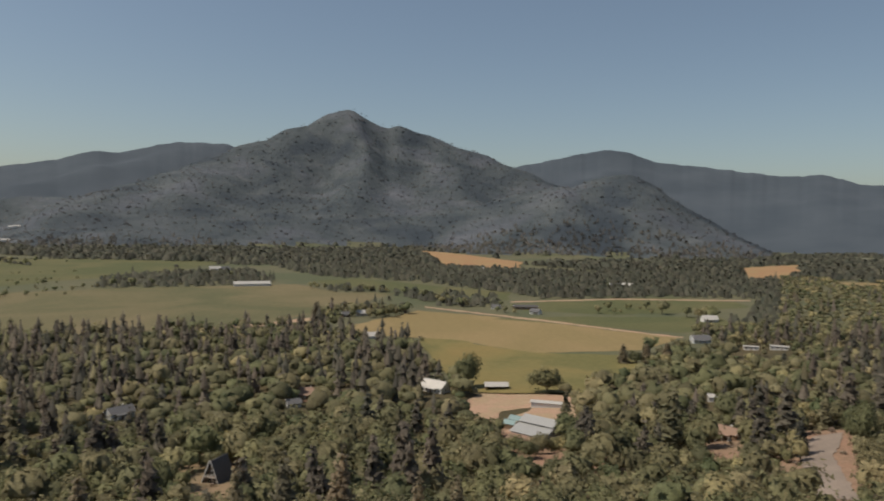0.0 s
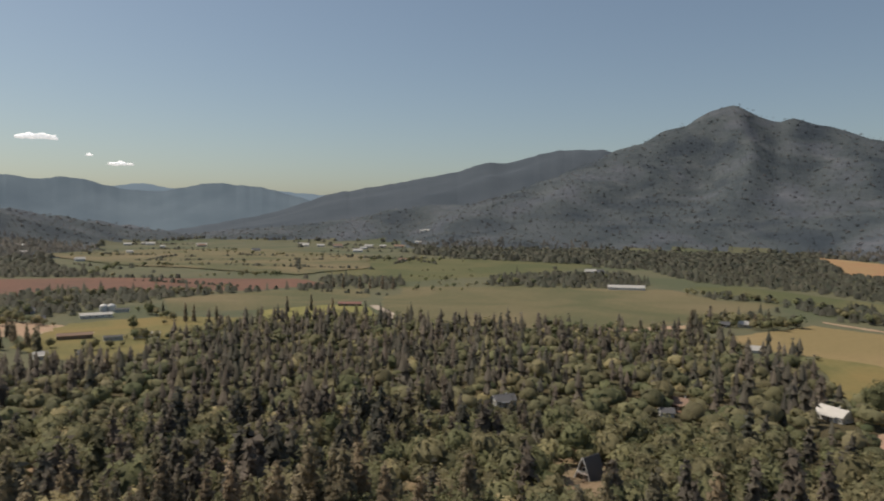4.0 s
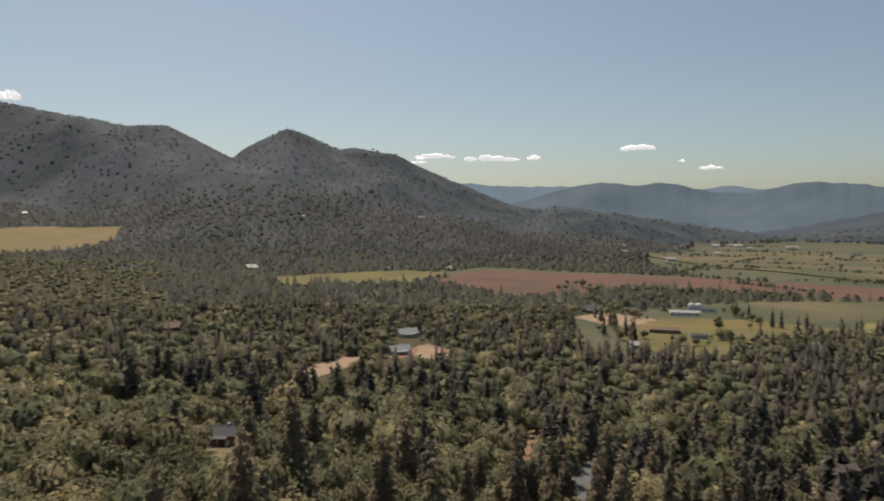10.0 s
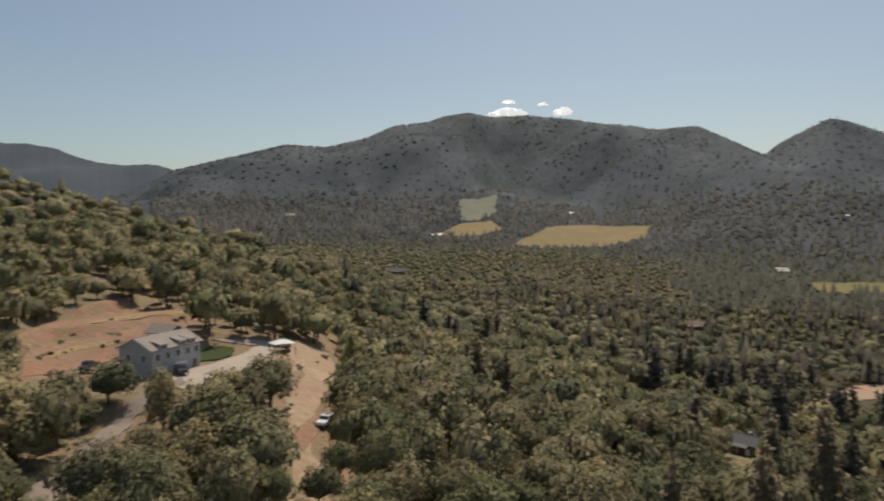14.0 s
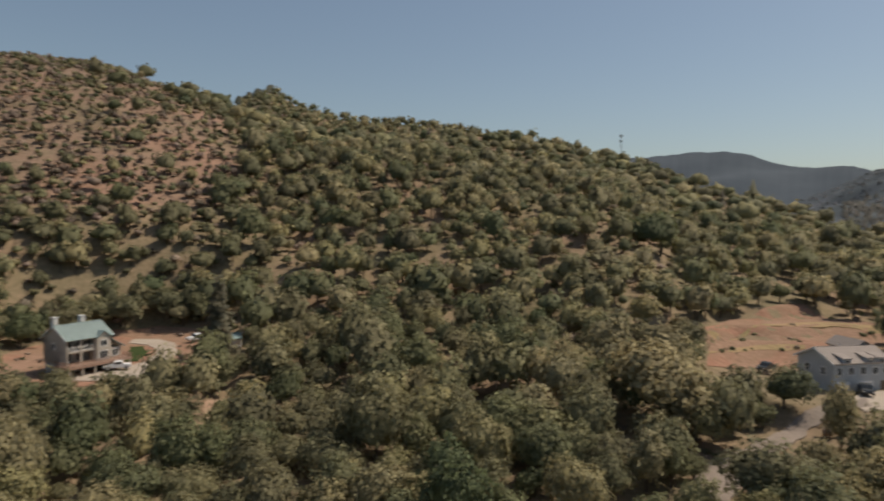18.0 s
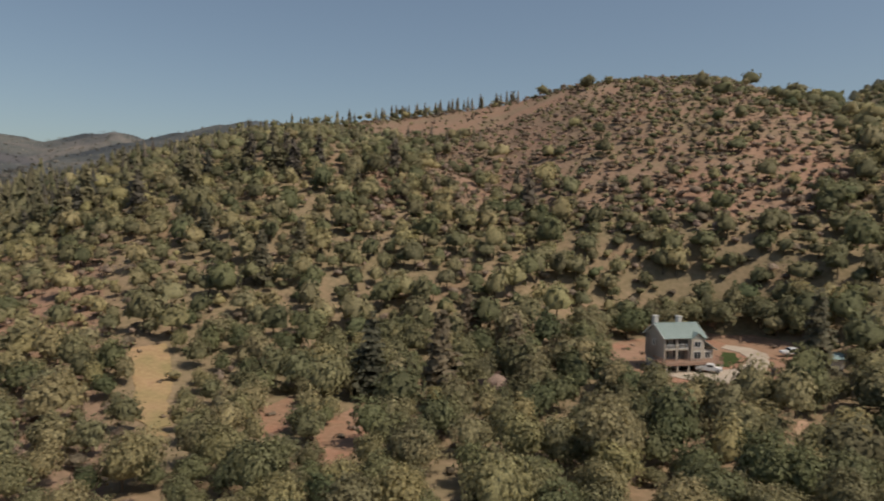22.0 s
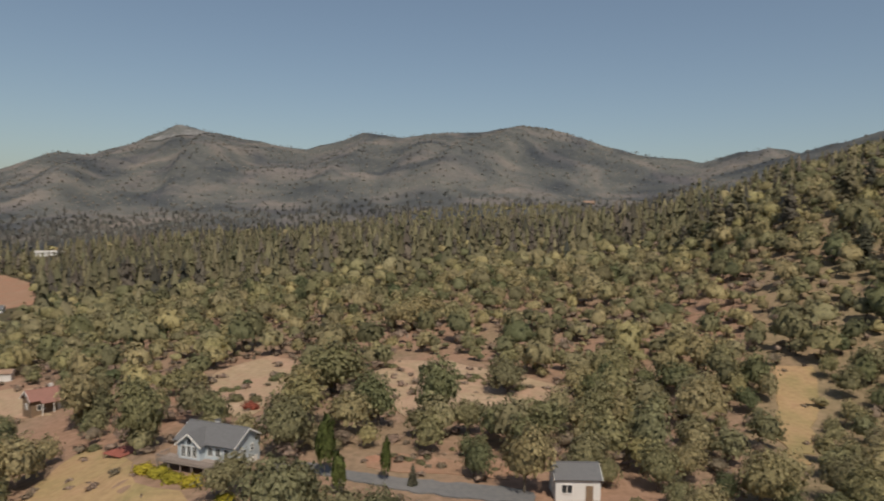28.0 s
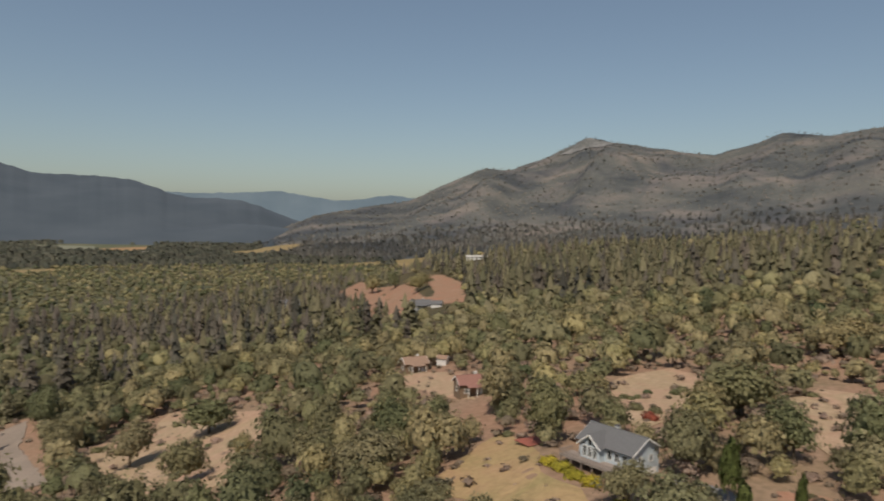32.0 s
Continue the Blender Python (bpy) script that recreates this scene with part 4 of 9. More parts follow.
clear((61.8, -61.2), (72.5, -80.1), (78.5, -87.7), (86.2, -96.4), (88.1, -92.5), (84.1, -84.7), (68.6, -65.5), (62.4, -59.7))
patch("clearing", "grassy clearing on the slope", "dry_grass", (147.5, -82.9), (142.3, -85.8), (132.6, -84.2), (118.7, -74.8), (100, -63.6), (100.3, -58.5), (126.8, -73.2))
clear((88.5, -56.3), (100, -63.6), (124.2, -78.9), (132.6, -84.2), (142.3, -85.8), (147.5, -82.9), (138, -77.6), (88.8, -51.8))
patch("clearing", "dirt clearing on the slope", "dirt", (101.8, -82), (103.1, -91.6), (99, -90.2), (88.1, -77.2), (88.4, -72.4))
clear((80.5, -70.5), (91.4, -83.2), (99, -90.2), (103.1, -91.6), (101.8, -82), (93, -74.9), (80.7, -66.2))
patch("clearing", "orange dirt clearing on the slope", "dirt", (87.3, -87.1), (87.6, -96.4), (81.6, -92.8), (73.8, -80.1), (71.7, -71.7), (75, -71.4))
clear((65.2, -65.3), (67.2, -72.9), (74.2, -84.5), (81.6, -92.8), (87.6, -96.4), (87.3, -87.1), (75, -71.4), (68.3, -65))
patch("road", "pale dirt road curving round the hillside", "road", (138, 252), (149.3, 253.6), (136.7, 233.5), (125.8, 218.4), (113.4, 190.3), (104.8, 168.4), (96.3, 171.9), (105.4, 195.7), (116.5, 220.2), (128.3, 240))
clear((85.2, 152.1), (94.2, 151.4), (104.8, 168.4), (149.3, 253.6), (138, 252), (128.3, 240), (116.5, 220.2), (106.4, 201.2), (96.3, 178.8))
BARE_CREST = ((438, -462), (370, -473), (300, -482), (278, -482), (222, -452), (188, -458), (164, -438), (166, -398), (190, -380), (222, -408), (244, -398), (288, -388), (358, -414), (414, -438))
patch("slope", "bare orange soil below the crest of the hill", "soil", *BARE_CREST)
patch("bank", "bare tan roadside slope", "dirt_tan", (145.4, 185.1), (165, 196.9), (167.1, 177.4), (155.2, 146), (130.6, 119.1), (120.8, 117.2), (104.1, 104.1), (98.1, 117.1), (97.2, 137.7), (108.5, 158.1), (125, 189.8))
clear((89.7, 127.1), (90.5, 108.1), (95.1, 95.1), (120.6, 110), (130.6, 119.1), (155.2, 146), (167.1, 177.4), (165, 196.9), (125, 189.8), (117.8, 178.8))
patch("knoll", "bare orange knoll with scattered oaks", "dirt", (679, 514), (871, 615), (647, 397), (622, 335), (560, 284), (419, 208), (423, 231), (406, 258), (421, 297), (489, 363))
clear((375, 238.1), (390.8, 193.9), (419, 208), (560, 284), (622, 335), (871, 615), (679, 514), (640, 484), (452, 335), (388.8, 274.2))
patch("yard", "pale dirt yard among trees", "dirt_tan", (182.4, 117.6), (200.9, 120.5), (195.1, 102.4), (182.2, 86.3), (154.9, 74.8), (165.8, 93.9))
clear((141.5, 68.3), (166.4, 78.8), (182.2, 86.3), (195.1, 102.4), (200.9, 120.5), (182.4, 117.6), (168.4, 108.6), (151.5, 85.8))
patch("yard", "orange dirt yard beside hillside houses", "dirt", (-453, 69), (-503, 99), (-532, 122), (-498, 132), (-476, 122), (-471, 93))
clear((-532, 122), (-503, 99), (-453, 69), (-398.6, 60.8), (-424, 108), (-444, 118), (-498, 132))
patch("track", "pale dirt track through the wood", "dirt_tan", (-362.6, 7.1), (-415, 23), (-467, 48), (-466, 62), (-428, 50), (-383, 27.2), (-354.1, 12))
clear((-467, 48), (-415, 23), (-362.6, 7.1), (-291.5, 5.7), (-279.7, 9.5), (-362.1, 42.4), (-394.5, 52.4), (-466, 62))
patch("driveway", "grey drive through a gap in the wood", "asphalt", (-153, 69.3), (-179.6, 82.2), (-204.6, 98.8), (-216.7, 111.2), (-192.5, 100.2), (-152.4, 78.2))
clear((-216.7, 111.2), (-204.6, 98.8), (-179.6, 82.2), (-153, 69.3), (-116.6, 52.8), (-116.1, 59.6), (-146.7, 76.4), (-192.5, 100.2))
patch("yard", "orange earth under the pines", "dirt", (-241.5, 91.9), (-250.8, 102.6), (-219.5, 91.9), (-196.8, 76.7), (-206.5, 74.7))
clear((-250.8, 102.6), (-241.5, 91.9), (-206.5, 74.7), (-171.4, 62), (-163.4, 63.7), (-184.4, 77.2), (-219.5, 91.9))
patch("farmyard", "bare earth farmyard beside the pasture", "dirt_tan", (12.9, 379), (31, 413), (51, 411), (72.7, 383.9), (71.2, 359.7), (51.1, 363.6), (32.8, 357.7), (28.2, 336.2), (17.5, 343.4))
clear((12.2, 359.6), (16.6, 325.8), (26.7, 319), (67.5, 341.3), (71.2, 359.7), (72.7, 383.9), (51, 410), (31, 413), (12.9, 379))
patch("farmyard", "bare earth around a big barn", "dirt", (26.7, 287.5), (27.8, 314.9), (35.1, 299.4), (42.2, 288.4), (42.4, 281.4), (27.4, 270.2))
clear((24.6, 265.4), (25.3, 249.4), (38.6, 256.2), (42.4, 281.4), (42.2, 288.4), (27.8, 314.9), (25.7, 290.7))
patch("farmyard", "bare earth between the barn and the sheds", "dirt_tan", (29, 316), (34, 340), (50, 362), (70, 358), (66, 332), (56, 312), (44, 306))
patch("yard", "dirt yard in the forest", "dirt", (-78.8, 372), (-81, 406), (-72, 410), (-65.6, 376.9))
clear((-81, 406), (-78.8, 372), (-76.3, 360.1), (-63.5, 364.8), (-65.6, 376.9), (-72, 410))
patch("farmyard", "tan farmyard between sheds", "dirt_tan", (-659, 301), (-674, 362), (-613, 373), (-579, 352), (-597, 309))
clear((-674, 362), (-659, 302), (-646, 296), (-585, 303), (-568, 345), (-579, 352), (-614, 373))
patch("farmyard", "brown paddock between low barns", "dirt", (-555, 322), (-575, 359), (-540, 402), (-515, 390), (-507, 340))
clear((-575, 359), (-555, 322), (-545, 316), (-500, 336), (-508, 384), (-515, 390), (-540, 402))
patch("clearing", "bare orange strip on the wooded hill", "dirt", (-226.9, -205.5), (-262.2, -226.2), (-852, -700), (-758, -615), (-245.2, -208.2))
clear((-852, -700), (-226.9, -205.5), (-209.1, -189.4), (-226, -191.9), (-698, -566), (-758, -615))
patch("clearing", "dry clearing at the wood edge", "dirt_tan", (-522, 111), (-515, 122), (-485, 127), (-462, 115), (-473, 100))
clear((-522, 111), (-474, 100), (-454, 96), (-444, 111), (-465, 122), (-485, 127), (-515, 122))
patch("bald_summit", "pale bare rock summit of the mountain", "rock", (3383, 1077), (3441, 1030), (3407, 922), (3333, 871), (3245, 921), (3177, 987), (3241, 1070), (3240, 1126))
patch("lane", "pale dirt lane past the farm sheds", "dirt_tan", (-658, 337), (-613, 369), (-594, 358), (-637, 326))
patch("lane", "pale dirt lane across the farm pasture", "dirt_tan", (-592, 324), (-545, 361), (-498, 399), (-490, 392), (-535, 352), (-579, 316))
patch("lane", "pale dirt track beside the low barns", "dirt_tan", (-464, 293), (-434, 309), (-424, 303), (-453, 286))
field("vine_field", "yellow-green field of planted rows by a red-roofed barn", "vine_rows", (-542, 542), (-528, 593), (-496, 658), (-451, 621), (-421, 587), (-481, 495))
wood((-342, 1390), (-46, 1323), (132, 1399), (349, 1356), (906, 1422), (622, 974), (425, 955), (326, 960), (131, 908), (93, 976), (-39, 1117), (-214, 1182))
wood((-462, 927), (-519, 1059), (-488, 1150), (-347, 1245), (-246, 1072), (-308, 989), (-380, 929))
wood((-1098, 1727), (-758, 1932), (-146, 2146), (-70, 1969), (135, 1430), (-47, 1351), (-321, 1396), (-434, 1396), (-611, 1412), (-994, 1564))
wood((188, 1580), (1612, 2539), (926, 1454), (352, 1370))
wood((-1526, -293), (-1500, 112), (-1627, 518), (-1685, 1032), (-1471, 838), (-1200, 735), (-1030, 699), (-1180, 540), (-1351, 418), (-1251, 332), (-1122, 1), (-1070, -207))
wood((-1029, 204), (-935, 281), (-820, 290), (-885, 504), (-808, 586), (-690, 674), (-653, 808), (-613, 778), (-671, 655), (-708, 555), (-689, 407), (-637, 292), (-704, 163))
wood((-708, 840), (-729, 920), (-594, 917), (-540, 805), (-651, 797))
wood((978, 1767), (1131, 1619), (1185, 1222), (1084, 860), (673, 542), (625, 746), (511, 925))
wood((2172, 2779), (1809, 1459), (1593, 1285), (1291, 1540))
wood((-170, 998), (-87, 973), (6, 931), (73, 889), (67, 816), (6, 802), (-56, 924), (-152, 933))
wood((-127, 720), (-115, 775), (-36, 787), (-32, 733), (-81, 702), (-111, 676))
ROWS.append(("conifer", (428, -481), (389, -487), 4.2, 11))
ROWS.append(("conifer", (389, -487), (354, -493), 4.2, 11))
ROWS.append(("conifer", (354, -493), (316, -490), 4.2, 11))
ROWS.append(("conifer", (316, -490), (283, -492), 4.2, 11))
clear((66.6, -160.4), (58.6, -168.4), (40.9, -174.8), (25.1, -180.2), (16.2, -177.7), (15.1, -167.5), (21.3, -156.3), (27, -151.9), (56.9, -142.7))
ROWS.append(("oak", (-628, 988), (-450, 1147), 16, 3.5))
ROWS.append(("oak", (-704, 1107), (-605, 1178), 20, 3.5))
ROWS.append(("oak", (-569, 879), (-322, 1040), 14, 3))
ROWS.append(("oak", (193, 783), (236, 789), 14, 9))
ROWS.append(("oak", (257, 773), (306, 725), 12, 13))
ROWS.append(("oak", (-167, 993), (-39, 936), 13, 9))
ROWS.append(("oak", (-35, 917), (37, 798), 12, 10))
ROWS.append(("conifer", (-124, 688), (-111, 682), 9, 17))
ROWS.append(("oak", (56, 781), (76, 766), 12, 6))
ROWS.append(("oak", (-893, 396), (-711, 665), 14, 9))
ROWS.append(("oak", (-723, 331), (-766, 412), 13, 11))
ROWS.append(("conifer", (-626, 777), (-539, 811), 16, 18))
ROWS.append(("oak", (-893, 835), (-825, 880), 16, 9))
ROWS.append(("oak", (-520, 818), (-463, 846), 14, 6))
ROWS.append(("oak", (-881, 836), (-829, 881), 16, 8))
ROWS.append(("oak", (-638, 992), (-553, 1061), 18, 4))
ROWS.append(("oak", (-1174, 842), (-1094, 941), 22, 9))
ROWS.append(("oak", (-1002, 703), (-817, 876), 30, 8))
ROWS.append(("conifer", (132, 501), (166, 509), 14, 12))
ROWS.append(("oak", (-611, 375), (-564, 413), 30, 8))
ROWS.append(("oak", (-1077, 705), (-1203, 837), 14, 9))
ROWS.append(("oak", (-898, 849), (-831, 900), 16, 8))
ROWS.append(("oak", (-541, 843), (-485, 893), 12, 6))
ROWS.append(("oak", (-880, 408), (-822, 439), 11, 10))
ROWS.append(("oak", (-878, 487), (-700, 627), 12, 8))
ROWS.append(("oak", (-714, 389), (-708, 455), 12, 9))
ROWS.append(("oak", (-639, 472), (-570, 454), 10, 10))
ROWS.append(("oak", (-1486, 939), (-1468, 1397), 26, 8))
ROWS.append(("oak", (-1372, 1287), (-751, 1379), 24, 9))
ROWS.append(("oak", (-1157, 883), (-999, 1258), 30, 7))
ROWS.append(("oak", (-953, 1270), (-767, 1297), 22, 12))
ROWS.append(("conifer", (-515, 554), (-475, 609), 18, 16))
ROWS.append(("oak", (-551, 294), (-481, 332), 14, 8))
ROWS.append(("oak", (200, 813), (252, 831), 12, 9))
ROWS.append(("oak", (-177, 983), (-63, 946), 12, 8))
ROWS.append(("oak", (5, 905), (46, 841), 13, 8))
ROWS.append(("oak", (-111, 756), (-37, 749), 11, 11))
ROWS.append(("conifer", (-132, 736), (-49, 739), 18, 17))
ROWS.append(("oak", (-468, 941), (-388, 989), 12, 10))
ROWS.append(("oak", (-636, 894), (-354, 1155), 22, 7))
ROWS.append(("oak", (60, 843), (78, 814), 10, 8))
ROWS.append(("oak", (-562, 907), (-475, 940), 30, 4))
ROWS.append(("oak", (-700, 363), (-621, 358), 9, 9))
ROWS.append(("conifer", (-640, 325), (-504, 285), 12, 17))
ROWS.append(("oak", (-518, 358), (-463, 369), 11, 8))
ROWS.append(("oak", (-753, 434), (-748, 464), 9, 11))
ROWS.append(("conifer", (-547, 454), (-509, 471), 14, 18))
ROWS.append(("oak", (-952, 441), (-879, 455), 9, 11))
clear((68.7, -23.1), (87.6, -29.5), (96.9, -29.5), (96.9, -20.2), (76, -15.8), (68.7, -15.8))
clear((-10.8, 398.8), (-9.8, 362.9), (5.6, 362.9), (6.2, 398.8), (6, 416), (-11, 416))
clear((23.9, 365.8), (36.9, 358.5), (41, 402), (41, 417), (26, 417), (23.9, 379.6))
clear((25.8, 274.5), (32.9, 280.3), (37.6, 320.7), (37.6, 328.2), (30.2, 328.2), (26.4, 286.8))
clear((29.3, 286.5), (35.9, 286.5), (41.1, 327.8), (41.1, 335.4), (33.5, 335.4), (29.3, 293.1))
clear((41.7, 307.1), (60.2, 307.1), (68.9, 351.4), (68.9, 372.6), (47.7, 372.6), (43.4, 339))
clear((-89, 719), (-81, 655), (-69, 655), (-69, 667), (-76, 733), (-89, 733))
clear((-104, 710), (-95, 646), (-85, 646), (-85, 656), (-93, 721), (-104, 721))
clear((-64, 587), (-58, 534), (-46, 534), (-46, 546), (-51, 600), (-64, 600))
clear((76, 717), (103, 717), (113, 788), (113, 818), (83, 818), (76, 744))
clear((89, 690), (101, 690), (111, 759), (111, 772), (98, 772), (89, 702))
clear((53, 725), (64, 725), (70, 797), (70, 808), (58, 808), (53, 736))
clear((249, 654), (259, 641), (291, 718), (291, 736), (273, 736), (249, 670))
clear((194, 528), (205, 517), (230, 580), (230, 597), (213, 597), (194, 543))
clear((230, 476), (243, 476), (273, 534), (273, 548), (258, 548), (235, 499))
clear((213, 480), (224, 480), (251, 538), (251, 551), (239, 551), (217, 502))
clear((-162.3, 328.2), (-144.8, 292.8), (-132.6, 292.8), (-135.3, 311.1), (-148.7, 341.8), (-162.3, 341.8))
clear((-80.4, 377.1), (-73.2, 343.2), (-60.6, 343.2), (-60.6, 355.8), (-66.6, 391), (-80.4, 391))
clear((-81.5, 358.9), (-74.2, 326.6), (-65.9, 326.6), (-65.9, 334.9), (-72.4, 368), (-81.5, 368))
clear((91.7, 224.1), (98.6, 219.3), (120.2, 267.4), (120.2, 278.2), (109.4, 278.2), (95.6, 243.2))
clear((122.6, 312.9), (129.1, 312.9), (147.7, 358), (147.7, 365.4), (140.3, 365.4), (125.2, 325.9))
clear((-653, 404), (-594, 368), (-566, 368), (-566, 396), (-622, 435), (-653, 435))
clear((-661, 450), (-602, 410), (-587, 410), (-587, 425), (-645, 467), (-661, 467))
clear((-510, 363), (-464, 330), (-445, 330), (-445, 350), (-488, 384), (-510, 384))
clear((-517, 342), (-471, 311), (-456, 311), (-456, 326), (-501, 358), (-517, 358))
clear((-488, 271), (-444, 246), (-435, 246), (-435, 256), (-478, 281), (-488, 281))
clear((-474, 295), (-432, 268), (-424, 268), (-424, 276), (-466, 303), (-474, 303))
clear((-662, 366), (-602, 333), (-590, 333), (-590, 345), (-649, 379), (-662, 379))
clear((-746, 397), (-679, 361), (-663, 361), (-663, 376), (-729, 414), (-746, 414))
clear((-704, 338), (-640, 307), (-626, 307), (-626, 322), (-688, 354), (-704, 354))
clear((-502, 618), (-457, 562), (-432, 562), (-432, 588), (-474, 646), (-502, 646))
clear((-576, 102), (-513, 91), (-497, 91), (-507, 110), (-557, 121), (-576, 121))
clear((-496, 81), (-434, 71), (-410, 70), (-418, 86), (-479, 99), (-496, 99))
clear((-630, -88), (-613, -88), (-546, -78), (-546, -63), (-562, -63), (-630, -71))
clear((-207.8, -17.7), (-197.8, -17.7), (-151.5, -13.6), (-155.1, -6.1), (-166.7, -6.2), (-207.8, -7.7))
clear((-778, -472), (-757, -472), (-648, -404), (-675, -403), (-708, -411), (-778, -452))
clear((14.3, -148.4), (16.4, -169.8), (22.2, -169.8), (22.2, -164), (19.8, -146.3), (14.6, -146.3))
clear((117, 55.1), (121.5, 53.8), (166.5, 73.7), (166.5, 83.7), (156.5, 83.7), (122.7, 65.6))
clear((149.8, 87.5), (153.9, 85.4), (205.8, 114.2), (205.8, 124.4), (195.6, 124.4), (153.3, 97.5))
clear((158.7, 84.8), (162.9, 84.8), (212.7, 110.7), (212.7, 116.2), (207.2, 116.2), (162.4, 91.1))
clear((328.6, 189.7), (333.7, 185.4), (426, 236), (426, 252), (410, 252), (372.9, 229.7))
clear((332.3, 178.1), (414, 222), (414, 231), (405, 231), (339.6, 193.7), (332.3, 182.1))
clear((397.4, 342.8), (412, 343), (513, 428), (513, 445), (496, 445), (415, 373))
clear((658, 299), (752, 342), (752, 370), (724, 370), (672, 344), (659, 311))
clear((73.4, 14.3), (85.3, 14.3), (115.2, 19.3), (115.2, 35.3), (99.2, 35.3), (73.4, 26.2))
clear((31, -127), (38.3, -155.3), (54.3, -155.3), (54.3, -139.3), (47, -127))
clear((-105.9, -122.5), (-87.9, -122.5), (-66.8, -93.1), (-68.6, -81.5), (-80.5, -79.4), (-105.9, -104.5))
clear((-83.5, 224.2), (-66.8, 179.4), (-51.1, 174.9), (-55, 203.5), (-65.5, 242.2), (-83.5, 242.2))
clear((24.6, 226.7), (41.2, 221), (52.8, 283.4), (52.8, 305.4), (30.8, 305.4), (25.8, 256.5))


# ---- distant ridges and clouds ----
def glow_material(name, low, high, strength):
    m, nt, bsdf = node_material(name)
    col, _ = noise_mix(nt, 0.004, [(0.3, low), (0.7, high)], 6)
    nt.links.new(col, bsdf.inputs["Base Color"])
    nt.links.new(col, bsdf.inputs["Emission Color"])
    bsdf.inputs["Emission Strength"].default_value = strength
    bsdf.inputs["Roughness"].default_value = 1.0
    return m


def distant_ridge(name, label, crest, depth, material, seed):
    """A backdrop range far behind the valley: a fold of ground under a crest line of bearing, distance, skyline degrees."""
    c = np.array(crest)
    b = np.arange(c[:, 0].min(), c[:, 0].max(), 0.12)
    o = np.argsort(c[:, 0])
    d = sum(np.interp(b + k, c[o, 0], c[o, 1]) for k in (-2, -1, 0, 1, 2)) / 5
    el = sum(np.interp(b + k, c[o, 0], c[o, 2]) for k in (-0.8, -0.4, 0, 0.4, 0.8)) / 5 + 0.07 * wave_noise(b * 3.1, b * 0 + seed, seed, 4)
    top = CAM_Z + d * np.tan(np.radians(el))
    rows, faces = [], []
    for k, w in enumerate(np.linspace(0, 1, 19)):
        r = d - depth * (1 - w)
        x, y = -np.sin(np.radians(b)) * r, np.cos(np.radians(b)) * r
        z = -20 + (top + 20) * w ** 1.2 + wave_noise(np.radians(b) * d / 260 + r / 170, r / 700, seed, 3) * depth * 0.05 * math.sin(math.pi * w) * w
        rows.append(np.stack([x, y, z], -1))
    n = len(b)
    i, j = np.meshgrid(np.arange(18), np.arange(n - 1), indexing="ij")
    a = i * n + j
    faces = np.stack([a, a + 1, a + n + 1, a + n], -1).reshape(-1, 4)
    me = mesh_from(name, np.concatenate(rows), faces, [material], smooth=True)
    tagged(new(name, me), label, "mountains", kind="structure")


# Haze over the far ranges is painted: blue base colours that also glow.
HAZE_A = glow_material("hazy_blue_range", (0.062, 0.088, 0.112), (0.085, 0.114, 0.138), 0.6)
HAZE_C = glow_material("hazed_glow_forest", (0.034, 0.046, 0.06), (0.05, 0.063, 0.078), 0.32)
HAZE_B = glow_material("hazed_pale_range", (0.18, 0.23, 0.27), (0.21, 0.26, 0.30), 0.8)
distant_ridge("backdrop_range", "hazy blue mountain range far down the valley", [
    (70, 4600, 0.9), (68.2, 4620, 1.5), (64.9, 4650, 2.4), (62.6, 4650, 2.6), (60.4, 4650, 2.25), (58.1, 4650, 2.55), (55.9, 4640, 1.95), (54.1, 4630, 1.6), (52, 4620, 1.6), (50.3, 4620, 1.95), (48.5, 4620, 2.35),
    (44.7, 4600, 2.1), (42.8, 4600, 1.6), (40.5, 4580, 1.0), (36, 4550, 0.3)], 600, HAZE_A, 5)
distant_ridge("backdrop_range", "pale haze-blue ranges on the horizon", [
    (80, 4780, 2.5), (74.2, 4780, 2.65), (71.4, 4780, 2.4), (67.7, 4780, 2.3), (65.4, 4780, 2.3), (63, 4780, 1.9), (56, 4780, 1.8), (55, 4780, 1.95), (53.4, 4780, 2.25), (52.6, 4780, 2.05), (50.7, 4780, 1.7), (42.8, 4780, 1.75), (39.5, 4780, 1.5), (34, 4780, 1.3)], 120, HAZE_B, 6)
distant_ridge("backdrop_range", "haze-blue mountain range beyond the side valley", [
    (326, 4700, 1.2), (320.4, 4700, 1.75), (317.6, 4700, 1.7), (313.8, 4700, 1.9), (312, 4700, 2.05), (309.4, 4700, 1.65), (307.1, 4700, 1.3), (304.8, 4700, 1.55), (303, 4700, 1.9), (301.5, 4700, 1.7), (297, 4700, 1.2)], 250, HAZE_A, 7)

distant_ridge("backdrop_range", "haze-grey wooded ridge behind the main peak", [
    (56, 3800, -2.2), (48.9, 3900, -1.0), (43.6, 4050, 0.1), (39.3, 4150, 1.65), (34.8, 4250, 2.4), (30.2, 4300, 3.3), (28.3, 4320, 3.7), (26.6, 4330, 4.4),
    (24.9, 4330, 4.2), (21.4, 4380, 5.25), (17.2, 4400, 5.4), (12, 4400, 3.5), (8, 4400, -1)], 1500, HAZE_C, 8)
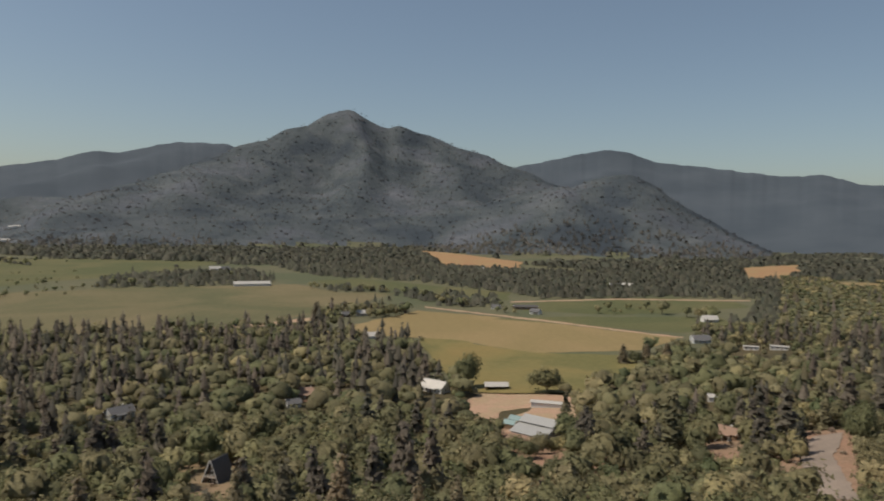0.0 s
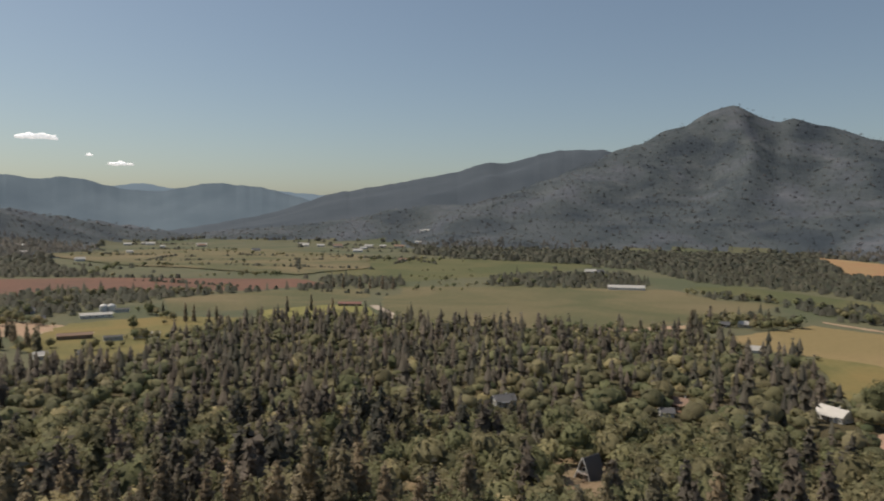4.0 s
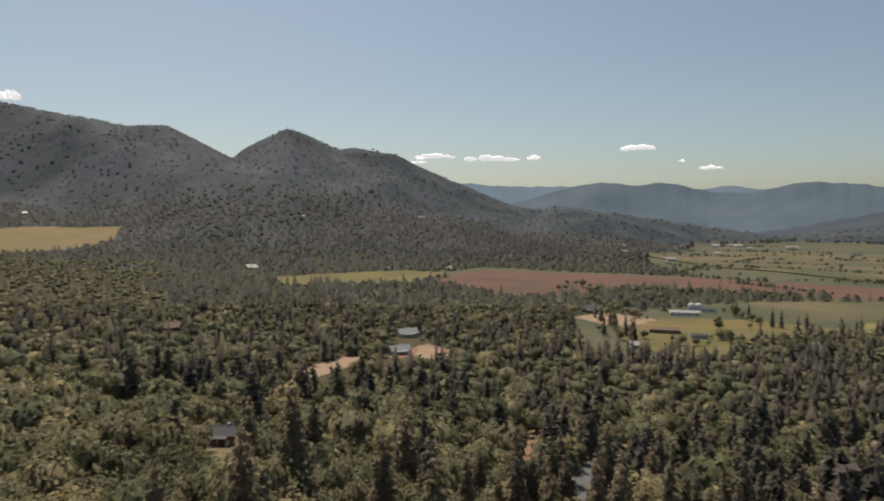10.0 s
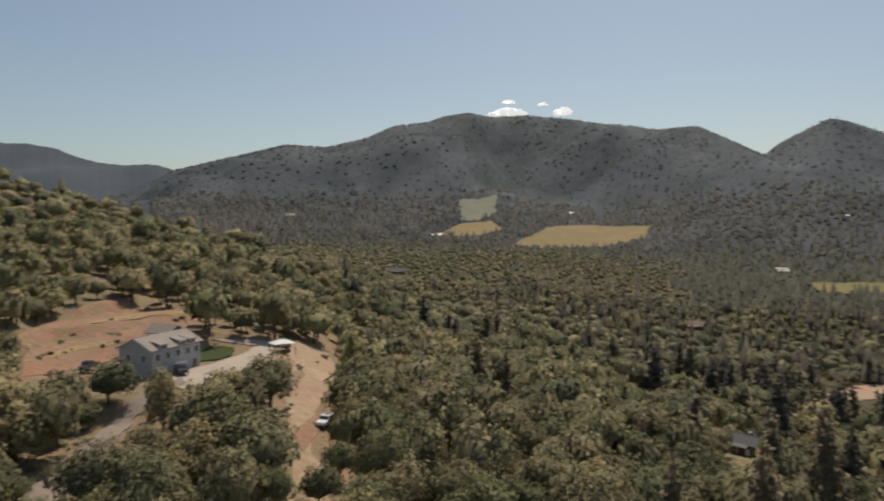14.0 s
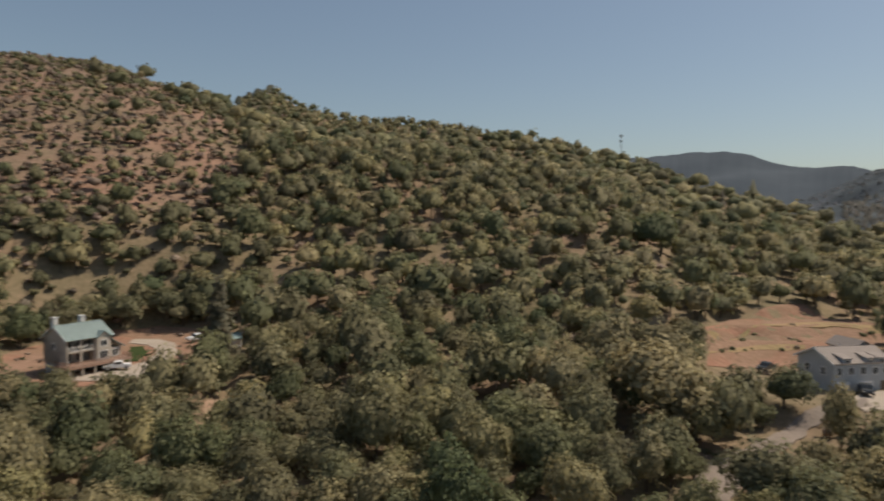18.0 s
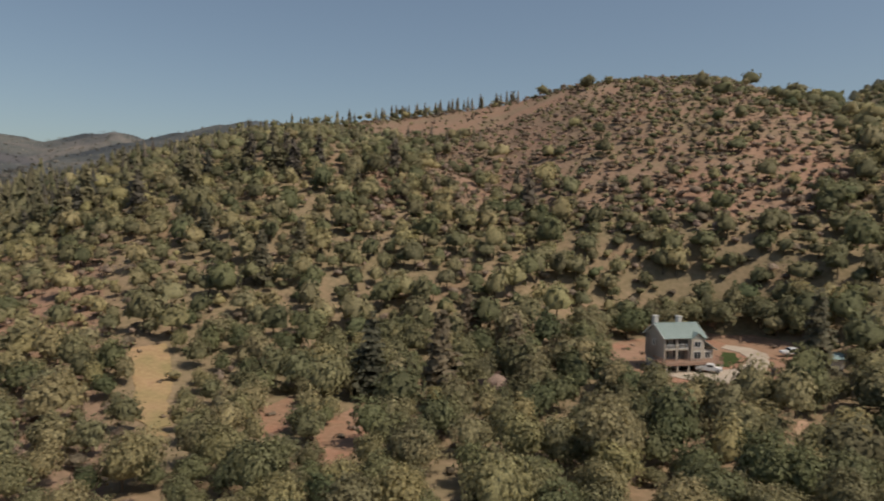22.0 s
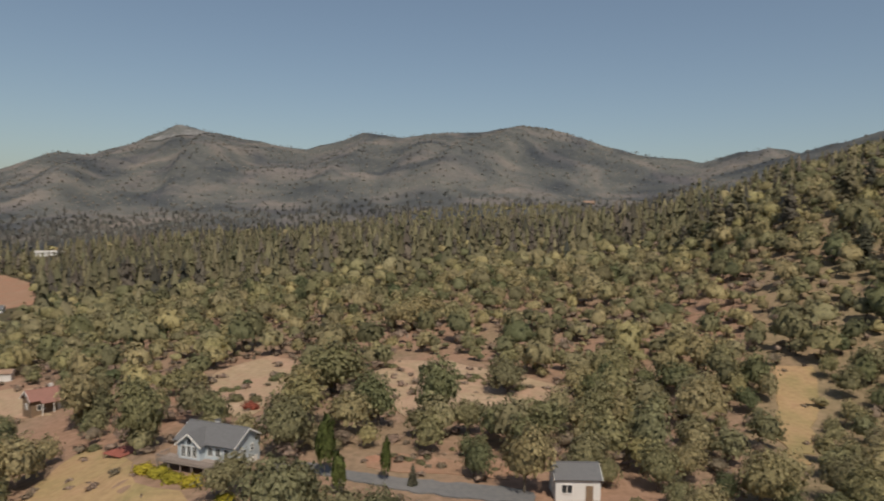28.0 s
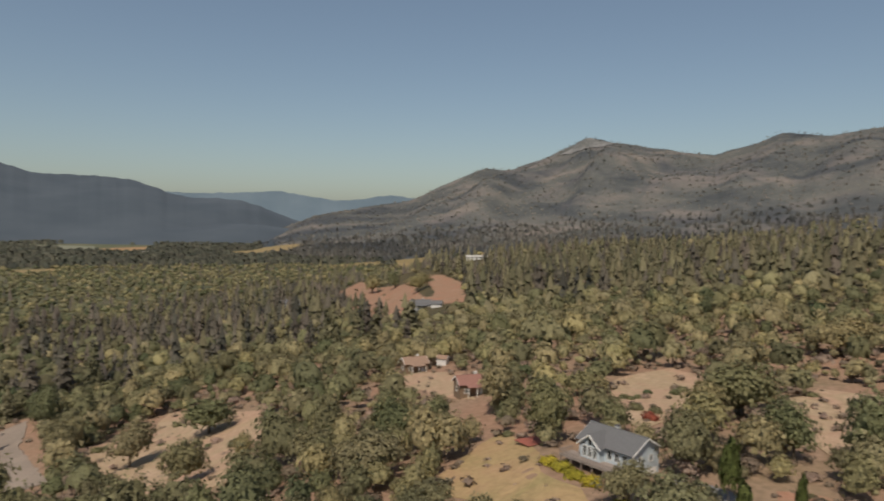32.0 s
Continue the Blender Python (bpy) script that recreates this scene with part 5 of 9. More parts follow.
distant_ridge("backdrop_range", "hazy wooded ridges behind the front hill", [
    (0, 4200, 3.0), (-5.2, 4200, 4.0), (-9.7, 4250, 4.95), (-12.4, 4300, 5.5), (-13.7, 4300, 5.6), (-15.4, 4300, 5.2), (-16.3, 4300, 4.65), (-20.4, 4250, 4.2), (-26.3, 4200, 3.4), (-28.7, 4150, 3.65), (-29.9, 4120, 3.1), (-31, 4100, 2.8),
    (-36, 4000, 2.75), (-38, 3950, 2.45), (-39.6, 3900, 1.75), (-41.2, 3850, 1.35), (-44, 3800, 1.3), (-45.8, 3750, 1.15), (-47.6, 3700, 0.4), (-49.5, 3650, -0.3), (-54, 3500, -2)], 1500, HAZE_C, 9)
distant_ridge("backdrop_range", "haze-blue mountain seen through the notch", [
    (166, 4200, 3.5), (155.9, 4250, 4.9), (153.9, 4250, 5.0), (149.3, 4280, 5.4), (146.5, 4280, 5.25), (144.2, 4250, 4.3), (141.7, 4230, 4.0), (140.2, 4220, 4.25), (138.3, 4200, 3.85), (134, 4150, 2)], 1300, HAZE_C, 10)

# Part of the clouds' sunlit white is a glow of their own.
CLOUD = glow_material("cloud_glow", (0.8, 0.8, 0.8), (0.88, 0.88, 0.88), 0.8)


def cloud(bearing, el, width, height, seed):
    """A small heap of cumulus far behind the mountains."""
    rng = np.random.RandomState(seed)
    bm = bmesh.new()
    d = 4820.0
    for k in range(16):
        u = rng.uniform(-1, 1)
        s = (1 - abs(u)) ** 0.6 * rng.uniform(0.5, 1.0)
        w = d * math.radians(1)
        m = Matrix.Translation((u * width * w * 0.5, rng.uniform(-20, 20), s * height * w * 0.3)) @ Matrix.Diagonal((width * w * rng.uniform(0.1, 0.17), 18, height * w * (0.16 + 0.3 * s), 1))
        bmesh.ops.create_icosphere(bm, subdivisions=2, radius=1, matrix=m)
    for v in bm.verts:
        v.co += noise.noise_vector(v.co * 0.06) * 9
    for f in bm.faces:
        f.smooth = True
    b, e = radians(bearing), radians(el)
    ob = part("cloud", bm, CLOUD, at=pose(-math.sin(b) * d, math.cos(b) * d, CAM_Z + d * math.tan(e), 0, 0, bearing))
    tagged(ob, "small white fair-weather cloud above the far ridge", "cloud", "fair-weather clouds", "structure")


for n, (b, e, w, h) in enumerate([(76.4, 4.75, 2.8, 0.5), (77.6, 4.3, 1.6, 0.25), (72.1, 4.5, 4.2, 0.55), (68.4, 4.55, 1.0, 0.5), (60.2, 5.15, 2.3, 0.6), (54.9, 3.5, 1.6, 0.35), (57.0, 4.1, 0.4, 0.2),
                                  (111.9, 8.3, 2.6, 0.9), (111.9, 9.25, 1.0, 0.25), (109.1, 9.0, 0.7, 0.3), (107.5, 8.3, 1.3, 0.9)]):
    cloud(b, e, w, h, 30 + n)

# ---- buildings ----
def box(bm, x0, x1, y0, y1, z0, z1):
    v = [bm.verts.new((x, y, z)) for z in (z0, z1) for y in (y0, y1) for x in (x0, x1)]
    for f in ((0, 2, 3, 1), (4, 5, 7, 6), (0, 1, 5, 4), (2, 6, 7, 3), (0, 4, 6, 2), (1, 3, 7, 5)):
        bm.faces.new([v[i] for i in f])


def box_part(name, dims, material, parent, label="", bevel=0.0):
    bm = bmesh.new()
    box(bm, *dims)
    if bevel:
        bmesh.ops.bevel(bm, geom=bm.edges[:], offset=bevel, segments=1, affect="EDGES")
    return part(name, bm, material, parent, label)


def gable_walls(bm, x0, x1, y0, y1, z0, z1, rise):
    """Four walls with pointed gables at both ends of the ridge, which runs along x."""
    ym = (y0 + y1) / 2
    prof = [(y0, z0), (y1, z0), (y1, z1), (ym, z1 + rise), (y0, z1)]
    a = [bm.verts.new((x0, y, z)) for y, z in prof]
    b = [bm.verts.new((x1, y, z)) for y, z in prof]
    bm.faces.new(a[::-1])
    bm.faces.new(b)
    for i in range(5):
        j = (i + 1) % 5
        bm.faces.new((a[i], a[j], b[j], b[i]))


def slab(bm, p0, p1, p2, p3, thick):
    """A plate with its lower face through four points."""
    lo = [Vector(p) for p in (p0, p1, p2, p3)]
    n = (lo[1] - lo[0]).cross(lo[3] - lo[0]).normalized()
    if n.z < 0:
        n = -n
    a = [bm.verts.new(p) for p in lo]
    b = [bm.verts.new(p + n * thick) for p in lo]
    bm.faces.new(a[::-1])
    bm.faces.new(b)
    for i in range(4):
        j = (i + 1) % 4
        bm.faces.new((a[i], a[j], b[j], b[i]))


def gable_roof(parent, x0, x1, y0, y1, z1, rise, material, over=0.5, thick=0.18, label=""):
    ym, k = (y0 + y1) / 2, rise / ((y1 - y0) / 2)
    drop = over * k
    for side in (y0 - over, y1 + over):
        bm = bmesh.new()
        slab(bm, (x0 - over, side, z1 - drop), (x1 + over, side, z1 - drop), (x1 + over, ym, z1 + rise), (x0 - over, ym, z1 + rise), thick)
        part("roof_side", bm, material, parent, label)
    box_part("ridge_cap", (x0 - over, x1 + over, ym - 0.14, ym + 0.14, z1 + rise + thick * 0.7, z1 + rise + thick * 1.3), material, parent)
    # pale barge boards along the gable ends
    for x in (x0 - over - 0.05, x1 + over):
        for side in (y0 - over, y1 + over):
            bm = bmesh.new()
            slab(bm, (x, side, z1 - drop - 0.1), (x + 0.05, side, z1 - drop - 0.1), (x + 0.05, ym, z1 + rise - 0.1), (x, ym, z1 + rise - 0.1), thick + 0.06)
            part("barge_board", bm, MAT["trim"], parent)


def window(parent, x, y, z, w, h, axis="y", out=-1):
    """A framed pane on a wall that faces along axis (out: -1 or 1)."""
    bm = bmesh.new()
    t = 0.09
    for a0, a1, b0, b1 in ((-w / 2 - t, w / 2 + t, -t, 0), (-w / 2 - t, w / 2 + t, h, h + t), (-w / 2 - t, -w / 2, 0, h), (w / 2, w / 2 + t, 0, h), (-0.03, 0.03, 0, h)):
        if axis == "y":
            box(bm, x + a0, x + a1, min(y, y + out * 0.1), max(y, y + out * 0.1), z + b0, z + b1)
        else:
            box(bm, min(x, x + out * 0.1), max(x, x + out * 0.1), y + a0, y + a1, z + b0, z + b1)
    frame_ob = part("window", bm, MAT["trim"], parent, "white-framed window")
    if axis == "y":
        d = (x - w / 2, x + w / 2, min(y - 0.03, y + out * 0.04), max(y - 0.03, y + out * 0.04), z, z + h)
    else:
        d = (min(x - 0.03, x + out * 0.04), max(x - 0.03, x + out * 0.04), y - w / 2, y + w / 2, z, z + h)
    box_part("pane", d, MAT["glass"], frame_ob)


def house_base(name, label, category, x, y, yaw, sink=0.0, group=""):
    ob = tagged(new(name), label, category, group)
    ob.matrix_basis = pose(x, y, ground_z(x, y) - sink, 0, 0, yaw)
    return ob


def small_building(kind, x, y, yaw, length, wall, roof, label):
    """A house, shed or barn of that length along its ridge."""
    wide = {"garage": 0.85, "shed": 0.75, "farmhouse": 0.62, "stable": 0.5, "low_shed": 0.28, "long_barn": 0.24, "trailer": 0.3, "barn": 0.55}[kind] * length
    wide = max(2.6, wide)
    tall = {"garage": 2.9, "shed": 2.5, "farmhouse": 3.4, "stable": 3.0, "low_shed": 2.4, "long_barn": 3.4, "trailer": 2.9, "barn": 4.5}[kind]
    rise = wide * (0.12 if kind in ("low_shed", "trailer") else 0.26 if kind in ("long_barn", "stable", "garage") else 0.34)
    names = {"garage": "garage", "shed": "shed", "farmhouse": "house", "stable": "stable", "low_shed": "shed", "long_barn": "barn", "trailer": "mobile_home", "barn": "barn"}
    ob = house_base(names[kind], label, names[kind].replace("_", " "), x, y, yaw)
    hx, hy = length / 2, wide / 2
    w, r = MAT["wall_" + wall], MAT[roof]
    bm = bmesh.new()
    if kind == "stable":
        box(bm, -hx, hx, hy - 0.15, hy, -1, tall)
        box(bm, -hx, -hx + 0.15, -hy, hy - 0.15, -1, tall)
        box(bm, hx - 0.15, hx, -hy, hy - 0.15, -1, tall)
        part("wall", bm, w, ob)
        for k in range(5):
            px = -hx + 0.3 + k * (length - 0.6) / 4
            box_part("post", (px - 0.1, px + 0.1, -hy, -hy + 0.2, -0.8, tall), MAT["wall_wood"], ob)
    else:
        gable_walls(bm, -hx, hx, -hy, hy, -1.2, tall, rise)
        part("wall", bm, w, ob)
    gable_roof(ob, -hx, hx, -hy, hy, tall + 0.02, rise, r, 0.45 if length > 6 else 0.25)
    far_off = math.hypot(x, y) > 900
    if kind in ("farmhouse", "trailer", "barn", "long_barn") or kind == "garage":
        n = 2 if far_off else max(2, min(5, int(length / 3)))
        for k in range(n):
            px = -hx + (k + 0.5) * length / n
            if k == n // 2 and kind != "long_barn":
                box_part("door", (px - 0.5, px + 0.5, -hy - 0.06, -hy + 0.02, 0, 2.1), MAT["wall_wood"] if wall != "wood" else MAT["trim"], ob, "plain house door")
            else:
                window(ob, px, -hy, 1.1, min(1.4, length / n * 0.45), 1.1)
        if not far_off:
            window(ob, -hx, 0, 1.2, 1.1, 1.1, "x", -1)
            window(ob, hx, 0, 1.2, 1.1, 1.1, "x", 1)
    if kind == "farmhouse" and not far_off:
        box_part("chimney", (hx * 0.3 - 0.35, hx * 0.3 + 0.35, 0.2, 0.9, tall + rise * 0.5, tall + rise + 0.9), MAT["stone"], ob, "stone chimney")
        bm = bmesh.new()
        slab(bm, (-hx * 0.6, -hy - 2.2, tall - 0.55), (hx * 0.6, -hy - 2.2, tall - 0.55), (hx * 0.6, -hy - 0.02, tall - 0.15), (-hx * 0.6, -hy - 0.02, tall - 0.15), 0.12)
        part("porch_roof", bm, r, ob)
        for px in (-hx * 0.58, 0, hx * 0.58):
            box_part("porch_post", (px - 0.07, px + 0.07, -hy - 2.1, -hy - 1.96, -0.8, tall - 0.56), MAT["trim"], ob)
    return ob


def railing(parent, x0, y0, x1, y1, z, material):
    """A deck railing: posts, two rails, balusters."""
    d = math.hypot(x1 - x0, y1 - y0)
    m = pose(x0, y0, z, 0, 0, math.degrees(math.atan2(y1 - y0, x1 - x0)))
    bm = bmesh.new()
    box(bm, 0, d, -0.05, 0.05, 0.95, 1.03)
    box(bm, 0, d, -0.03, 0.03, 0.12, 0.18)
    part("rail", bm, material, parent, at=m)
    bm = bmesh.new()
    box(bm, -0.02, 0.02, -0.02, 0.02, 0.18, 0.95)
    first = part("baluster", bm, material, parent, at=m @ pose(0.1, 0, 0))
    for k in range(1, int(d / 0.2)):
        baluster = new("baluster", first.data)
        baluster.parent, baluster.matrix_basis = parent, m @ pose(0.1 + k * 0.2, 0, 0)


def blue_house(x, y, yaw):
    ob = house_base("house", "blue-grey two-storey house with a grey shingle roof and deck", "house", x, y, yaw, 0.6)
    ob.scale = (0.78, 0.78, 0.8)
    w, trim = MAT["wall_blue"], MAT["trim"]
    bm = bmesh.new()
    gable_walls(bm, -6.5, 6.5, -4.2, 4.2, -1.5, 5.6, 2.3)
    part("wall", bm, w, ob)
    gable_roof(ob, -6.5, 6.5, -4.2, 4.2, 5.62, 2.3, MAT["roof_grey"], 0.6, 0.22)
    # front cross gable with tall windows
    bm = bmesh.new()
    gable_walls(bm, -2.6, 2.6, -2.4, 2.4, 2.6, 5.5, 1.9)
    wing = part("wing_wall", bm, w, ob, at=pose(-2.4, -3.2, 0, 0, 0, 90))
    for side in (-1, 1):
        bm = bmesh.new()
        slab(bm, (-2.4 + side * 2.9, -6.3, 5.15), (-2.4 + side * 2.9, -1.0, 5.15), (-2.4, -0.2, 7.45), (-2.4, -6.3, 7.45), 0.2)
        part("wing_roof", bm, MAT["roof_grey"], ob)
        bm = bmesh.new()
        slab(bm, (-2.4 + side * 2.95, -6.42, 5.0), (-2.4 + side * 2.95, -6.3, 5.0), (-2.4, -6.3, 7.3), (-2.4, -6.42, 7.3), 0.24)
        part("barge_board", bm, trim, ob)
    for px in (-3.7, -2.4, -1.1):
        window(ob, px, -5.82, 3.1, 0.85, 2.0)
        bm = bmesh.new()
        t0 = 6.6 - abs(px + 2.4) * 0.75
        slab(bm, (px - 0.4, -5.9, 5.5), (px + 0.4, -5.9, 5.5), (px + 0.4, -5.9, t0), (px - 0.4, -5.9, t0), 0.05)
        part("gable_pane", bm, MAT["glass"], ob)
    for px in (1.2, 3.0, 4.9):
        window(ob, px, -4.2, 3.3, 1.0, 1.6)
    for px in (-5.0, -2.5, 0.2, 2.8, 5.2):
        window(ob, px, -4.2, 0.3, 1.3, 1.9)
    for py in (-1.8, 1.6):
        window(ob, 6.5, py, 3.4, 0.9, 1.2, "x", 1)
    window(ob, 6.5, -1.2, 0.4, 1.0, 1.5, "x", 1)
    box_part("garage_door", (6.46, 6.56, 0.6, 3.4, -0.4, 2.1), trim, ob, "white panelled garage door")
    # deck along the front
    box_part("deck", (-8.3, 5.6, -8.2, -4.22, 2.35, 2.6), MAT["deck_grey"], ob, "weathered timber deck")
    for px in (-8.0, -5.4, -2.7, 0.0, 2.7, 5.3):
        box_part("post", (px - 0.11, px + 0.11, -8.05, -7.83, -2.2, 2.35), MAT["deck_grey"], ob)
    railing(ob, -8.3, -8.15, 5.6, -8.15, 2.6, MAT["deck_grey"])
    railing(ob, 5.55, -8.15, 5.55, -4.3, 2.6, MAT["deck_grey"])
    railing(ob, -8.25, -8.15, -8.25, -4.3, 2.6, MAT["deck_grey"])
    for k in range(12):
        box_part("step", (5.65 + k * 0.26, 5.95 + k * 0.26, -8.0, -6.9, 2.25 - k * 0.22, 2.33 - k * 0.22), MAT["deck_grey"], ob)
    box_part("chimney", (-1.4, -0.6, 0.4, 1.2, 6.6, 8.5), MAT["wall_white"], ob, "pale boxed chimney", 0.04)
    box_part("chimney_cap", (-1.5, -0.5, 0.3, 1.3, 8.5, 8.6), MAT["roof_dark"], ob)


def green_roof_house(x, y, yaw):
    ob = house_base("house", "tall beige house with a grey-green metal roof, balconies and deck", "house", x, y, yaw, 0.5)
    ob.scale = (0.9, 0.9, 0.88)
    w, trim = MAT["wall_cream"], MAT["trim"]
    # lower storey, set back under the deck
    box_part("basement_wall", (-5.0, 5.2, -1.6, 4.0, -2.0, 3.0), MAT["wall_grey"], ob)
    bm = bmesh.new()
    box(bm, -5.2, 5.2, -1.4, 4.2, 3.05, 8.6)
    part("wall", bm, w, ob)
    bm = bmesh.new()
    gable_walls(bm, -5.2, -4.9, -4.0, 4.2, 3.05, 8.6, 2.7)
    part("gable_wall", bm, w, ob)
    bm = bmesh.new()
    gable_walls(bm, 4.9, 5.2, -4.0, 4.2, 3.05, 8.6, 2.7)
    part("gable_wall", bm, w, ob)
    gable_roof(ob, -5.2, 5.2, -4.0, 4.2, 8.62, 2.7, MAT["roof_green"], 0.45, 0.16)
    bm = bmesh.new()
    for k in range(26):
        px = -5.5 + k * 0.44
        slab(bm, (px, -4.45, 8.5), (px + 0.05, -4.45, 8.5), (px + 0.05, 0.1, 11.52), (px, 0.1, 11.52), 0.05)
    part("roof_seams", bm, MAT["roof_green"], ob)
    # two covered balconies on the left half of the front
    box_part("balcony_floor", (-5.2, 1.2, -4.0, -1.4, 5.55, 5.85), w, ob)
    for px in (-5.05, -1.9, 1.2):
        box_part("column", (px - 0.22, px + 0.22, -4.0, -3.56, 3.05, 8.55), w, ob)
    box_part("beam", (-4.8, 1.0, -3.98, -3.6, 8.1, 8.6), w, ob)
    railing(ob, -4.85, -3.9, -2.1, -3.9, 5.85, trim)
    railing(ob, -1.7, -3.9, 1.0, -3.9, 5.85, trim)
    for px in (-3.5, -0.4):
        window(ob, px, -1.4, 3.3, 2.0, 2.0)
        window(ob, px, -1.4, 6.1, 2.0, 1.9)
    # bay with its own small gable
    bm = bmesh.new()
    gable_walls(bm, -1.35, 1.35, -1.6, 1.6, 3.05, 8.3, 1.2)
    part("bay_wall", bm, w, ob, at=pose(3.05, -3.1, 0, 0, 0, 90))
    for side in (-1, 1):
        bm = bmesh.new()
        slab(bm, (3.05 + side * 2.0, -4.8, 8.05), (3.05 + side * 2.0, -2.4, 8.05), (3.05, -0.8, 9.6), (3.05, -4.8, 9.6), 0.14)
        part("bay_roof", bm, MAT["roof_green"], ob)
    window(ob, 3.05, -4.45, 6.3, 1.6, 1.3)
    window(ob, 3.05, -4.45, 3.5, 1.8, 1.7)
    # lean-to on the right with a long low roof
    box_part("side_wall", (5.22, 8.2, -3.2, 3.6, -1.0, 5.4), w, ob)
    bm = bmesh.new()
    slab(bm, (5.2, -3.8, 7.6), (8.9, -3.8, 5.2), (8.9, 4.2, 5.2), (5.2, 4.2, 7.6), 0.16)
    part("side_roof", bm, MAT["roof_green"], ob)
    window(ob, 6.7, -3.2, 3.4, 1.3, 1.4)
    # deck
    box_part("deck", (-6.4, 8.6, -6.6, -1.42, 2.55, 3.0), MAT["deck"], ob, "red-brown timber deck")
    for px in (-6.1, -3.2, -0.3, 2.6, 5.5, 8.3):
        box_part("post", (px - 0.16, px + 0.16, -6.4, -6.08, -2.4, 2.55), w, ob)
    railing(ob, -6.4, -6.55, 8.6, -6.55, 3.0, MAT["deck"])
    railing(ob, -6.35, -6.55, -6.35, -1.5, 3.0, MAT["deck"])
    railing(ob, 8.55, -6.55, 8.55, -3.3, 3.0, MAT["deck"])
    for px, py, top in ((-4.6, 1.2, 13.0), (1.4, 0.9, 12.8)):
        box_part("chimney", (px - 0.55, px + 0.55, py - 0.55, py + 0.55, 9.2, top), MAT["stone"], ob, "pale stone chimney", 0.05)
        box_part("chimney_cap", (px - 0.65, px + 0.65, py - 0.65, py + 0.65, top, top + 0.15), MAT["wall_white"], ob)
    window(ob, -5.2, 0.5, 6.2, 1.0, 1.3, "x", -1)
    for px in (-3.0, 0.5, 3.6):
        window(ob, px, -1.6, 0.3, 1.8, 1.9)


def grey_house(x, y, yaw):
    ob = house_base("house", "grey two-storey house with a pale grey gable roof", "house", x, y, yaw, 0.4)
    w = MAT["wall_grey"]
    bm = bmesh.new()
    gable_walls(bm, -6.3, 6.3, -4.3, 4.3, -2.0, 5.6, 2.0)
    part("wall", bm, w, ob)
    gable_roof(ob, -6.3, 6.3, -4.3, 4.3, 5.62, 2.0, MAT["roof_taupe"], 0.5, 0.2)
    bm = bmesh.new()
    gable_walls(bm, -3.0, 3.0, -2.0, 2.0, -1.0, 7.2, 1.3)
    part("tower_wall", bm, w, ob, at=pose(4.6, 3.4, 0, 0, 0, 90))
    for side in (-1, 1):
        bm = bmesh.new()
        slab(bm, (4.6 + side * 2.4, -0.1, 6.95), (4.6 + side * 2.4, 6.9, 6.95), (4.6, 6.9, 8.52), (4.6, -0.1, 8.52), 0.18)
        part("tower_roof", bm, MAT["roof_taupe"], ob)
    # two low dormers over the front eave
    for px in (-3.6, 1.4, 3.9):
        bm = bmesh.new()
        box(bm, px - 0.9, px + 0.9, -4.5, -2.4, 5.2, 6.4)
        part("dormer", bm, w, ob)
        bm = bmesh.new()
        slab(bm, (px - 1.1, -4.75, 6.35), (px + 1.1, -4.75, 6.35), (px + 1.1, -2.0, 6.9), (px - 1.1, -2.0, 6.9), 0.12)
        part("dormer_roof", bm, MAT["roof_taupe"], ob)
        window(ob, px, -4.5, 5.35, 1.1, 0.8)
    for px in (-5.0, -2.4, 0.2, 2.8, 5.2):
        window(ob, px, -4.3, 3.4, 1.0, 1.3)
    for px in (-4.2, 0.9):
        box_part("garage_door", (px - 1.5, px + 1.5, -4.38, -4.28, -0.2, 2.2), MAT["trim"], ob, "white panelled garage door")
    box_part("door", (4.2, 5.2, -4.38, -4.28, -0.1, 2.1), MAT["wall_wood"], ob, "brown front door")
    for py in (-2.0, 1.8):
        window(ob, -6.3, py, 3.2, 1.0, 1.3, "x", -1)
    box_part("vent_pipe", (-0.4, -0.15, 0.8, 1.05, 7.0, 8.1), MAT["steel"], ob)


def a_frame_cabin(x, y, yaw):
    ob = house_base("a_frame_cabin", "dark A-frame cabin with a steep roof and glazed gable", "cabin", x, y, yaw, 0.3)
    for side in (-1, 1):
        bm = bmesh.new()
        slab(bm, (side * 3.6, -4.6, -0.6), (side * 3.6, 4.2, -0.6), (0, 4.2, 8.2), (0, -4.6, 8.2), 0.2)
        part("roof_side", bm, MAT["roof_dark"], ob)
        bm = bmesh.new()
        slab(bm, (side * 3.8, -4.72, -0.6), (side * 3.8, -4.6, -0.6), (0, -4.6, 8.4), (0, -4.72, 8.4), 0.3)
        part("barge_board", bm, MAT["wall_white"], ob)
    bm = bmesh.new()
    v = [bm.verts.new(p) for p in ((-3.3, -3.6, -0.4), (3.3, -3.6, -0.4), (0, -3.6, 7.7), (-3.3, -3.5, -0.4), (3.3, -3.5, -0.4), (0, -3.5, 7.7))]
    for f in ((0, 1, 2), (5, 4, 3), (0, 3, 4, 1), (1, 4, 5, 2), (2, 5, 3, 0)):
        bm.faces.new([v[i] for i in f])
    part("gable_wall", bm, MAT["wall_wood"], ob)
    for px in (-1.0, 1.0):
        window(ob, px, -3.6, 0.4, 1.4, 1.9)
    window(ob, 0, -3.6, 3.4, 1.4, 1.4)
    box_part("balcony", (-1.9, 1.9, -5.2, -3.62, 2.75, 2.95), MAT["deck_grey"], ob)
    railing(ob, -1.9, -5.15, 1.9, -5.15, 2.95, MAT["wall_white"])
    for side in (-1.7, 1.7):
        box_part("post", (side - 0.08, side + 0.08, -5.15, -4.99, -1.0, 2.75), MAT["deck_grey"], ob)


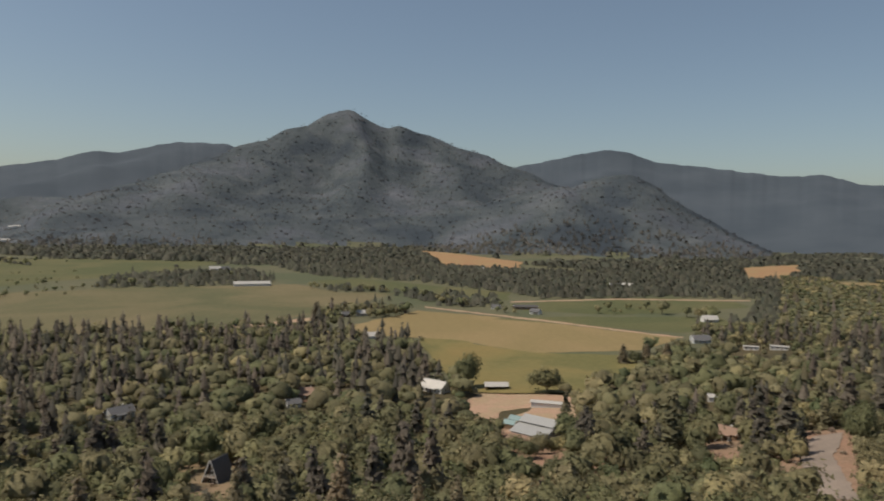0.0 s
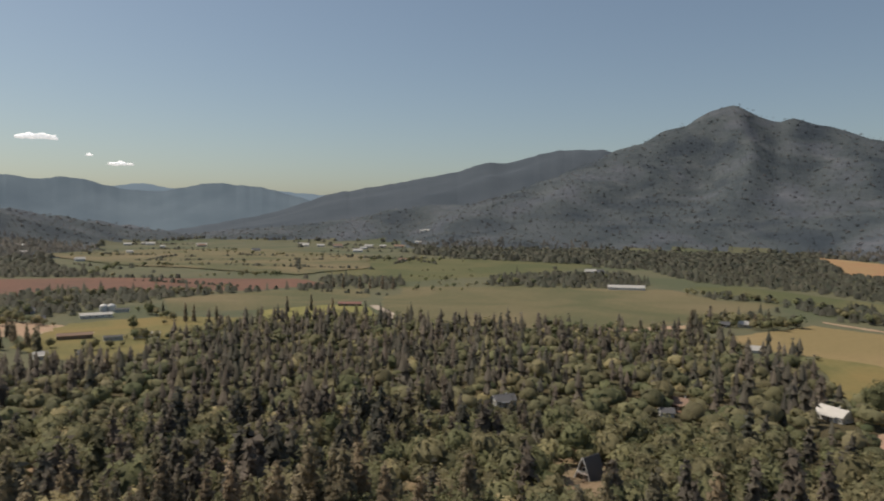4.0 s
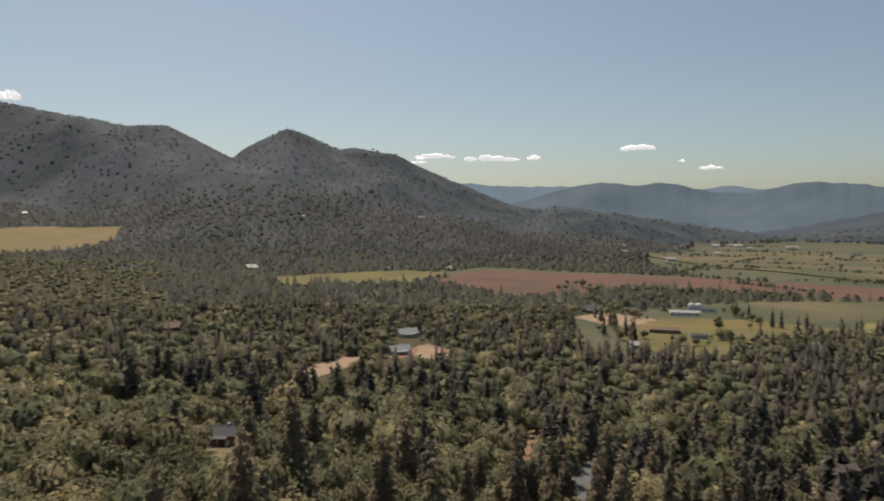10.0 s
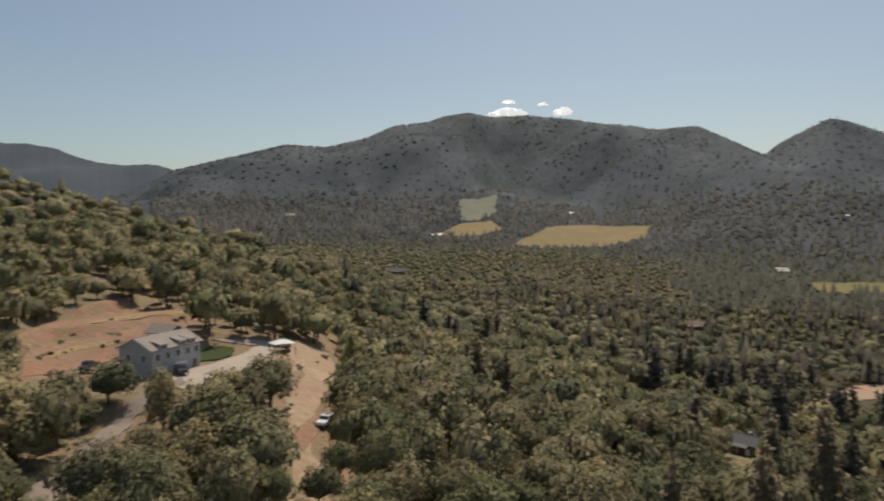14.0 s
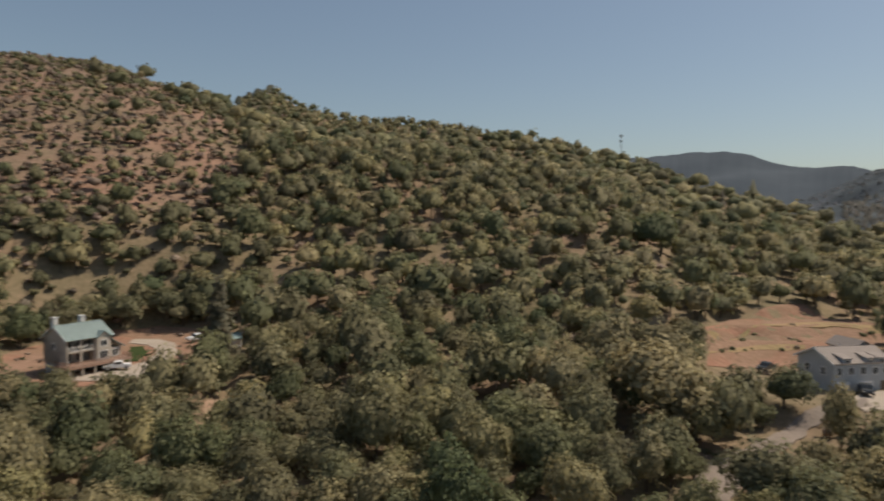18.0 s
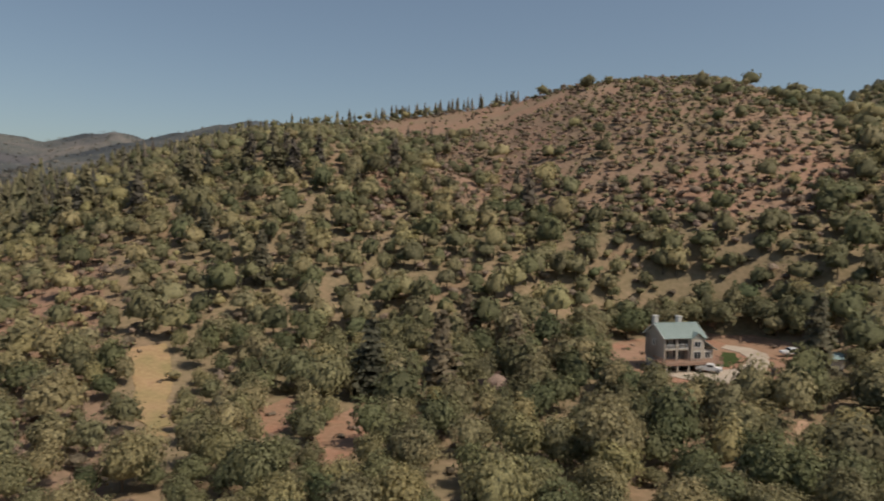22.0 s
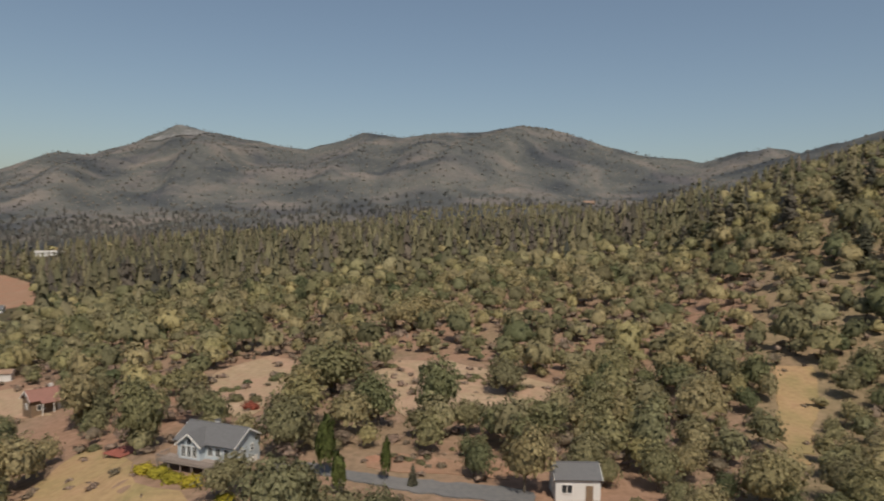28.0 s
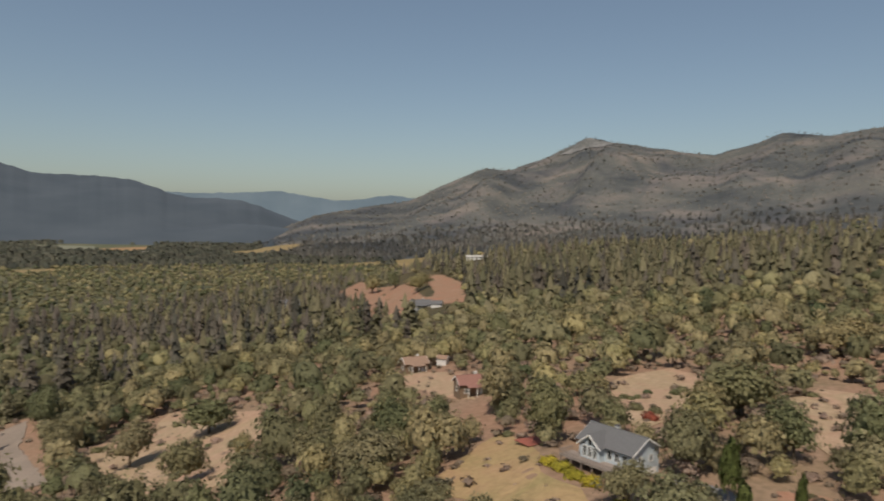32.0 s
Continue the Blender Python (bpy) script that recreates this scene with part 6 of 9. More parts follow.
def big_barn(x, y, yaw):
    ob = house_base("barn", "large grey barn with a stepped metal roof", "barn", x, y, yaw, 0.3)
    w = MAT["wall_grey"]
    box_part("wall", (-8, 8, -7, 6.5, -1.5, 4.6), w, ob)
    bm = bmesh.new()
    box(bm, -7.6, 7.6, 0.2, 6.3, 4.6, 7.4)
    part("upper_wall", bm, w, ob)
    bm = bmesh.new()
    slab(bm, (-8.6, -8.0, 4.7), (8.6, -8.0, 4.7), (8.6, 0.6, 6.9), (-8.6, 0.6, 6.9), 0.2)
    part("lower_roof", bm, MAT["roof_zinc"], ob, "grey ribbed metal roof")
    bm = bmesh.new()
    slab(bm, (-8.4, -0.6, 7.5), (8.4, -0.6, 7.5), (8.4, 4.6, 9.5), (-8.4, 4.6, 9.5), 0.2)
    part("upper_roof", bm, MAT["roof_zinc"], ob, "grey ribbed metal roof")
    bm = bmesh.new()
    slab(bm, (-8.4, 4.6, 9.5), (8.4, 4.6, 9.5), (8.4, 7.4, 7.3), (-8.4, 7.4, 7.3), 0.2)
    part("back_roof", bm, MAT["roof_zinc"], ob)
    box_part("flashing", (-8.5, 8.5, -0.2, 0.15, 7.0, 7.35), MAT["roof_white"], ob, "pale flashing strip")
    # low brown-roofed porch before it
    bm = bmesh.new()
    slab(bm, (-7.5, -12.5, 3.0), (6.5, -12.5, 3.0), (6.5, -8.1, 4.3), (-7.5, -8.1, 4.3), 0.18)
    part("porch_roof", bm, MAT["roof_brown"], ob, "brown porch roof")
    for k in range(5):
        px = -7.2 + k * 3.4
        box_part("porch_post", (px - 0.12, px + 0.12, -12.3, -12.06, -1.2, 3.0), MAT["wall_wood"], ob)
    for px in (-5, 0, 5):
        box_part("barn_door", (px - 1.5, px + 1.5, -7.1, -6.98, -0.4, 3.2), MAT["wall_wood"], ob, "brown plank barn door")
    for py in (-4, 1, 4.5):
        window(ob, 8, py, 1.6, 1.2, 1.1, "x", 1)


def garden_deck(x, y, yaw):
    """A low square deck of red-stained boards."""
    ob = house_base("garden_deck", "low red-stained timber deck on dry grass beside the house", "deck", x, y, yaw)
    for k in range(14):
        box_part("board", (-2.6, 2.6, -2.1 + k * 0.3, -1.82 + k * 0.3, 0.34, 0.4), MAT["deck_red"], ob, bevel=0.01)
    for px in (-2.4, 0, 2.4):
        box_part("joist", (px - 0.06, px + 0.06, -2.05, 2.05, 0.2, 0.34), MAT["deck"], ob)
        for py in (-1.9, 1.9):
            box_part("leg", (px - 0.08, px + 0.08, py - 0.08, py + 0.08, -0.7, 0.2), MAT["deck"], ob)


def canopy_tent(x, y, yaw):
    ob = house_base("canopy", "white canvas canopy on four posts at the slope's edge", "canopy", x, y, yaw)
    bm = bmesh.new()
    v = [bm.verts.new(p) for p in ((-2.6, -2.0, 2.5), (2.6, -2.0, 2.5), (2.6, 2.0, 2.5), (-2.6, 2.0, 2.5), (-0.8, 0, 3.3), (0.8, 0, 3.3))]
    for f in ((0, 1, 5, 4), (1, 2, 5), (2, 3, 4, 5), (3, 0, 4), (3, 2, 1, 0)):
        bm.faces.new([v[i] for i in f])
    part("canvas_roof", bm, MAT["canvas"], ob)
    for px in (-2.4, 2.4):
        for py in (-1.8, 1.8):
            box_part("post", (px - 0.07, px + 0.07, py - 0.07, py + 0.07, -0.4, 2.5), MAT["wall_wood"], ob)
    box_part("bench", (-1.8, 1.8, -0.4, 0.4, 0.0, 0.8), MAT["wall_wood"], ob, "dark timber table")


def mast(x, y, yaw):
    ob = house_base("radio_mast", "slim steel lattice radio mast on the ridge", "mast", x, y, yaw)
    tall = 20.0
    for a in (0, 120, 240):
        c, s = math.cos(radians(a)) * 0.6, math.sin(radians(a)) * 0.6
        box_part("leg", (c - 0.07, c + 0.07, s - 0.07, s + 0.07, -1, tall), MAT["steel"], ob)
    bm = bmesh.new()
    for k in range(16):
        z = 0.6 + k * 1.2
        for a in (0, 120, 240):
            p, q = radians(a), radians(a + 120)
            slab(bm, (math.cos(p) * 0.6, math.sin(p) * 0.6, z), (math.cos(p) * 0.6 + 0.04, math.sin(p) * 0.6, z + 0.08), (math.cos(q) * 0.6 + 0.04, math.sin(q) * 0.6, z + 1.2), (math.cos(q) * 0.6, math.sin(q) * 0.6, z + 1.12), 0.05)
    part("bracing", bm, MAT["steel"], ob)
    for z in (tall - 1.5, tall - 5):
        box_part("antenna", (-1.0, 1.0, -0.15, 0.15, z, z + 1.3), MAT["wall_white"], ob)


def silo(x, y):
    ob = house_base("silo", "white domed silo beside the stables", "silo", x, y, 0, 0, "white silos")
    bm = bmesh.new()
    prof = [(4.2, -0.5), (4.2, 4.5)] + [(4.2 * math.cos(a), 4.5 + 3.2 * math.sin(a)) for a in (0.3, 0.6, 0.9, 1.2, 1.45)]
    rings = [[bm.verts.new((math.cos(k * 0.3491) * r, math.sin(k * 0.3491) * r, z)) for k in range(18)] for r, z in prof]
    for a, b in zip(rings, rings[1:]):
        for k in range(18):
            bm.faces.new((a[k], a[(k + 1) % 18], b[(k + 1) % 18], b[k]))
    bm.faces.new(rings[-1])
    part("shell", bm, MAT["wall_white"], ob)
    box_part("hatch", (-0.6, 0.6, -4.35, -4.1, 0, 1.9), MAT["wall_grey"], ob)


def car(x, y, colour, yaw):
    """A pickup or estate car with wheels, cabin and glass."""
    ob = tagged(new("car"), ("white pickup parked on the drive" if colour == "white" else "dark estate car parked by the house"), "car", "parked cars")
    ob.matrix_basis = pose(x, y, ground_z(x, y) + 0.35, 0, 0, yaw)
    paint = MAT["car_" + colour]
    bm = bmesh.new()
    prof = [(-2.5, 0.45), (2.45, 0.45), (2.55, 0.75), (2.4, 1.02), (1.1, 1.12), (0.5, 1.7), (-0.9, 1.74), (-1.2, 1.12), (-2.5, 1.08)]
    a = [bm.verts.new((px, -0.92, pz)) for px, pz in prof]
    b = [bm.verts.new((px, 0.92, pz)) for px, pz in prof]
    bm.faces.new(a[::-1])
    bm.faces.new(b)
    for i in range(len(prof)):
        j = (i + 1) % len(prof)
        bm.faces.new((a[i], a[j], b[j], b[i]))
    bmesh.ops.recalc_face_normals(bm, faces=bm.faces[:])
    bmesh.ops.bevel(bm, geom=bm.edges[:], offset=0.06, segments=2, affect="EDGES")
    part("body", bm, paint, ob)
    box_part("side_glass", (-0.8, 0.45, -0.94, 0.94, 1.2, 1.6), MAT["glass"], ob)
    bm = bmesh.new()
    slab(bm, (1.07, -0.8, 1.18), (1.07, 0.8, 1.18), (0.58, 0.8, 1.64), (0.58, -0.8, 1.64), 0.03)
    part("windscreen", bm, MAT["glass"], ob)
    for px in (-1.6, 1.6):
        for py in (-0.86, 0.86):
            bm = bmesh.new()
            bmesh.ops.create_cone(bm, cap_ends=True, segments=16, radius1=0.37, radius2=0.37, depth=0.24, matrix=Matrix.Translation((px, py, 0.37)) @ Matrix.Rotation(radians(90), 4, "X"))
            wheel = part("wheel", bm, MAT["rubber"], ob)
            bm = bmesh.new()
            bmesh.ops.create_cone(bm, cap_ends=True, segments=12, radius1=0.2, radius2=0.2, depth=0.27, matrix=Matrix.Translation((px, py, 0.37)) @ Matrix.Rotation(radians(90), 4, "X"))
            part("rim", bm, MAT["steel"], wheel)
    for py in (-0.7, 0.7):
        box_part("headlight", (2.5, 2.56, py - 0.16, py + 0.16, 0.72, 0.9), MAT["wall_white"], ob)
        box_part("tail_light", (-2.54, -2.49, py - 0.1, py + 0.1, 0.75, 0.98), MAT["roof_red"], ob)

# ---- things in their places ----
blue_house(107.5, 26.7, -114)
green_roof_house(46.3, -147.3, -129)
grey_house(-96.9, -113.5, -176)
a_frame_cabin(-73.4, 230.0, -20)
big_barn(41.8, 294.4, -38)
garden_deck(115.6, 44.0, -30)
canopy_tent(-125.0, -106.3, 150)
mast(-201.7, -444.6, 156)
small_building("garage", 92.3, -24.8, -93, 6.0, "white", "roof_grey", "white-walled garage with a grey shingle roof by the drive")
small_building("farmhouse", -2.3, 407.3, -35, 15.0, "white", "roof_white", "pale-roofed white farmhouse under tall trees")
small_building("stable", 33.8, 409.5, 3, 13.2, "wood", "roof_white", "open-fronted stable with a pale metal roof")
small_building("shed", 33.9, 324.4, -31, 5.5, "wood", "roof_teal", "small shed with a teal metal roof")
small_building("shed", 37.3, 331.6, -31, 5.6, "wood", "roof_teal", "small shed with a teal metal roof")
small_building("low_shed", 58.3, 362.0, -14, 19.1, "white", "roof_white", "long low shed with a bleached roof")
small_building("long_barn", -274.0, 1004.6, 20, 51.0, "white", "roof_white", "long white poultry barn beside the green field")
small_building("farmhouse", -394.7, 1259.0, 42, 19.0, "white", "roof_grey", "farmhouse with outbuildings at the wood edge")
small_building("farmhouse", -82.5, 726.0, 21, 11.1, "white", "roof_white", "white farmhouse among conifers")
small_building("farmhouse", -98.8, 715.4, 33, 9.1, "wood", "roof_grey", "small brown farmhouse among conifers")
small_building("shed", -57.5, 593.2, 16, 10.9, "white", "roof_white", "white shed at the forest edge")
small_building("long_barn", 98.0, 802.8, -2, 27.8, "wood", "roof_dark", "dark open hay barn by the lane")
small_building("farmhouse", 104.8, 765.3, -33, 11.1, "white", "roof_grey", "small white farmhouse by the lane")
small_building("shed", 64.1, 802.7, -20, 9.5, "white", "roof_grey", "white shed by a field hedge")
small_building("farmhouse", 282.0, 727.0, 4, 15.5, "white", "roof_white", "white farmhouse beneath shade trees")
small_building("farmhouse", 271.9, 1089.3, 6, 15.5, "white", "roof_grey", "pale house in a tree belt")
small_building("farmhouse", 292.6, 1094.1, -35, 15.7, "white", "roof_white", "pale house in a tree belt")
small_building("farmhouse", 465.0, 1501.9, -37, 19.0, "wood", "roof_brown", "brown house on a dry bank below the hill")
small_building("farmhouse", 853.4, 1764.7, -46, 19.0, "white", "roof_white", "white house above a dry meadow")
small_building("farmhouse", 221.3, 588.4, 4, 14.8, "grey", "roof_grey", "grey farmhouse half hidden by trees")
small_building("trailer", 265.4, 540.9, -21, 12.9, "white", "roof_white", "white mobile home among trees")
small_building("trailer", 245.0, 544.7, -19, 10.8, "white", "roof_white", "white mobile home among trees")
small_building("farmhouse", -155.5, 335.0, 50, 11.6, "grey", "roof_grey", "grey-roofed house in the forest")
small_building("farmhouse", -73.5, 384.0, -9, 11.8, "wood", "roof_brown", "brown cabin in a forest clearing")
small_building("shed", -76.9, 363.5, 27, 7.1, "grey", "roof_grey", "grey shed in a forest clearing")
small_building("farmhouse", 114.8, 272.8, -48, 8.8, "wood", "roof_brown", "house with a brown roof under the oaks")
small_building("shed", 144.0, 361.7, -7, 5.4, "white", "roof_white", "white shed under the trees")
small_building("farmhouse", 78.3, 1384.4, 12, 14.0, "white", "roof_white", "white house beside a tan meadow")
small_building("long_barn", -637.2, 419.4, 60, 28.7, "white", "roof_white", "long white stable on the valley floor")
small_building("long_barn", -653.2, 458.7, 58, 14.4, "white", "roof_grey", "white barn beside two silos")
small_building("long_barn", -499.3, 373.6, 57, 19.5, "white", "roof_white", "low white barn with a paddock")
small_building("long_barn", -509.2, 349.6, 62, 14.0, "grey", "roof_grey", "grey low barn with a paddock")
small_building("farmhouse", -483.3, 275.8, 70, 8.4, "white", "roof_white", "white farmhouse among pasture trees")
small_building("shed", -470.1, 299.1, 46, 6.6, "white", "roof_grey", "small white shed in a pasture")
small_building("farmhouse", -655.4, 372.7, 70, 11.3, "wood", "roof_grey", "farmhouse with a grey roof")
small_building("long_barn", -737.3, 405.2, 66, 15.2, "white", "roof_grey", "pale barn near the hedge")
small_building("farmhouse", -695.7, 345.9, 52, 14.3, "grey", "roof_grey", "grey farmhouse among trees")
small_building("barn", -1375.9, 870.7, 68, 18.8, "white", "roof_white", "white barn beyond the ploughed field")
small_building("barn", -1925.3, 1456.2, 58, 27.5, "white", "roof_white", "far white barn across the valley")
small_building("barn", -1576.3, 1131.4, 59, 15.8, "white", "roof_white", "far white barn across the valley")
small_building("barn", -1744.5, 1504.6, 53, 29.9, "white", "roof_white", "far white barn across the valley")
small_building("barn", -1405.2, 1399.6, 49, 22.6, "white", "roof_grey", "far grey-roofed barn across the valley")
small_building("barn", -1256.3, 1691.8, 41, 20.6, "white", "roof_white", "far white barn across the valley")
small_building("barn", -1568.5, 860.8, 67, 14.6, "white", "roof_white", "far pale barn at the hill foot")
small_building("long_barn", -488.2, 632.2, 33, 26.2, "wood", "roof_red", "long barn with a red-brown roof")
small_building("barn", -407.5, 1248.8, 30, 19.6, "white", "roof_white", "white barn in the tree belt")
small_building("barn", -1267.1, 331.7, 83, 12.9, "white", "roof_white", "small white barn beside the ploughed field")
small_building("farmhouse", -566.2, 111.7, 104, 16.7, "white", "roof_zinc", "pale-roofed house on an orange yard")
small_building("farmhouse", -487.5, 90.1, 105, 15.4, "grey", "roof_zinc", "low grey house on an orange yard")
small_building("farmhouse", -621.3, -79.3, 77, 15.3, "wood", "roof_brown", "brown-roofed house hidden in oaks")
small_building("barn", -1236.1, -24.0, 97, 16.2, "white", "roof_white", "white shed below the cone-shaped hill")
small_building("barn", -1198.7, 115.4, 91, 15.7, "white", "roof_grey", "pale shed below the cone-shaped hill")
small_building("barn", -1254.8, 208.6, 87, 12.5, "white", "roof_white", "pale shed below the cone-shaped hill")
small_building("barn", -1277.1, 339.0, 69, 15.1, "white", "roof_white", "white shed beside the ploughed field")
small_building("farmhouse", -202.8, -12.7, 69, 8.0, "wood", "roof_grey", "grey-roofed cabin hidden under oaks")
small_building("farmhouse", -767.5, -462.0, 129, 19.0, "wood", "roof_grey", "long dark-walled house on the wooded hill")
small_building("farmhouse", -1350.7, -1117.4, 140, 19.0, "white", "roof_white", "white house on the far wooded spur")
small_building("barn", -1368.4, -719.4, 123, 22.6, "white", "roof_white", "white barn on the rising valley")
small_building("barn", -1409.6, -706.6, 112, 17.9, "white", "roof_grey", "pale barn on the rising valley")
small_building("barn", -1957.7, -591.5, 115, 16.7, "white", "roof_white", "small white house on the mountain foot")
small_building("barn", -1275.5, -28.8, 97, 16.7, "white", "roof_white", "white barn in the valley wood")
small_building("barn", -1708.0, 82.5, 95, 12.6, "white", "roof_white", "small house on the cone-shaped hill")
small_building("barn", -1952.3, 430.7, 86, 14.7, "white", "roof_white", "small house on the cone-shaped hill")
small_building("shed", 19.3, -166.9, -153, 3.8, "white", "roof_teal", "white shed with a teal metal roof")
small_building("farmhouse", 161.5, 78.7, -44, 8.0, "wood", "roof_red", "house with a long red-brown roof")
small_building("farmhouse", 200.7, 119.3, -39, 8.2, "wood", "roof_brown", "brown-roofed house beside a bare tree")
small_building("shed", 209.9, 113.5, -82, 3.5, "white", "roof_brown", "small white shed behind the house")
small_building("farmhouse", 417.7, 244.4, -45, 13.9, "grey", "roof_grey", "grey house on the orange knoll")
small_building("shed", 409.8, 226.6, -76, 7.1, "white", "roof_grey", "white shed on the orange knoll")
small_building("farmhouse", 504.3, 436.4, -34, 15.8, "grey", "roof_grey", "grey-roofed house in the wood")
small_building("long_barn", 738.1, 356.0, -59, 26.7, "white", "roof_white", "long white greenhouse at the wood edge")
small_building("barn", 1190.2, 1523.4, -33, 31.5, "white", "roof_white", "white barn across the valley")
small_building("barn", 1243.3, 1547.0, -44, 22.6, "white", "roof_white", "white barn across the valley")
small_building("barn", 2226.0, 2364.3, -38, 31.7, "white", "roof_white", "far white house on the wooded rise")
small_building("barn", 2380.9, 2455.4, -49, 27.8, "white", "roof_grey", "far pale house on the wooded rise")
small_building("barn", 1912.3, 2481.8, -33, 34.0, "white", "roof_white", "far white barn across the valley")
small_building("barn", 2079.5, -579.2, -96, 32.0, "wood", "roof_brown", "brown-roofed house on the far mountainside")
small_building("barn", -1349.4, 2183.3, 37, 20.9, "white", "roof_white", "far white house below the ridge")
small_building("barn", -1328.5, 2174.2, 36, 20.7, "white", "roof_white", "far white house on the lower mountain")
small_building("long_barn", -541.0, 337.0, 58, 26.0, "wood", "roof_brown", "long brown barn beside the farm lane")
small_building("farmhouse", -721.0, 399.0, 62, 13.0, "white", "roof_grey", "pale farmhouse under hedge trees")
small_building("farmhouse", -681.0, 336.0, 58, 13.0, "wood", "roof_grey", "brown farmhouse under hedge trees")
for far_x, far_y, far_yaw, far_long in ((-1721, 938, 61, 17), (-1953, 1395, 54, 22), (-1962, 1460, 53, 16), (-1729, 1492, 49, 24), (-1764, 1376, 52, 14), (-1515, 1718, 41, 34), (-1456, 1733, 40, 22), (-1398, 1748, 39, 30),
                                       (-1315, 1800, 36, 26), (-1287, 1837, 35, 20), (-1233, 1850, 34, 30), (-1215, 1935, 32, 22), (-1177, 1559, 37, 26), (-863, 1308, 33, 18)):
    small_building("barn", far_x, far_y, far_yaw, far_long, "white" if far_long % 4 else "cream", "roof_white" if far_long % 3 else "roof_brown", "pale farm building at the far edge of the valley fields")
car(38.8, -146.2, "white", 15)
car(28.8, -177.5, "white", 40)
car(-89.3, -125.3, "dark", 30)
car(-95.3, -106.1, "dark", 60)
car(-183.4, 144.7, "white", 40)
car(-96.3, -72.4, "white", 10)
silo(-675, 453)
silo(-671, 459)
NAMED.append(("oak", -659.0, 342.0, 4.6, 8.5))
NAMED.append(("oak", -728.0, 430.0, 5.0, 9.0))
NAMED.append(("conifer", -628.0, 475.0, 2.6, 15.0))
NAMED.append(("oak", -549.0, 397.0, 4.2, 7.5))
NAMED.append(("oak", -485.0, 316.0, 4.4, 8.0))
NAMED.append(("oak", -481.0, 328.0, 3.6, 6.5))
NAMED.append(("oak", -639.0, 364.0, 4.8, 8.5))
NAMED.append(("oak", -699.0, 374.0, 5.2, 9.0))
NAMED.append(("conifer", -540.0, 278.0, 3.0, 18.0))
NAMED.append(("oak", -518.0, 303.0, 4.0, 7.5))
NAMED.append(("conifer", -609.0, 475.0, 2.6, 14.0))
NAMED.append(("oak", -562.0, 450.0, 4.4, 8.0))
NAMED.append(("oak", -517.0, 281.0, 4.0, 8.0))
NAMED.append(("oak", 114.6, 41.0, 4.3, 11.8))
NAMED.append(("oak", 108.7, 16.4, 4.7, 9.6))
NAMED.append(("oak", 146.7, 12.4, 7.4, 10.5))
NAMED.append(("oak", 124.0, 2.8, 4.4, 9.0))
NAMED.append(("oak", 123.6, -7.4, 4.8, 12.3))
NAMED.append(("oak", 93.0, 22.6, 3.5, 5.8))
NAMED.append(("oak", 92.1, 12.2, 3.1, 4.6))
NAMED.append(("poplar", 100.3, 9.9, 1.5, 12.5))
NAMED.append(("poplar", 94.0, 7.2, 1.4, 8.0))
NAMED.append(("poplar", 98.2, 1.1, 0.8, 8.7))
NAMED.append(("conifer", 98.9, 17.4, 1.1, 4.9))
NAMED.append(("conifer", 96.4, -2.8, 0.9, 3.6))
NAMED.append(("oak", 98.6, -11.7, 2.6, 5.3))
NAMED.append(("oak", 93.2, -18.1, 3.6, 9.3))
NAMED.append(("oak", 30, 270, 4.5, 7))
NAMED.append(("oak", 38.5, 266, 5, 7.5))
NAMED.append(("oak", 34, 258, 4.6, 7))
NAMED.append(("oak", 24, 277, 4.2, 7.5))
NAMED.append(("oak", 46, 272, 4.6, 7))
NAMED.append(("conifer", 89.4, -99.7, 4.5, 18.0))
NAMED.append(("conifer", 76.3, -104.6, 4.9, 19.0))
NAMED.append(("conifer", 153.7, -125.5, 4.2, 16.2))
NAMED.append(("conifer", 93.8, -139.1, 3.8, 13.1))
NAMED.append(("conifer", 157.7, -143.7, 3.8, 13.0))
NAMED.append(("conifer", 71.7, -124.4, 4.2, 15.5))
NAMED.append(("conifer", 188.3, -131.9, 4.1, 13.0))
NAMED.append(("bush", -97.7, -146.1, 0.6, 0.7))
NAMED.append(("bush", -109.0, -142.7, 0.7, 0.9))
NAMED.append(("bush", -96.2, -146.3, 0.6, 0.9))
NAMED.append(("bush", -96.7, -143.7, 0.7, 1.1))
NAMED.append(("bush", -127.1, -142.9, 1.1, 1.6))
NAMED.append(("bush", -95.2, -142.9, 0.6, 1.1))
NAMED.append(("bush", -108.4, -140.8, 0.7, 1.2))
NAMED.append(("bush_grey", -107.5, -143.1, 0.8, 1.0))
NAMED.append(("bush", -96.3, -144.1, 0.9, 1.3))
NAMED.append(("bush", -107.7, -142.2, 0.8, 1.0))
NAMED.append(("bush", -129.2, -143.3, 1.0, 1.6))
NAMED.append(("bush", -100.4, -145.9, 0.8, 1.1))
NAMED.append(("bush", -118.5, -141.1, 0.9, 1.2))
NAMED.append(("bush", -86.1, -140.0, 0.7, 1.1))
NAMED.append(("bush", -133.1, -144.4, 0.6, 0.9))
NAMED.append(("bush_grey", -105.8, -137.7, 1.0, 1.3))
NAMED.append(("bush", -94.9, -138.3, 0.6, 0.9))
NAMED.append(("bush", -92.9, -137.6, 0.7, 1.0))
NAMED.append(("bush", -86.0, -135.9, 1.0, 1.2))
NAMED.append(("bush", -101.8, -137.6, 0.8, 1.3))
NAMED.append(("bush_grey", -89.7, -135.9, 0.5, 0.8))
NAMED.append(("bush", -88.1, -137.3, 0.6, 0.8))
NAMED.append(("bush", -89.7, -137.8, 1.0, 1.3))
NAMED.append(("bush", -89.0, -137.1, 0.6, 0.8))
NAMED.append(("bush", -139.1, -148.7, 0.9, 1.5))
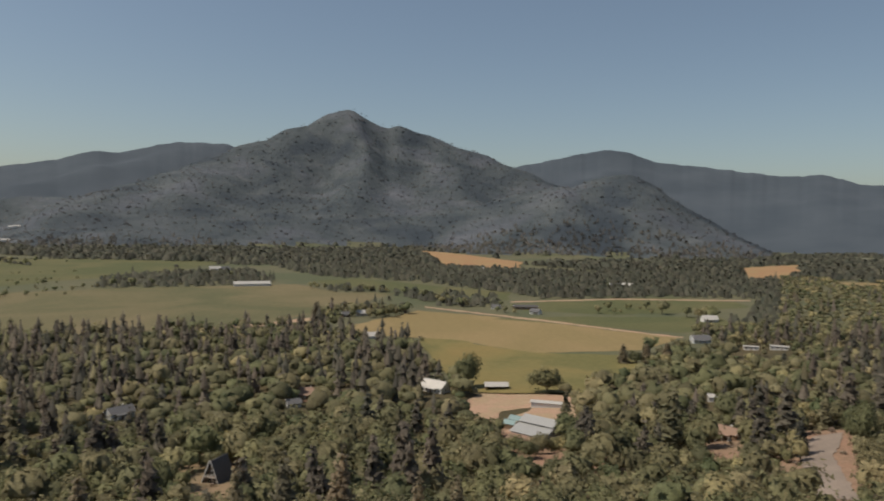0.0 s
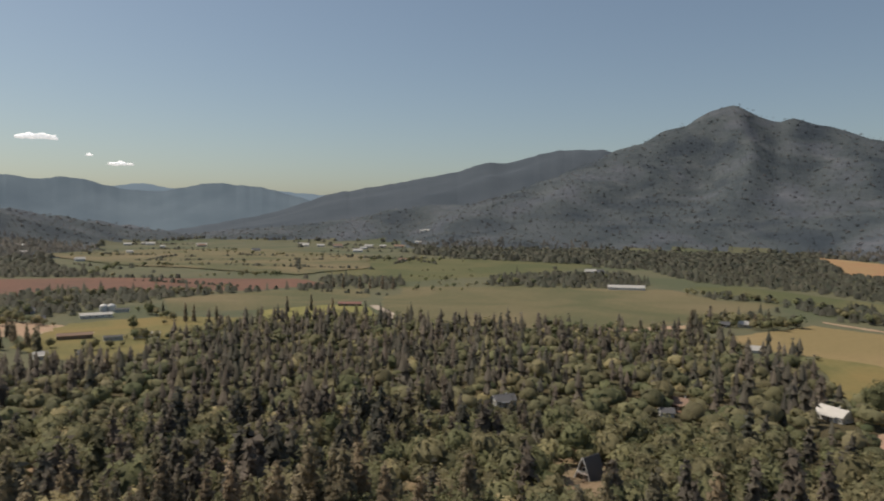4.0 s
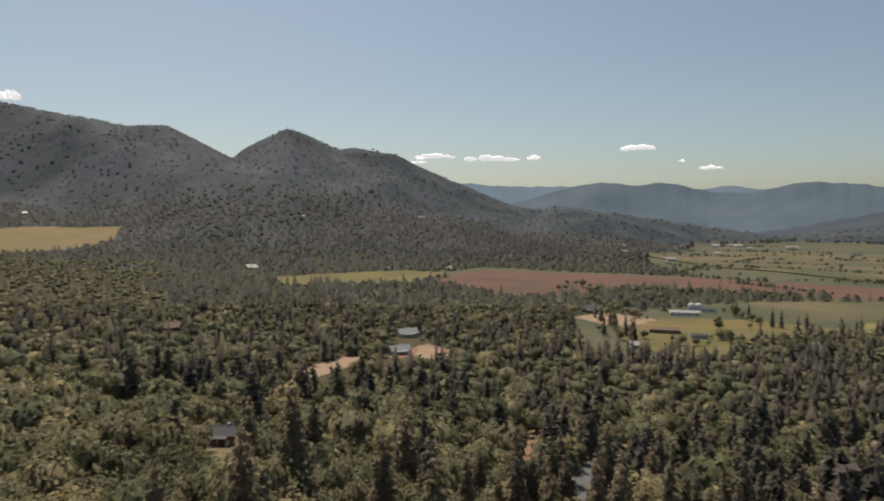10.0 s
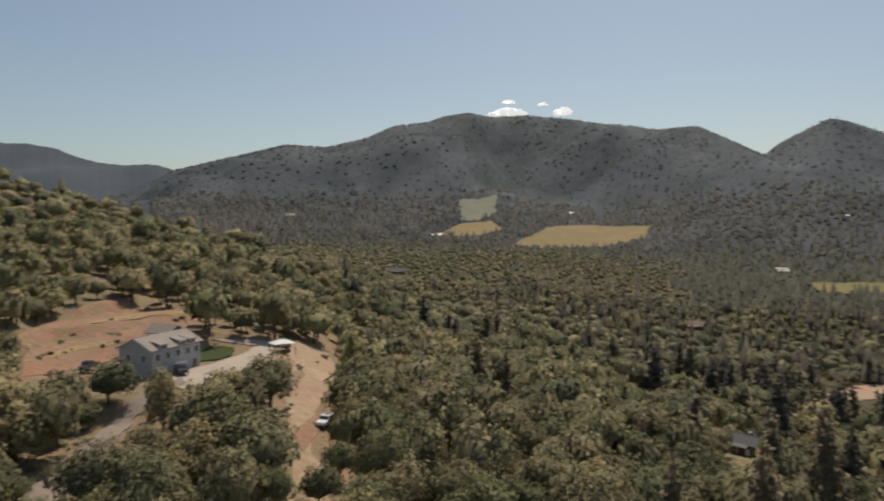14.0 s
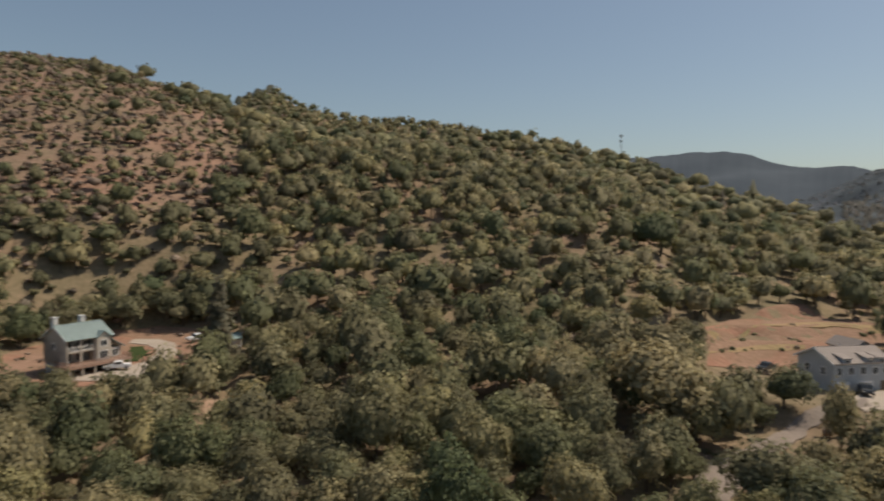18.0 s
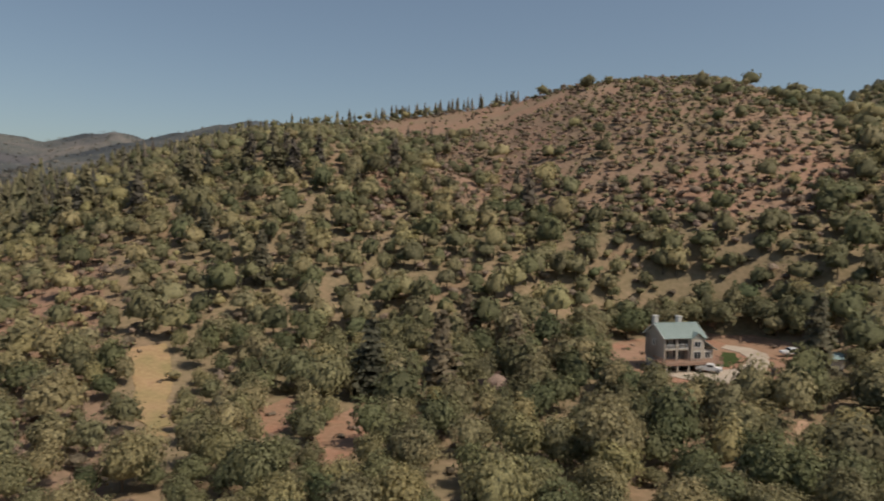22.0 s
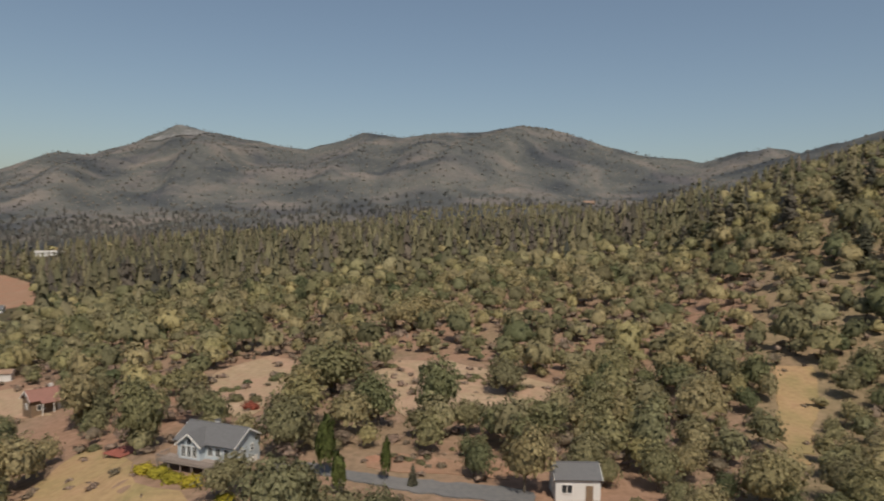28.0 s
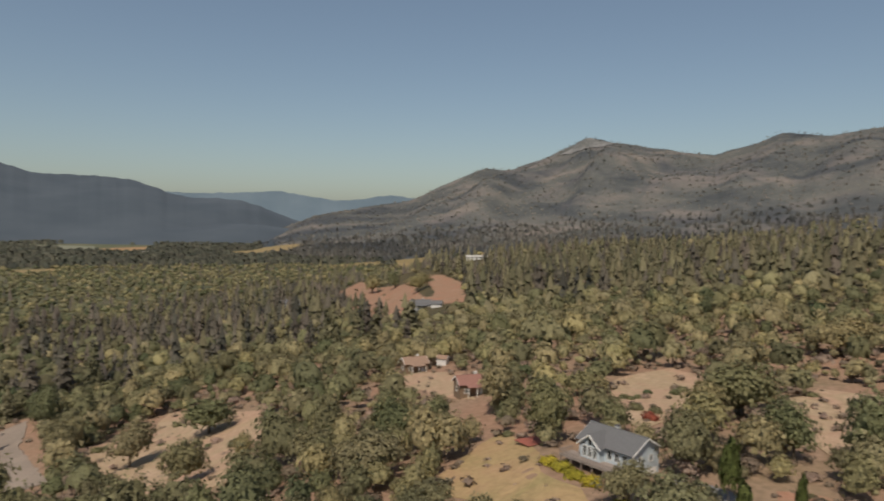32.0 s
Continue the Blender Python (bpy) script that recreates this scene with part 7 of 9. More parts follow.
NAMED.append(("bush_grey", -136.0, -155.4, 1.2, 1.8))
NAMED.append(("bush", -136.1, -146.9, 1.0, 1.7))
NAMED.append(("bush_grey", -133.6, -152.4, 1.2, 2.0))
NAMED.append(("bush", -130.1, -157.4, 0.9, 1.6))
NAMED.append(("bush_grey", -132.5, -150.8, 0.7, 1.1))
NAMED.append(("bush_grey", 108.8, 2.3, 0.5, 0.8))
NAMED.append(("bush", 106.8, -5.3, 0.9, 1.5))
NAMED.append(("bush", 107.9, 0.5, 0.9, 1.6))
NAMED.append(("bush", 107.1, -1.2, 0.8, 1.4))
NAMED.append(("bush", 100.6, -14.3, 0.6, 1.0))
NAMED.append(("bush", 102.4, -13.5, 0.8, 1.3))
NAMED.append(("bush", 101.9, -15.3, 0.6, 0.9))
NAMED.append(("bush", 104.9, -4.3, 0.9, 1.5))
NAMED.append(("bush_grey", 105.8, -5.2, 0.5, 0.8))
NAMED.append(("bush", 104.3, -4.5, 0.8, 1.1))
NAMED.append(("bush", 106.3, -2.3, 0.9, 1.3))
NAMED.append(("bush", 108.2, 0.1, 0.8, 1.3))
NAMED.append(("bush", 101.8, -15.1, 0.8, 1.0))
NAMED.append(("bush_grey", 102.7, -12.0, 0.7, 1.3))
NAMED.append(("bush_grey", 107.2, -3.3, 0.9, 1.5))
NAMED.append(("bush_grey", 103.1, -7.4, 0.9, 1.6))
NAMED.append(("bush", 110.7, -9.5, 0.7, 1.2))
NAMED.append(("bush_grey", 113.1, -4.2, 0.7, 0.9))
NAMED.append(("bush_grey", 107.3, -15.4, 0.6, 1.1))
NAMED.append(("bush", 117.6, 0.7, 0.8, 1.1))
NAMED.append(("bush_grey", 107.1, -15.2, 0.7, 1.3))
NAMED.append(("bush", 107.5, -12.7, 0.9, 1.4))
NAMED.append(("bush", 107.1, -16.2, 0.5, 0.9))
NAMED.append(("bush_grey", 114.0, -2.1, 0.9, 1.3))
NAMED.append(("bush_grey", -117.4, -95.5, 0.8, 1.3))
NAMED.append(("bush", -118.1, -95.5, 0.6, 0.9))
NAMED.append(("bush", -132.5, -102.2, 0.6, 1.0))
NAMED.append(("bush", -111.6, -92.9, 0.6, 0.8))
NAMED.append(("bush_grey", -115.3, -93.7, 0.6, 0.8))
NAMED.append(("bush", -95.9, -80.4, 0.5, 0.8))
NAMED.append(("bush", -93.5, -79.3, 0.7, 1.0))
NAMED.append(("bush_grey", -108.8, -82.9, 0.7, 0.9))
NAMED.append(("bush", -97.5, -81.4, 0.7, 0.9))
NAMED.append(("bush", -94.9, -80.0, 0.8, 1.0))
NAMED.append(("bush", 153.0, 35.5, 1.2, 1.8))
NAMED.append(("bush_grey", 168.3, 29.0, 1.6, 2.1))
NAMED.append(("bush", 155.5, 34.6, 1.3, 1.7))
NAMED.append(("bush", 161.2, 33.6, 1.5, 2.1))
NAMED.append(("bush", 150.0, 38.2, 1.6, 2.0))
NAMED.append(("bush", 153.5, 37.5, 1.4, 2.0))
NAMED.append(("bush", 166.4, 26.3, 1.0, 1.8))
NAMED.append(("bush", 172.4, 22.9, 1.2, 1.6))
NAMED.append(("bush", 163.1, 28.0, 1.7, 2.5))
NAMED.append(("bush", 165.9, 27.4, 1.6, 2.6))
NAMED.append(("bush_grey", 156.0, 33.2, 1.6, 2.0))
NAMED.append(("bush", 155.1, 34.7, 1.1, 1.7))
NAMED.append(("bush", 158.0, -18.7, 1.8, 2.3))
NAMED.append(("bush_grey", 158.1, -17.0, 1.7, 2.1))
NAMED.append(("bush_grey", 149.6, -24.8, 1.7, 2.9))
NAMED.append(("bush", 147.9, -26.9, 1.6, 2.5))
NAMED.append(("bush", 170.2, 0.4, 1.7, 2.2))
NAMED.append(("bush", 165.1, -9.5, 1.6, 2.3))
NAMED.append(("bush", 156.6, -20.3, 0.8, 1.2))
NAMED.append(("bush", 155.1, -17.5, 1.4, 2.0))
NAMED.append(("bush", 167.5, -7.2, 0.9, 1.4))
NAMED.append(("bush", 158.3, -13.4, 1.5, 2.0))
NAMED.append(("bush", 155.2, -17.2, 0.8, 1.3))
NAMED.append(("bush", 152.5, -20.3, 1.1, 1.9))
NAMED.append(("bush_grey", 166.2, -9.0, 1.1, 1.5))
NAMED.append(("bush", 157.6, -14.5, 1.8, 2.3))
NAMED.append(("bush_grey", 151.3, -26.1, 1.1, 1.8))
NAMED.append(("bush_grey", 150.9, -21.9, 1.8, 3.0))
NAMED.append(("bush_grey", 133.0, 148.4, 1.3, 2.4))
NAMED.append(("bush", 134.2, 154.2, 1.5, 2.6))
NAMED.append(("bush", 127.7, 127.6, 1.7, 2.9))
NAMED.append(("bush", 132.2, 146.2, 1.6, 2.5))
NAMED.append(("bush", 131.2, 154.8, 1.4, 2.4))
NAMED.append(("bush", 129.4, 181.6, 1.3, 2.3))
NAMED.append(("bush", 125.8, 127.2, 1.6, 2.9))
NAMED.append(("bush_grey", 133.6, 178.1, 1.6, 2.1))
NAMED.append(("bush_grey", 132.0, 138.8, 1.8, 2.5))
NAMED.append(("bush", 129.7, 140.2, 1.4, 2.0))
NAMED.append(("bush", 126.3, 180.4, 2.0, 3.3))
NAMED.append(("bush", 135.2, 164.7, 1.2, 1.5))
NAMED.append(("bush", 151.9, 191.5, 1.9, 2.9))
NAMED.append(("bush", 155.7, 168.7, 1.8, 2.8))
NAMED.append(("bush_grey", 154.2, 166.2, 1.1, 1.5))
NAMED.append(("bush", 150.3, 158.9, 1.1, 1.8))
NAMED.append(("bush_grey", 153.7, 168.3, 1.4, 2.1))
NAMED.append(("bush", 151.9, 177.7, 2.0, 2.5))
NAMED.append(("bush", 152.3, 164.4, 1.2, 1.8))
NAMED.append(("bush", 154.1, 199.0, 2.1, 3.6))
NAMED.append(("bush_grey", -56.9, -92.3, 0.5, 0.9))
NAMED.append(("bush", -57.5, -91.3, 0.7, 0.8))
NAMED.append(("bush", -56.7, -92.2, 0.9, 1.5))
NAMED.append(("bush", -64.6, -91.4, 0.5, 0.8))
NAMED.append(("bush_grey", -55.9, -90.7, 0.5, 0.7))
NAMED.append(("bush", -66.3, -94.1, 0.9, 1.3))
NAMED.append(("bush", -61.4, -92.3, 0.7, 0.9))
NAMED.append(("bush", 61.1, -159.6, 0.9, 1.2))
NAMED.append(("bush_grey", 61.8, -158.7, 0.6, 0.8))
NAMED.append(("bush_grey", 56.1, -150.6, 0.6, 0.7))
NAMED.append(("bush_grey", 62.2, -159.2, 0.7, 1.0))
NAMED.append(("oak", -85.9, -83.2, 4.0, 7.5))
NAMED.append(("oak", -71.9, -74.3, 6.2, 9.7))
NAMED.append(("oak", -70.4, -63.1, 6.1, 9.4))
NAMED.append(("oak", -63.4, -70.9, 4.5, 8.2))
NAMED.append(("oak", -53.0, -73.6, 5.5, 9.1))
NAMED.append(("oak", -124.4, -86.5, 5.1, 7.8))
NAMED.append(("oak", -99.0, -69.5, 4.4, 7.7))
NAMED.append(("oak", -99.7, -62.3, 4.5, 8.0))
NAMED.append(("oak", -71.6, -55.3, 2.8, 4.8))
NAMED.append(("oak", -65.4, -102.0, 4.6, 7.1))
NAMED.append(("oak", -54.8, -102.6, 9.8, 12.7))
NAMED.append(("oak", 43.3, -123.0, 4.4, 6.3))
NAMED.append(("oak", 35.6, -124.6, 4.6, 4.7))
NAMED.append(("oak", 19.8, -135.5, 4.6, 5.8))
NAMED.append(("oak", 49.1, -123.5, 4.4, 6.4))
NAMED.append(("oak", 29.6, -124.0, 3.8, 3.9))
NAMED.append(("oak", 58.1, -133.3, 4.2, 7.0))
NAMED.append(("oak", 118.6, -12.9, 3.5, 6.1))
NAMED.append(("oak", 112.0, -24.4, 4.4, 7.8))
NAMED.append(("oak", 116.9, -34.3, 4.6, 8.2))
NAMED.append(("oak", 144.4, -23.9, 4.9, 7.3))
NAMED.append(("oak", 119.0, 67.2, 4.1, 9.3))
NAMED.append(("oak", 115.2, 72.8, 4.7, 10.5))
NAMED.append(("oak", 94.4, 66.3, 5.5, 9.0))
NAMED.append(("oak", 141.6, 61.3, 5.2, 10.4))
NAMED.append(("oak", 698.1, 476.1, 13.8, 20.6))
NAMED.append(("oak", 535.2, 316.4, 10.1, 17.2))
NAMED.append(("oak", 667.7, 424.5, 9.7, 16.7))
NAMED.append(("oak", 105.9, 121.0, 4.9, 9.7))
NAMED.append(("oak", 119.0, 157.1, 5.9, 11.8))
NAMED.append(("bush", 106.6, 148.9, 3.9, 4.7))
NAMED.append(("bush", 130.2, 192.2, 5.9, 6.7))
NAMED.append(("bush", 135.5, 172.5, 2.8, 4.8))
NAMED.append(("bush", 110.0, 129.5, 2.2, 3.5))
NAMED.append(("bush", 114.0, 173.2, 5.3, 7.1))
NAMED.append(("bush_yellow", 103.0, 36.6, 1.9, 2.3))
NAMED.append(("bush_yellow", 101.6, 34.0, 2.0, 2.4))
NAMED.append(("bush_yellow", 99.4, 31.0, 2.0, 2.3))
NAMED.append(("bush_yellow", 97.8, 28.2, 1.9, 2.5))
NAMED.append(("bush_yellow", 92.3, 22.2, 1.7, 1.7))
NAMED.append(("bush", 120.7, 51.1, 1.3, 2.4))
NAMED.append(("oak", 62.2, 397.5, 9.7, 13.4))
NAMED.append(("oak", 17.3, 413.9, 7.9, 20.7))
NAMED.append(("conifer", 131.9, 497.0, 5.5, 15.3))
NAMED.append(("conifer", 150.4, 502.0, 5.2, 14.7))
NAMED.append(("oak", 141.5, 497.9, 5.6, 9.4))
NAMED.append(("conifer", 167.1, 509.4, 5.7, 14.1))
NAMED.append(("oak", 215.2, -4.7, 7.9, 10.6))
NAMED.append(("bush_red", 136.3, 27.8, 2.0, 2.6))
NAMED.append(("bush", 143.5, 32.0, 1.7, 3.0))
NAMED.append(("bush", 142.5, 28.0, 1.7, 2.7))
NAMED.append(("oak", 60.0, -182.5, 5.6, 8.4))
NAMED.append(("oak", 66.5, -172.0, 4.6, 7.6))
NAMED.append(("oak", 70.0, -160.0, 4.4, 7.0))
NAMED.append(("oak", 55.0, -189.0, 5.0, 8.0))
NAMED.append(("oak", 38.6, -193.6, 6.2, 8.4))
NAMED.append(("oak", 28.5, -190.0, 5.0, 7.4))
NAMED.append(("oak", 49.5, -190.5, 5.4, 8.0))
NAMED.append(("conifer", 20.7, -156.0, 4.5, 19.4))
NAMED.append(("oak", -153.4, -151.7, 6.2, 10.6))
NAMED.append(("oak", -145.6, -126.8, 4.0, 9.5))
NAMED.append(("oak", -92.0, -81.0, 5.7, 9.2))
NAMED.append(("oak", -76.6, -102.5, 4.3, 6.4))
NAMED.append(("oak", -73.8, -86.2, 3.3, 10.5))
NAMED.append(("conifer", -124.1, 688.2, 6.3, 19.5))
NAMED.append(("oak", 205.9, -441.9, 8.0, 8.8))
NAMED.append(("oak", 141.4, 152.4, 7.9, 10.5))
NAMED.append(("oak", 112.0, 110.3, 2.7, 7.4))
NAMED.append(("oak", 108.9, 100.1, 2.9, 5.7))
NAMED.append(("oak", 102.6, 83.7, 4.6, 6.8))
NAMED.append(("bare", 215.2, 119.8, 4.1, 16.3))
NAMED.append(("bare", 210.7, 120.7, 3.5, 14.1))
NAMED.append(("oak", 116.8, 182.4, 5.5, 11.0))
NAMED.append(("oak", 136.3, 223.3, 5.5, 15.4))

# ---- trees ----
def leaf_cards(rng, centres, normals, size, stretch=1.0):
    """One ragged triangle for each leaf clump, roughly facing its normal, with soft normals that follow the crown."""
    n = len(centres)
    soft = normals / np.linalg.norm(normals, axis=1)[:, None] + rng.normal(0, 0.3, (n, 3))
    nrm = normals + rng.normal(0, 0.45, (n, 3))
    nrm /= np.linalg.norm(nrm, axis=1)[:, None]
    ref = rng.normal(0, 1, (n, 3))
    u = np.cross(nrm, ref)
    u /= np.linalg.norm(u, axis=1)[:, None]
    v = np.cross(nrm, u)
    s = size * rng.uniform(0.65, 1.35, (n, 1))
    verts = np.empty((n, 3, 3))
    for k, a in enumerate((0.0, 2.1, 4.2)):
        j = a + rng.uniform(-0.35, 0.35, (n, 1))
        verts[:, k] = centres + (u * np.cos(j) * stretch + v * np.sin(j)) * s + nrm * rng.uniform(-0.2, 0.2, (n, 1)) * s
    return verts.reshape(-1, 3), np.arange(3 * n).reshape(-1, 3), np.repeat(soft, 3, axis=0)


def ball(level, half=False):
    """Unit ball of 20, 80 or 320 faces; half leaves out the faces that look down."""
    bm = bmesh.new()
    bmesh.ops.create_icosphere(bm, subdivisions=level, radius=1)
    if half:
        bmesh.ops.delete(bm, geom=[f for f in bm.faces if f.calc_center_median().z < -0.42], context="FACES")
    bm.verts.index_update()
    out = np.array([v.co[:] for v in bm.verts]), np.array([[v.index for v in f.verts] for f in bm.faces])
    bm.free()
    return out


BALL, BALL_HALF, BALL_LOW = ball(2), ball(2, True), ball(1)


def oak_crown(rng, cards, size, lobes=12, tall=0.66, core=None, rough=1.0, inner=0.78):
    """Unit crown (1 m radius, standing from z = 0.2 to about 1.5): a dome of rounded boughs, each a soft bulge covered with leaf clumps."""
    k = np.arange(lobes) + 0.5
    up = 1 - 1.4 * k / lobes
    turn = k * 2.39996 + rng.uniform(0, 6.283)
    side = np.sqrt(np.clip(1 - up ** 2, 0, 1))
    bough = np.stack([np.cos(turn) * side, np.sin(turn) * side, up], -1) + rng.normal(0, 0.16, (lobes, 3))
    bough /= np.linalg.norm(bough, axis=1)[:, None]
    reach = rng.uniform(0.4, 1.3, lobes)
    lean = rng.normal(0, 0.17, 2)
    wide = rng.uniform(0.76, 1.3)
    narrow = 3.2 * lobes / 12 + 2.6

    def surface(d, inward, outward):
        """Distance of the leaves along directions d, and the outward normals there."""
        near = d @ bough.T
        bulge = np.exp((near - 1) * narrow * 2.2)
        best = (bulge * reach).argmax(1)
        r = 0.67 + 0.31 * rough * (bulge * reach).max(1) + rng.uniform(-inward, outward, len(d))
        p = d * r[:, None] * np.array([wide, 1 / wide, tall / 0.66 * 0.74])
        p[:, :2] += lean * (p[:, 2:] + 0.5)
        n = (d - bough[best] * 0.62) * 0.85 + d * 0.7 + np.array([0, 0, 0.45])
        return p + np.array([0, 0, 0.8]), n

    dirs = rng.normal(0, 1, (cards, 3))
    dirs[:, 2] = np.where(dirs[:, 2] < -0.5, -dirs[:, 2], dirs[:, 2])
    dirs /= np.linalg.norm(dirs, axis=1)[:, None]
    pts, nrm = surface(dirs, 0.2, 0.08)
    v, f, n = leaf_cards(rng, pts, nrm, size)
    if core:
        bv, bf = core
        cv, cn = surface(bv / np.linalg.norm(bv, axis=1)[:, None], 0.07, 0.05)
        cv = (cv - np.array([0, 0, 0.8])) * inner + np.array([0, 0, 0.8])
        v, f, n = np.concatenate([v, cv]), np.concatenate([f, bf + len(v)]), np.concatenate([n, cn])
    return v, f, n


def conifer_crown(rng, cards, size, lean=0.0, tiers=3):
    """Unit conifer (height 1 from z = 0.06): drooping boughs in uneven whorls, narrower to the tip, round a needle mass."""
    h = 1 - np.sqrt(rng.uniform(0, 1, cards)) * 0.9
    whorl = np.round(h * 13) / 13 + rng.normal(0, 0.014, cards)
    a = rng.uniform(0, 6.283, cards)
    phase = rng.uniform(0, 6.283, 4)
    gap = 0.8 + 0.14 * np.sin(a * 3 + np.floor(h * 7) * 2.1) + 0.16 * np.sin(h * 17 + phase[0]) * np.sin(a + phase[1])
    r = 0.215 * (1 - h) ** 0.8 * gap * rng.uniform(0.62, 1.06, cards) + 0.008
    pts = np.stack([np.cos(a) * r + lean * whorl ** 2, np.sin(a) * r, whorl - r * 0.25], -1)
    nrm = np.stack([np.cos(a) * 0.9, np.sin(a) * 0.9, np.full(cards, 0.8)], -1)
    v, f, n = leaf_cards(rng, pts, nrm, size, 1.3)
    for k in range(tiers):
        z0, z1 = 0.08 + 0.84 * k / tiers, 0.08 + 0.84 * (k + 1.7) / (tiers + 0.7)
        w = 0.135 * (1 - z0) ** 0.85
        ang = np.arange(8) * 0.7854 + k
        rim = np.stack([np.cos(ang) * w, np.sin(ang) * w, np.full(8, z0)], -1) * (1 + np.where(np.arange(8) % 2, 0.2, -0.22)[:, None] + rng.uniform(-0.1, 0.1, (8, 1)))
        rim[:, 2] = z0 + rng.uniform(-0.02, 0.02, 8)
        cv = np.concatenate([rim, [[lean * z1 ** 2, 0, min(z1, 0.99)]]])
        cn = np.concatenate([np.stack([np.cos(ang) * 0.9, np.sin(ang) * 0.9, np.full(8, 0.8)], -1), [[0, 0, 1.0]]])
        cf = np.array([(i, (i + 1) % 8, 8) for i in range(8)]) + len(v)
        v, f, n = np.concatenate([v, cv]), np.concatenate([f, cf]), np.concatenate([n, cn])
    return v, f, n


def stamp(rng, templates, x, y, z, width, height, tone, tilt=None):
    """Copies of unit templates, each turned and scaled, joined into one pair of arrays."""
    allv, allf, allt, base = [], [], [], 0
    pick = rng.randint(0, len(templates), len(x))
    alln = []
    for k, (tv, tf, tn) in enumerate(templates):
        s = np.where(pick == k)[0]
        if not len(s):
            continue
        a = rng.uniform(0, 6.283, len(s))
        ca, sa = np.cos(a)[:, None], np.sin(a)[:, None]
        vx = (tv[None, :, 0] * ca - tv[None, :, 1] * sa) * width[s][:, None] + x[s][:, None]
        vy = (tv[None, :, 0] * sa + tv[None, :, 1] * ca) * width[s][:, None] + y[s][:, None]
        vz = tv[None, :, 2] * height[s][:, None] + z[s][:, None]
        n = tv.shape[0]
        allv.append(np.stack([vx, vy, vz], -1).reshape(-1, 3))
        allf.append((tf[None] + (np.arange(len(s)) * n)[:, None, None] + base).reshape(-1, 3))
        allt.append(np.repeat(tone[s], n))
        turned = np.stack([tn[None, :, 0] * ca - tn[None, :, 1] * sa, tn[None, :, 0] * sa + tn[None, :, 1] * ca, np.broadcast_to(tn[None, :, 2], (len(s), n))], -1)
        if tilt is not None:
            turned = turned + tilt[s][:, None, :]
        alln.append(turned.reshape(-1, 3))
        base += n * len(s)
    return np.concatenate(allv), np.concatenate(allf), np.concatenate(allt), np.concatenate(alln)


def low_crown(rng, sides=5, round_top=True):
    """A far crown of a few faces with an uneven outline, softly shaded from above."""
    a = np.arange(sides) * 6.283 / sides + rng.uniform(-0.3, 0.3, sides)
    if round_top:
        r1 = rng.uniform(0.75, 1.1, sides)
        v = [(math.cos(t) * q, math.sin(t) * q, rng.uniform(0.1, 0.3)) for t, q in zip(a, r1)] + [(math.cos(t + 0.5) * q * 0.55, math.sin(t + 0.5) * q * 0.55, rng.uniform(0.9, 1.2)) for t, q in zip(a[::2], r1[::2])]
        m = len(v) - sides
        f = [(i, (i + 1) % sides, sides + min(i // 2, m - 1)) for i in range(sides)] + [(sides, sides + 1, sides + 2)]
        f += [(2, sides + 1, sides), (4, sides + 2, sides + 1)] if m > 2 else []
    else:
        r1 = rng.uniform(0.14, 0.22, sides)
        v = [(math.cos(t) * q, math.sin(t) * q, rng.uniform(0.0, 0.15)) for t, q in zip(a, r1)] + [(0, 0, 1)]
        f = [(i, (i + 1) % sides, sides) for i in range(sides)]
    v = np.array(v)
    n = v * np.array([0.9, 0.9, 0]) + np.array([0, 0, 0.6])
    return v, np.array(f), n


def scatter(rng, r0, r1, spacing):
    """Points about spacing apart, none in rows, between two distances."""
    n = int(r1 / spacing) + 1
    gx, gy = np.meshgrid(np.arange(-n, n + 1), np.arange(-n, n + 1))
    x = (gx + 0.5 * (gy % 2) + rng.uniform(-0.42, 0.42, gx.shape)).ravel() * spacing
    y = (gy + rng.uniform(-0.42, 0.42, gx.shape)).ravel() * spacing
    r = np.hypot(x, y)
    k = (r >= r0) & (r < r1)
    return x[k], y[k]


def cleared_ground(x, y):
    out = np.zeros(x.shape, bool)
    for c in CLEAR:
        a = np.array(c)
        near = (x > a[:, 0].min()) & (x < a[:, 0].max()) & (y > a[:, 1].min()) & (y < a[:, 1].max())
        if near.any():
            out[near] |= inside(x[near], y[near], c)
    return out


def oak_width(rng, x, y):
    """Crown radii by bearing, sized to fit the camera's view: broad oaks on the valley side, smaller ones on the dry
    hill.
    """
    b = np.degrees(np.arctan2(-x, y)) % 360
    broad = np.interp(b, [0, 90, 130, 180, 250, 320, 345, 360], [1.3, 1.2, 1.05, 1.0, 0.88, 0.95, 1.25, 1.3])
    return rng.triangular(1.2, 2.6, 5.6, x.shape) * broad


def conifer_height(rng, n):
    return 10 + 17 * rng.beta(1.5, 2.0, n)


def paved(x, y):
    """Indices of points on drives, roads, lawns and beside houses."""
    hit_ids = np.zeros(x.shape, bool)
    for c in PAVED:
        hit_ids |= inside(x, y, c)
    return np.where(hit_ids)[0]


def nearest_seen(b):
    """Where the wood begins that the camera has in view, by bearing; nearer in stands only scrub."""
    return np.interp(b, [0, 40, 70, 95, 115, 135, 290, 305, 325, 345, 360], [125, 130, 105, 90, 80, 77, 77, 84, 98, 116, 125])


